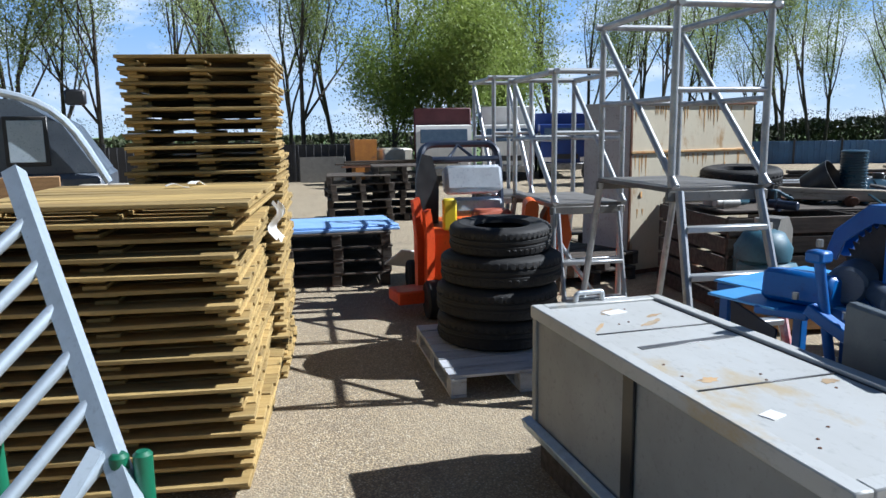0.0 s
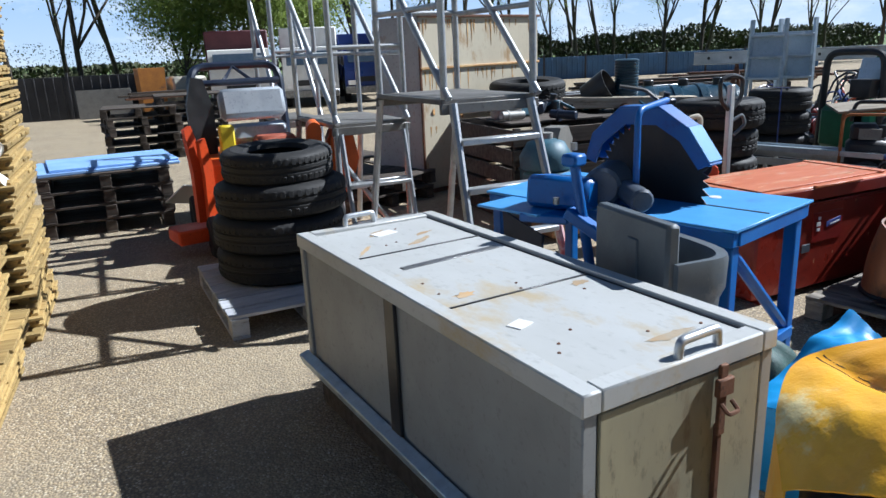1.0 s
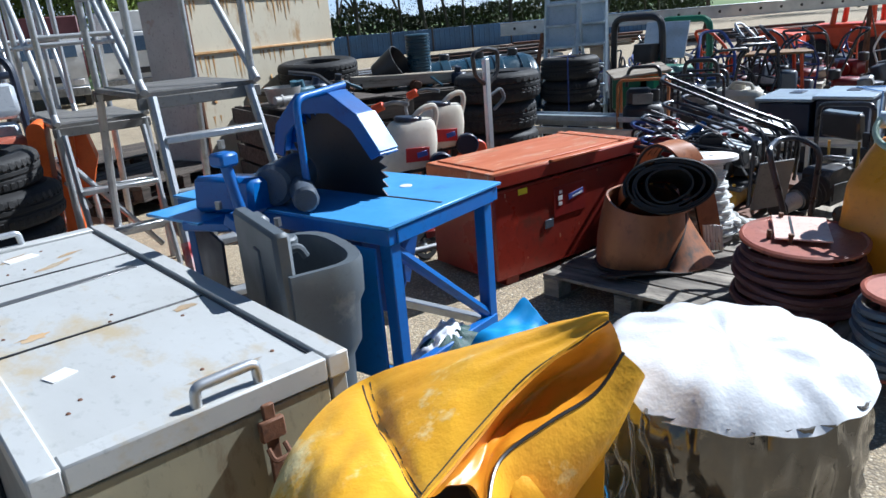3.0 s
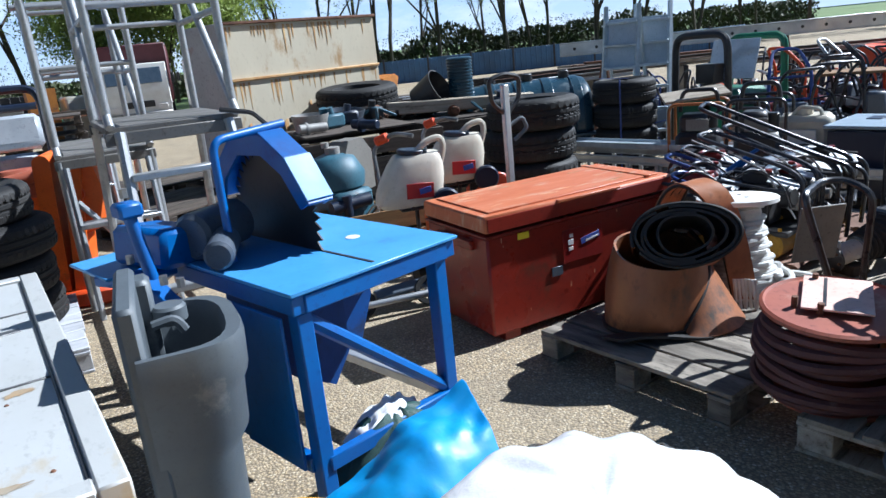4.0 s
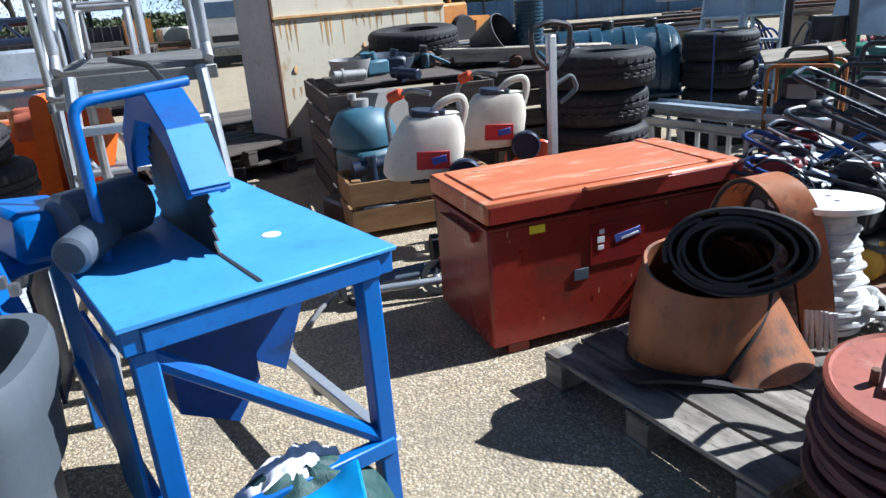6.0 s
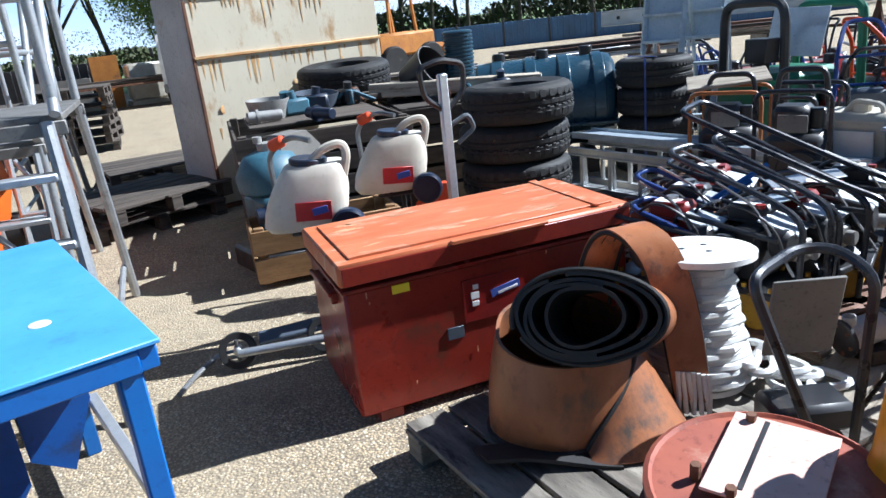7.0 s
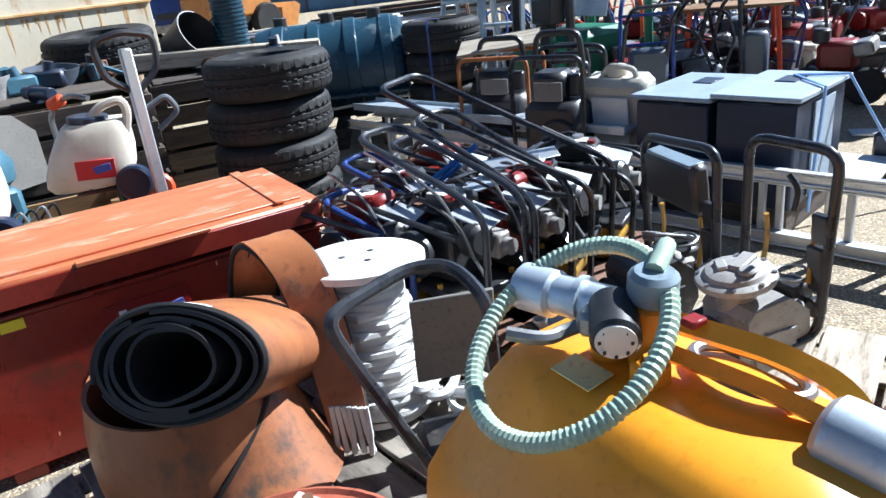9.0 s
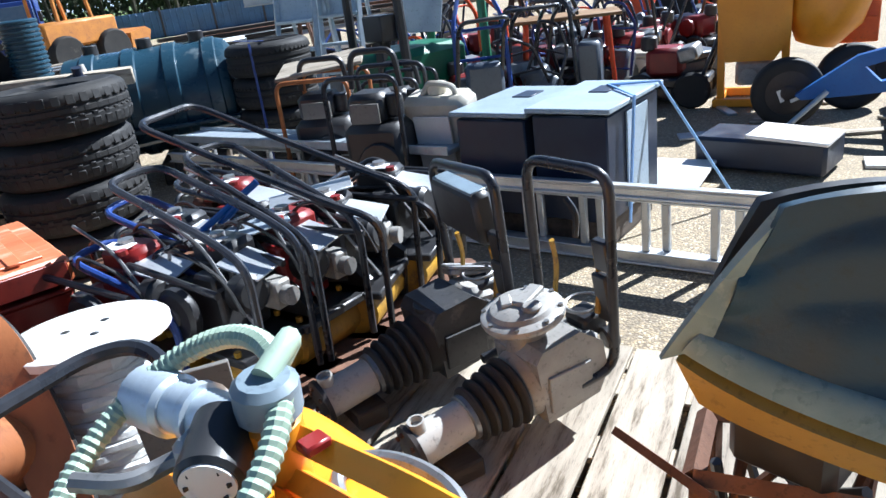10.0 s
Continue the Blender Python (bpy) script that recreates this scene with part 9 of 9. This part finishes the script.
trestle_table(10.39, 4.70, -50, 0.95, 0.5, 0.80, "orange_red", "brown topped table on orange tube legs")
fm = floor_machine(11.38, 4.95, -30, "red", "wheeled floor machine with bent black handle")
for x, y, a in ((11.86, 6.26, 40), (10.64, 3.78, 110), (12.19, 5.00, -80), (11.28, 5.90, 200), (11.79, 4.74, 15), (12.70, 6.05, -120), (10.79, 5.58, 70)):
    copy_thing(fm, pose(x, y, 0, 0, 0, a))
for x, y, w, d, h, a, mt, lb in ((11.34, 4.65, 0.5, 0.4, 0.34, 20, "white_plastic", "pale plastic drum box among machines"), (10.91, 3.83, 0.45, 0.4, 0.4, -30, "slate", "dark toolbox among machines"), (12.00, 5.62, 0.6, 0.35, 0.28, 50, "blue_paint", "blue steel toolbox on the ground"), (13.71, 8.80, 0.4, 0.3, 0.3, 10, "orange_red", "orange machine cover on the ground")):
    bx_ = thing("tool_chest", lb, "chest", pose(x, y, 0, 0, 0, a), "boxes among the machines")
    part("body", Shape().box((0, 0, h * 0.42), (w, d, h * 0.84), b=0.02), mt, bx_)
    part("lid", Shape().box((0, 0, h * 0.92), (w + 0.02, d + 0.02, h * 0.14), b=0.015), mt, bx_)
    part("handle", Shape().tube([(-0.07, -d / 2 - 0.012, h * 0.55), (-0.06, -d / 2 - 0.04, h * 0.6), (0.06, -d / 2 - 0.04, h * 0.6), (0.07, -d / 2 - 0.012, h * 0.55)], 0.008, 6, 0.02), "black", bx_)
r = random.Random(41)
for k in range(16):
    solo("board_offcut", Shape().box((0, 0, 0), (r.uniform(0.15, 0.5), r.uniform(0.06, 0.2), 0.02), b=0.004), r.choice(("wood_grey", "white", "galv", "wood_grey")), "pale offcut lying on the tarmac", "offcut",
         pose(r.uniform(9.4, 11.4), r.uniform(1.0, 3.4), 0.012, 0, 0, r.uniform(0, 180)), "offcuts by the mixer")
r = random.Random(52)
for k in range(16):
    copy_thing(fm, pose(r.uniform(9.2, 12.8), r.uniform(4.6, 7.8), 0, 0, 0, r.uniform(0, 360)))
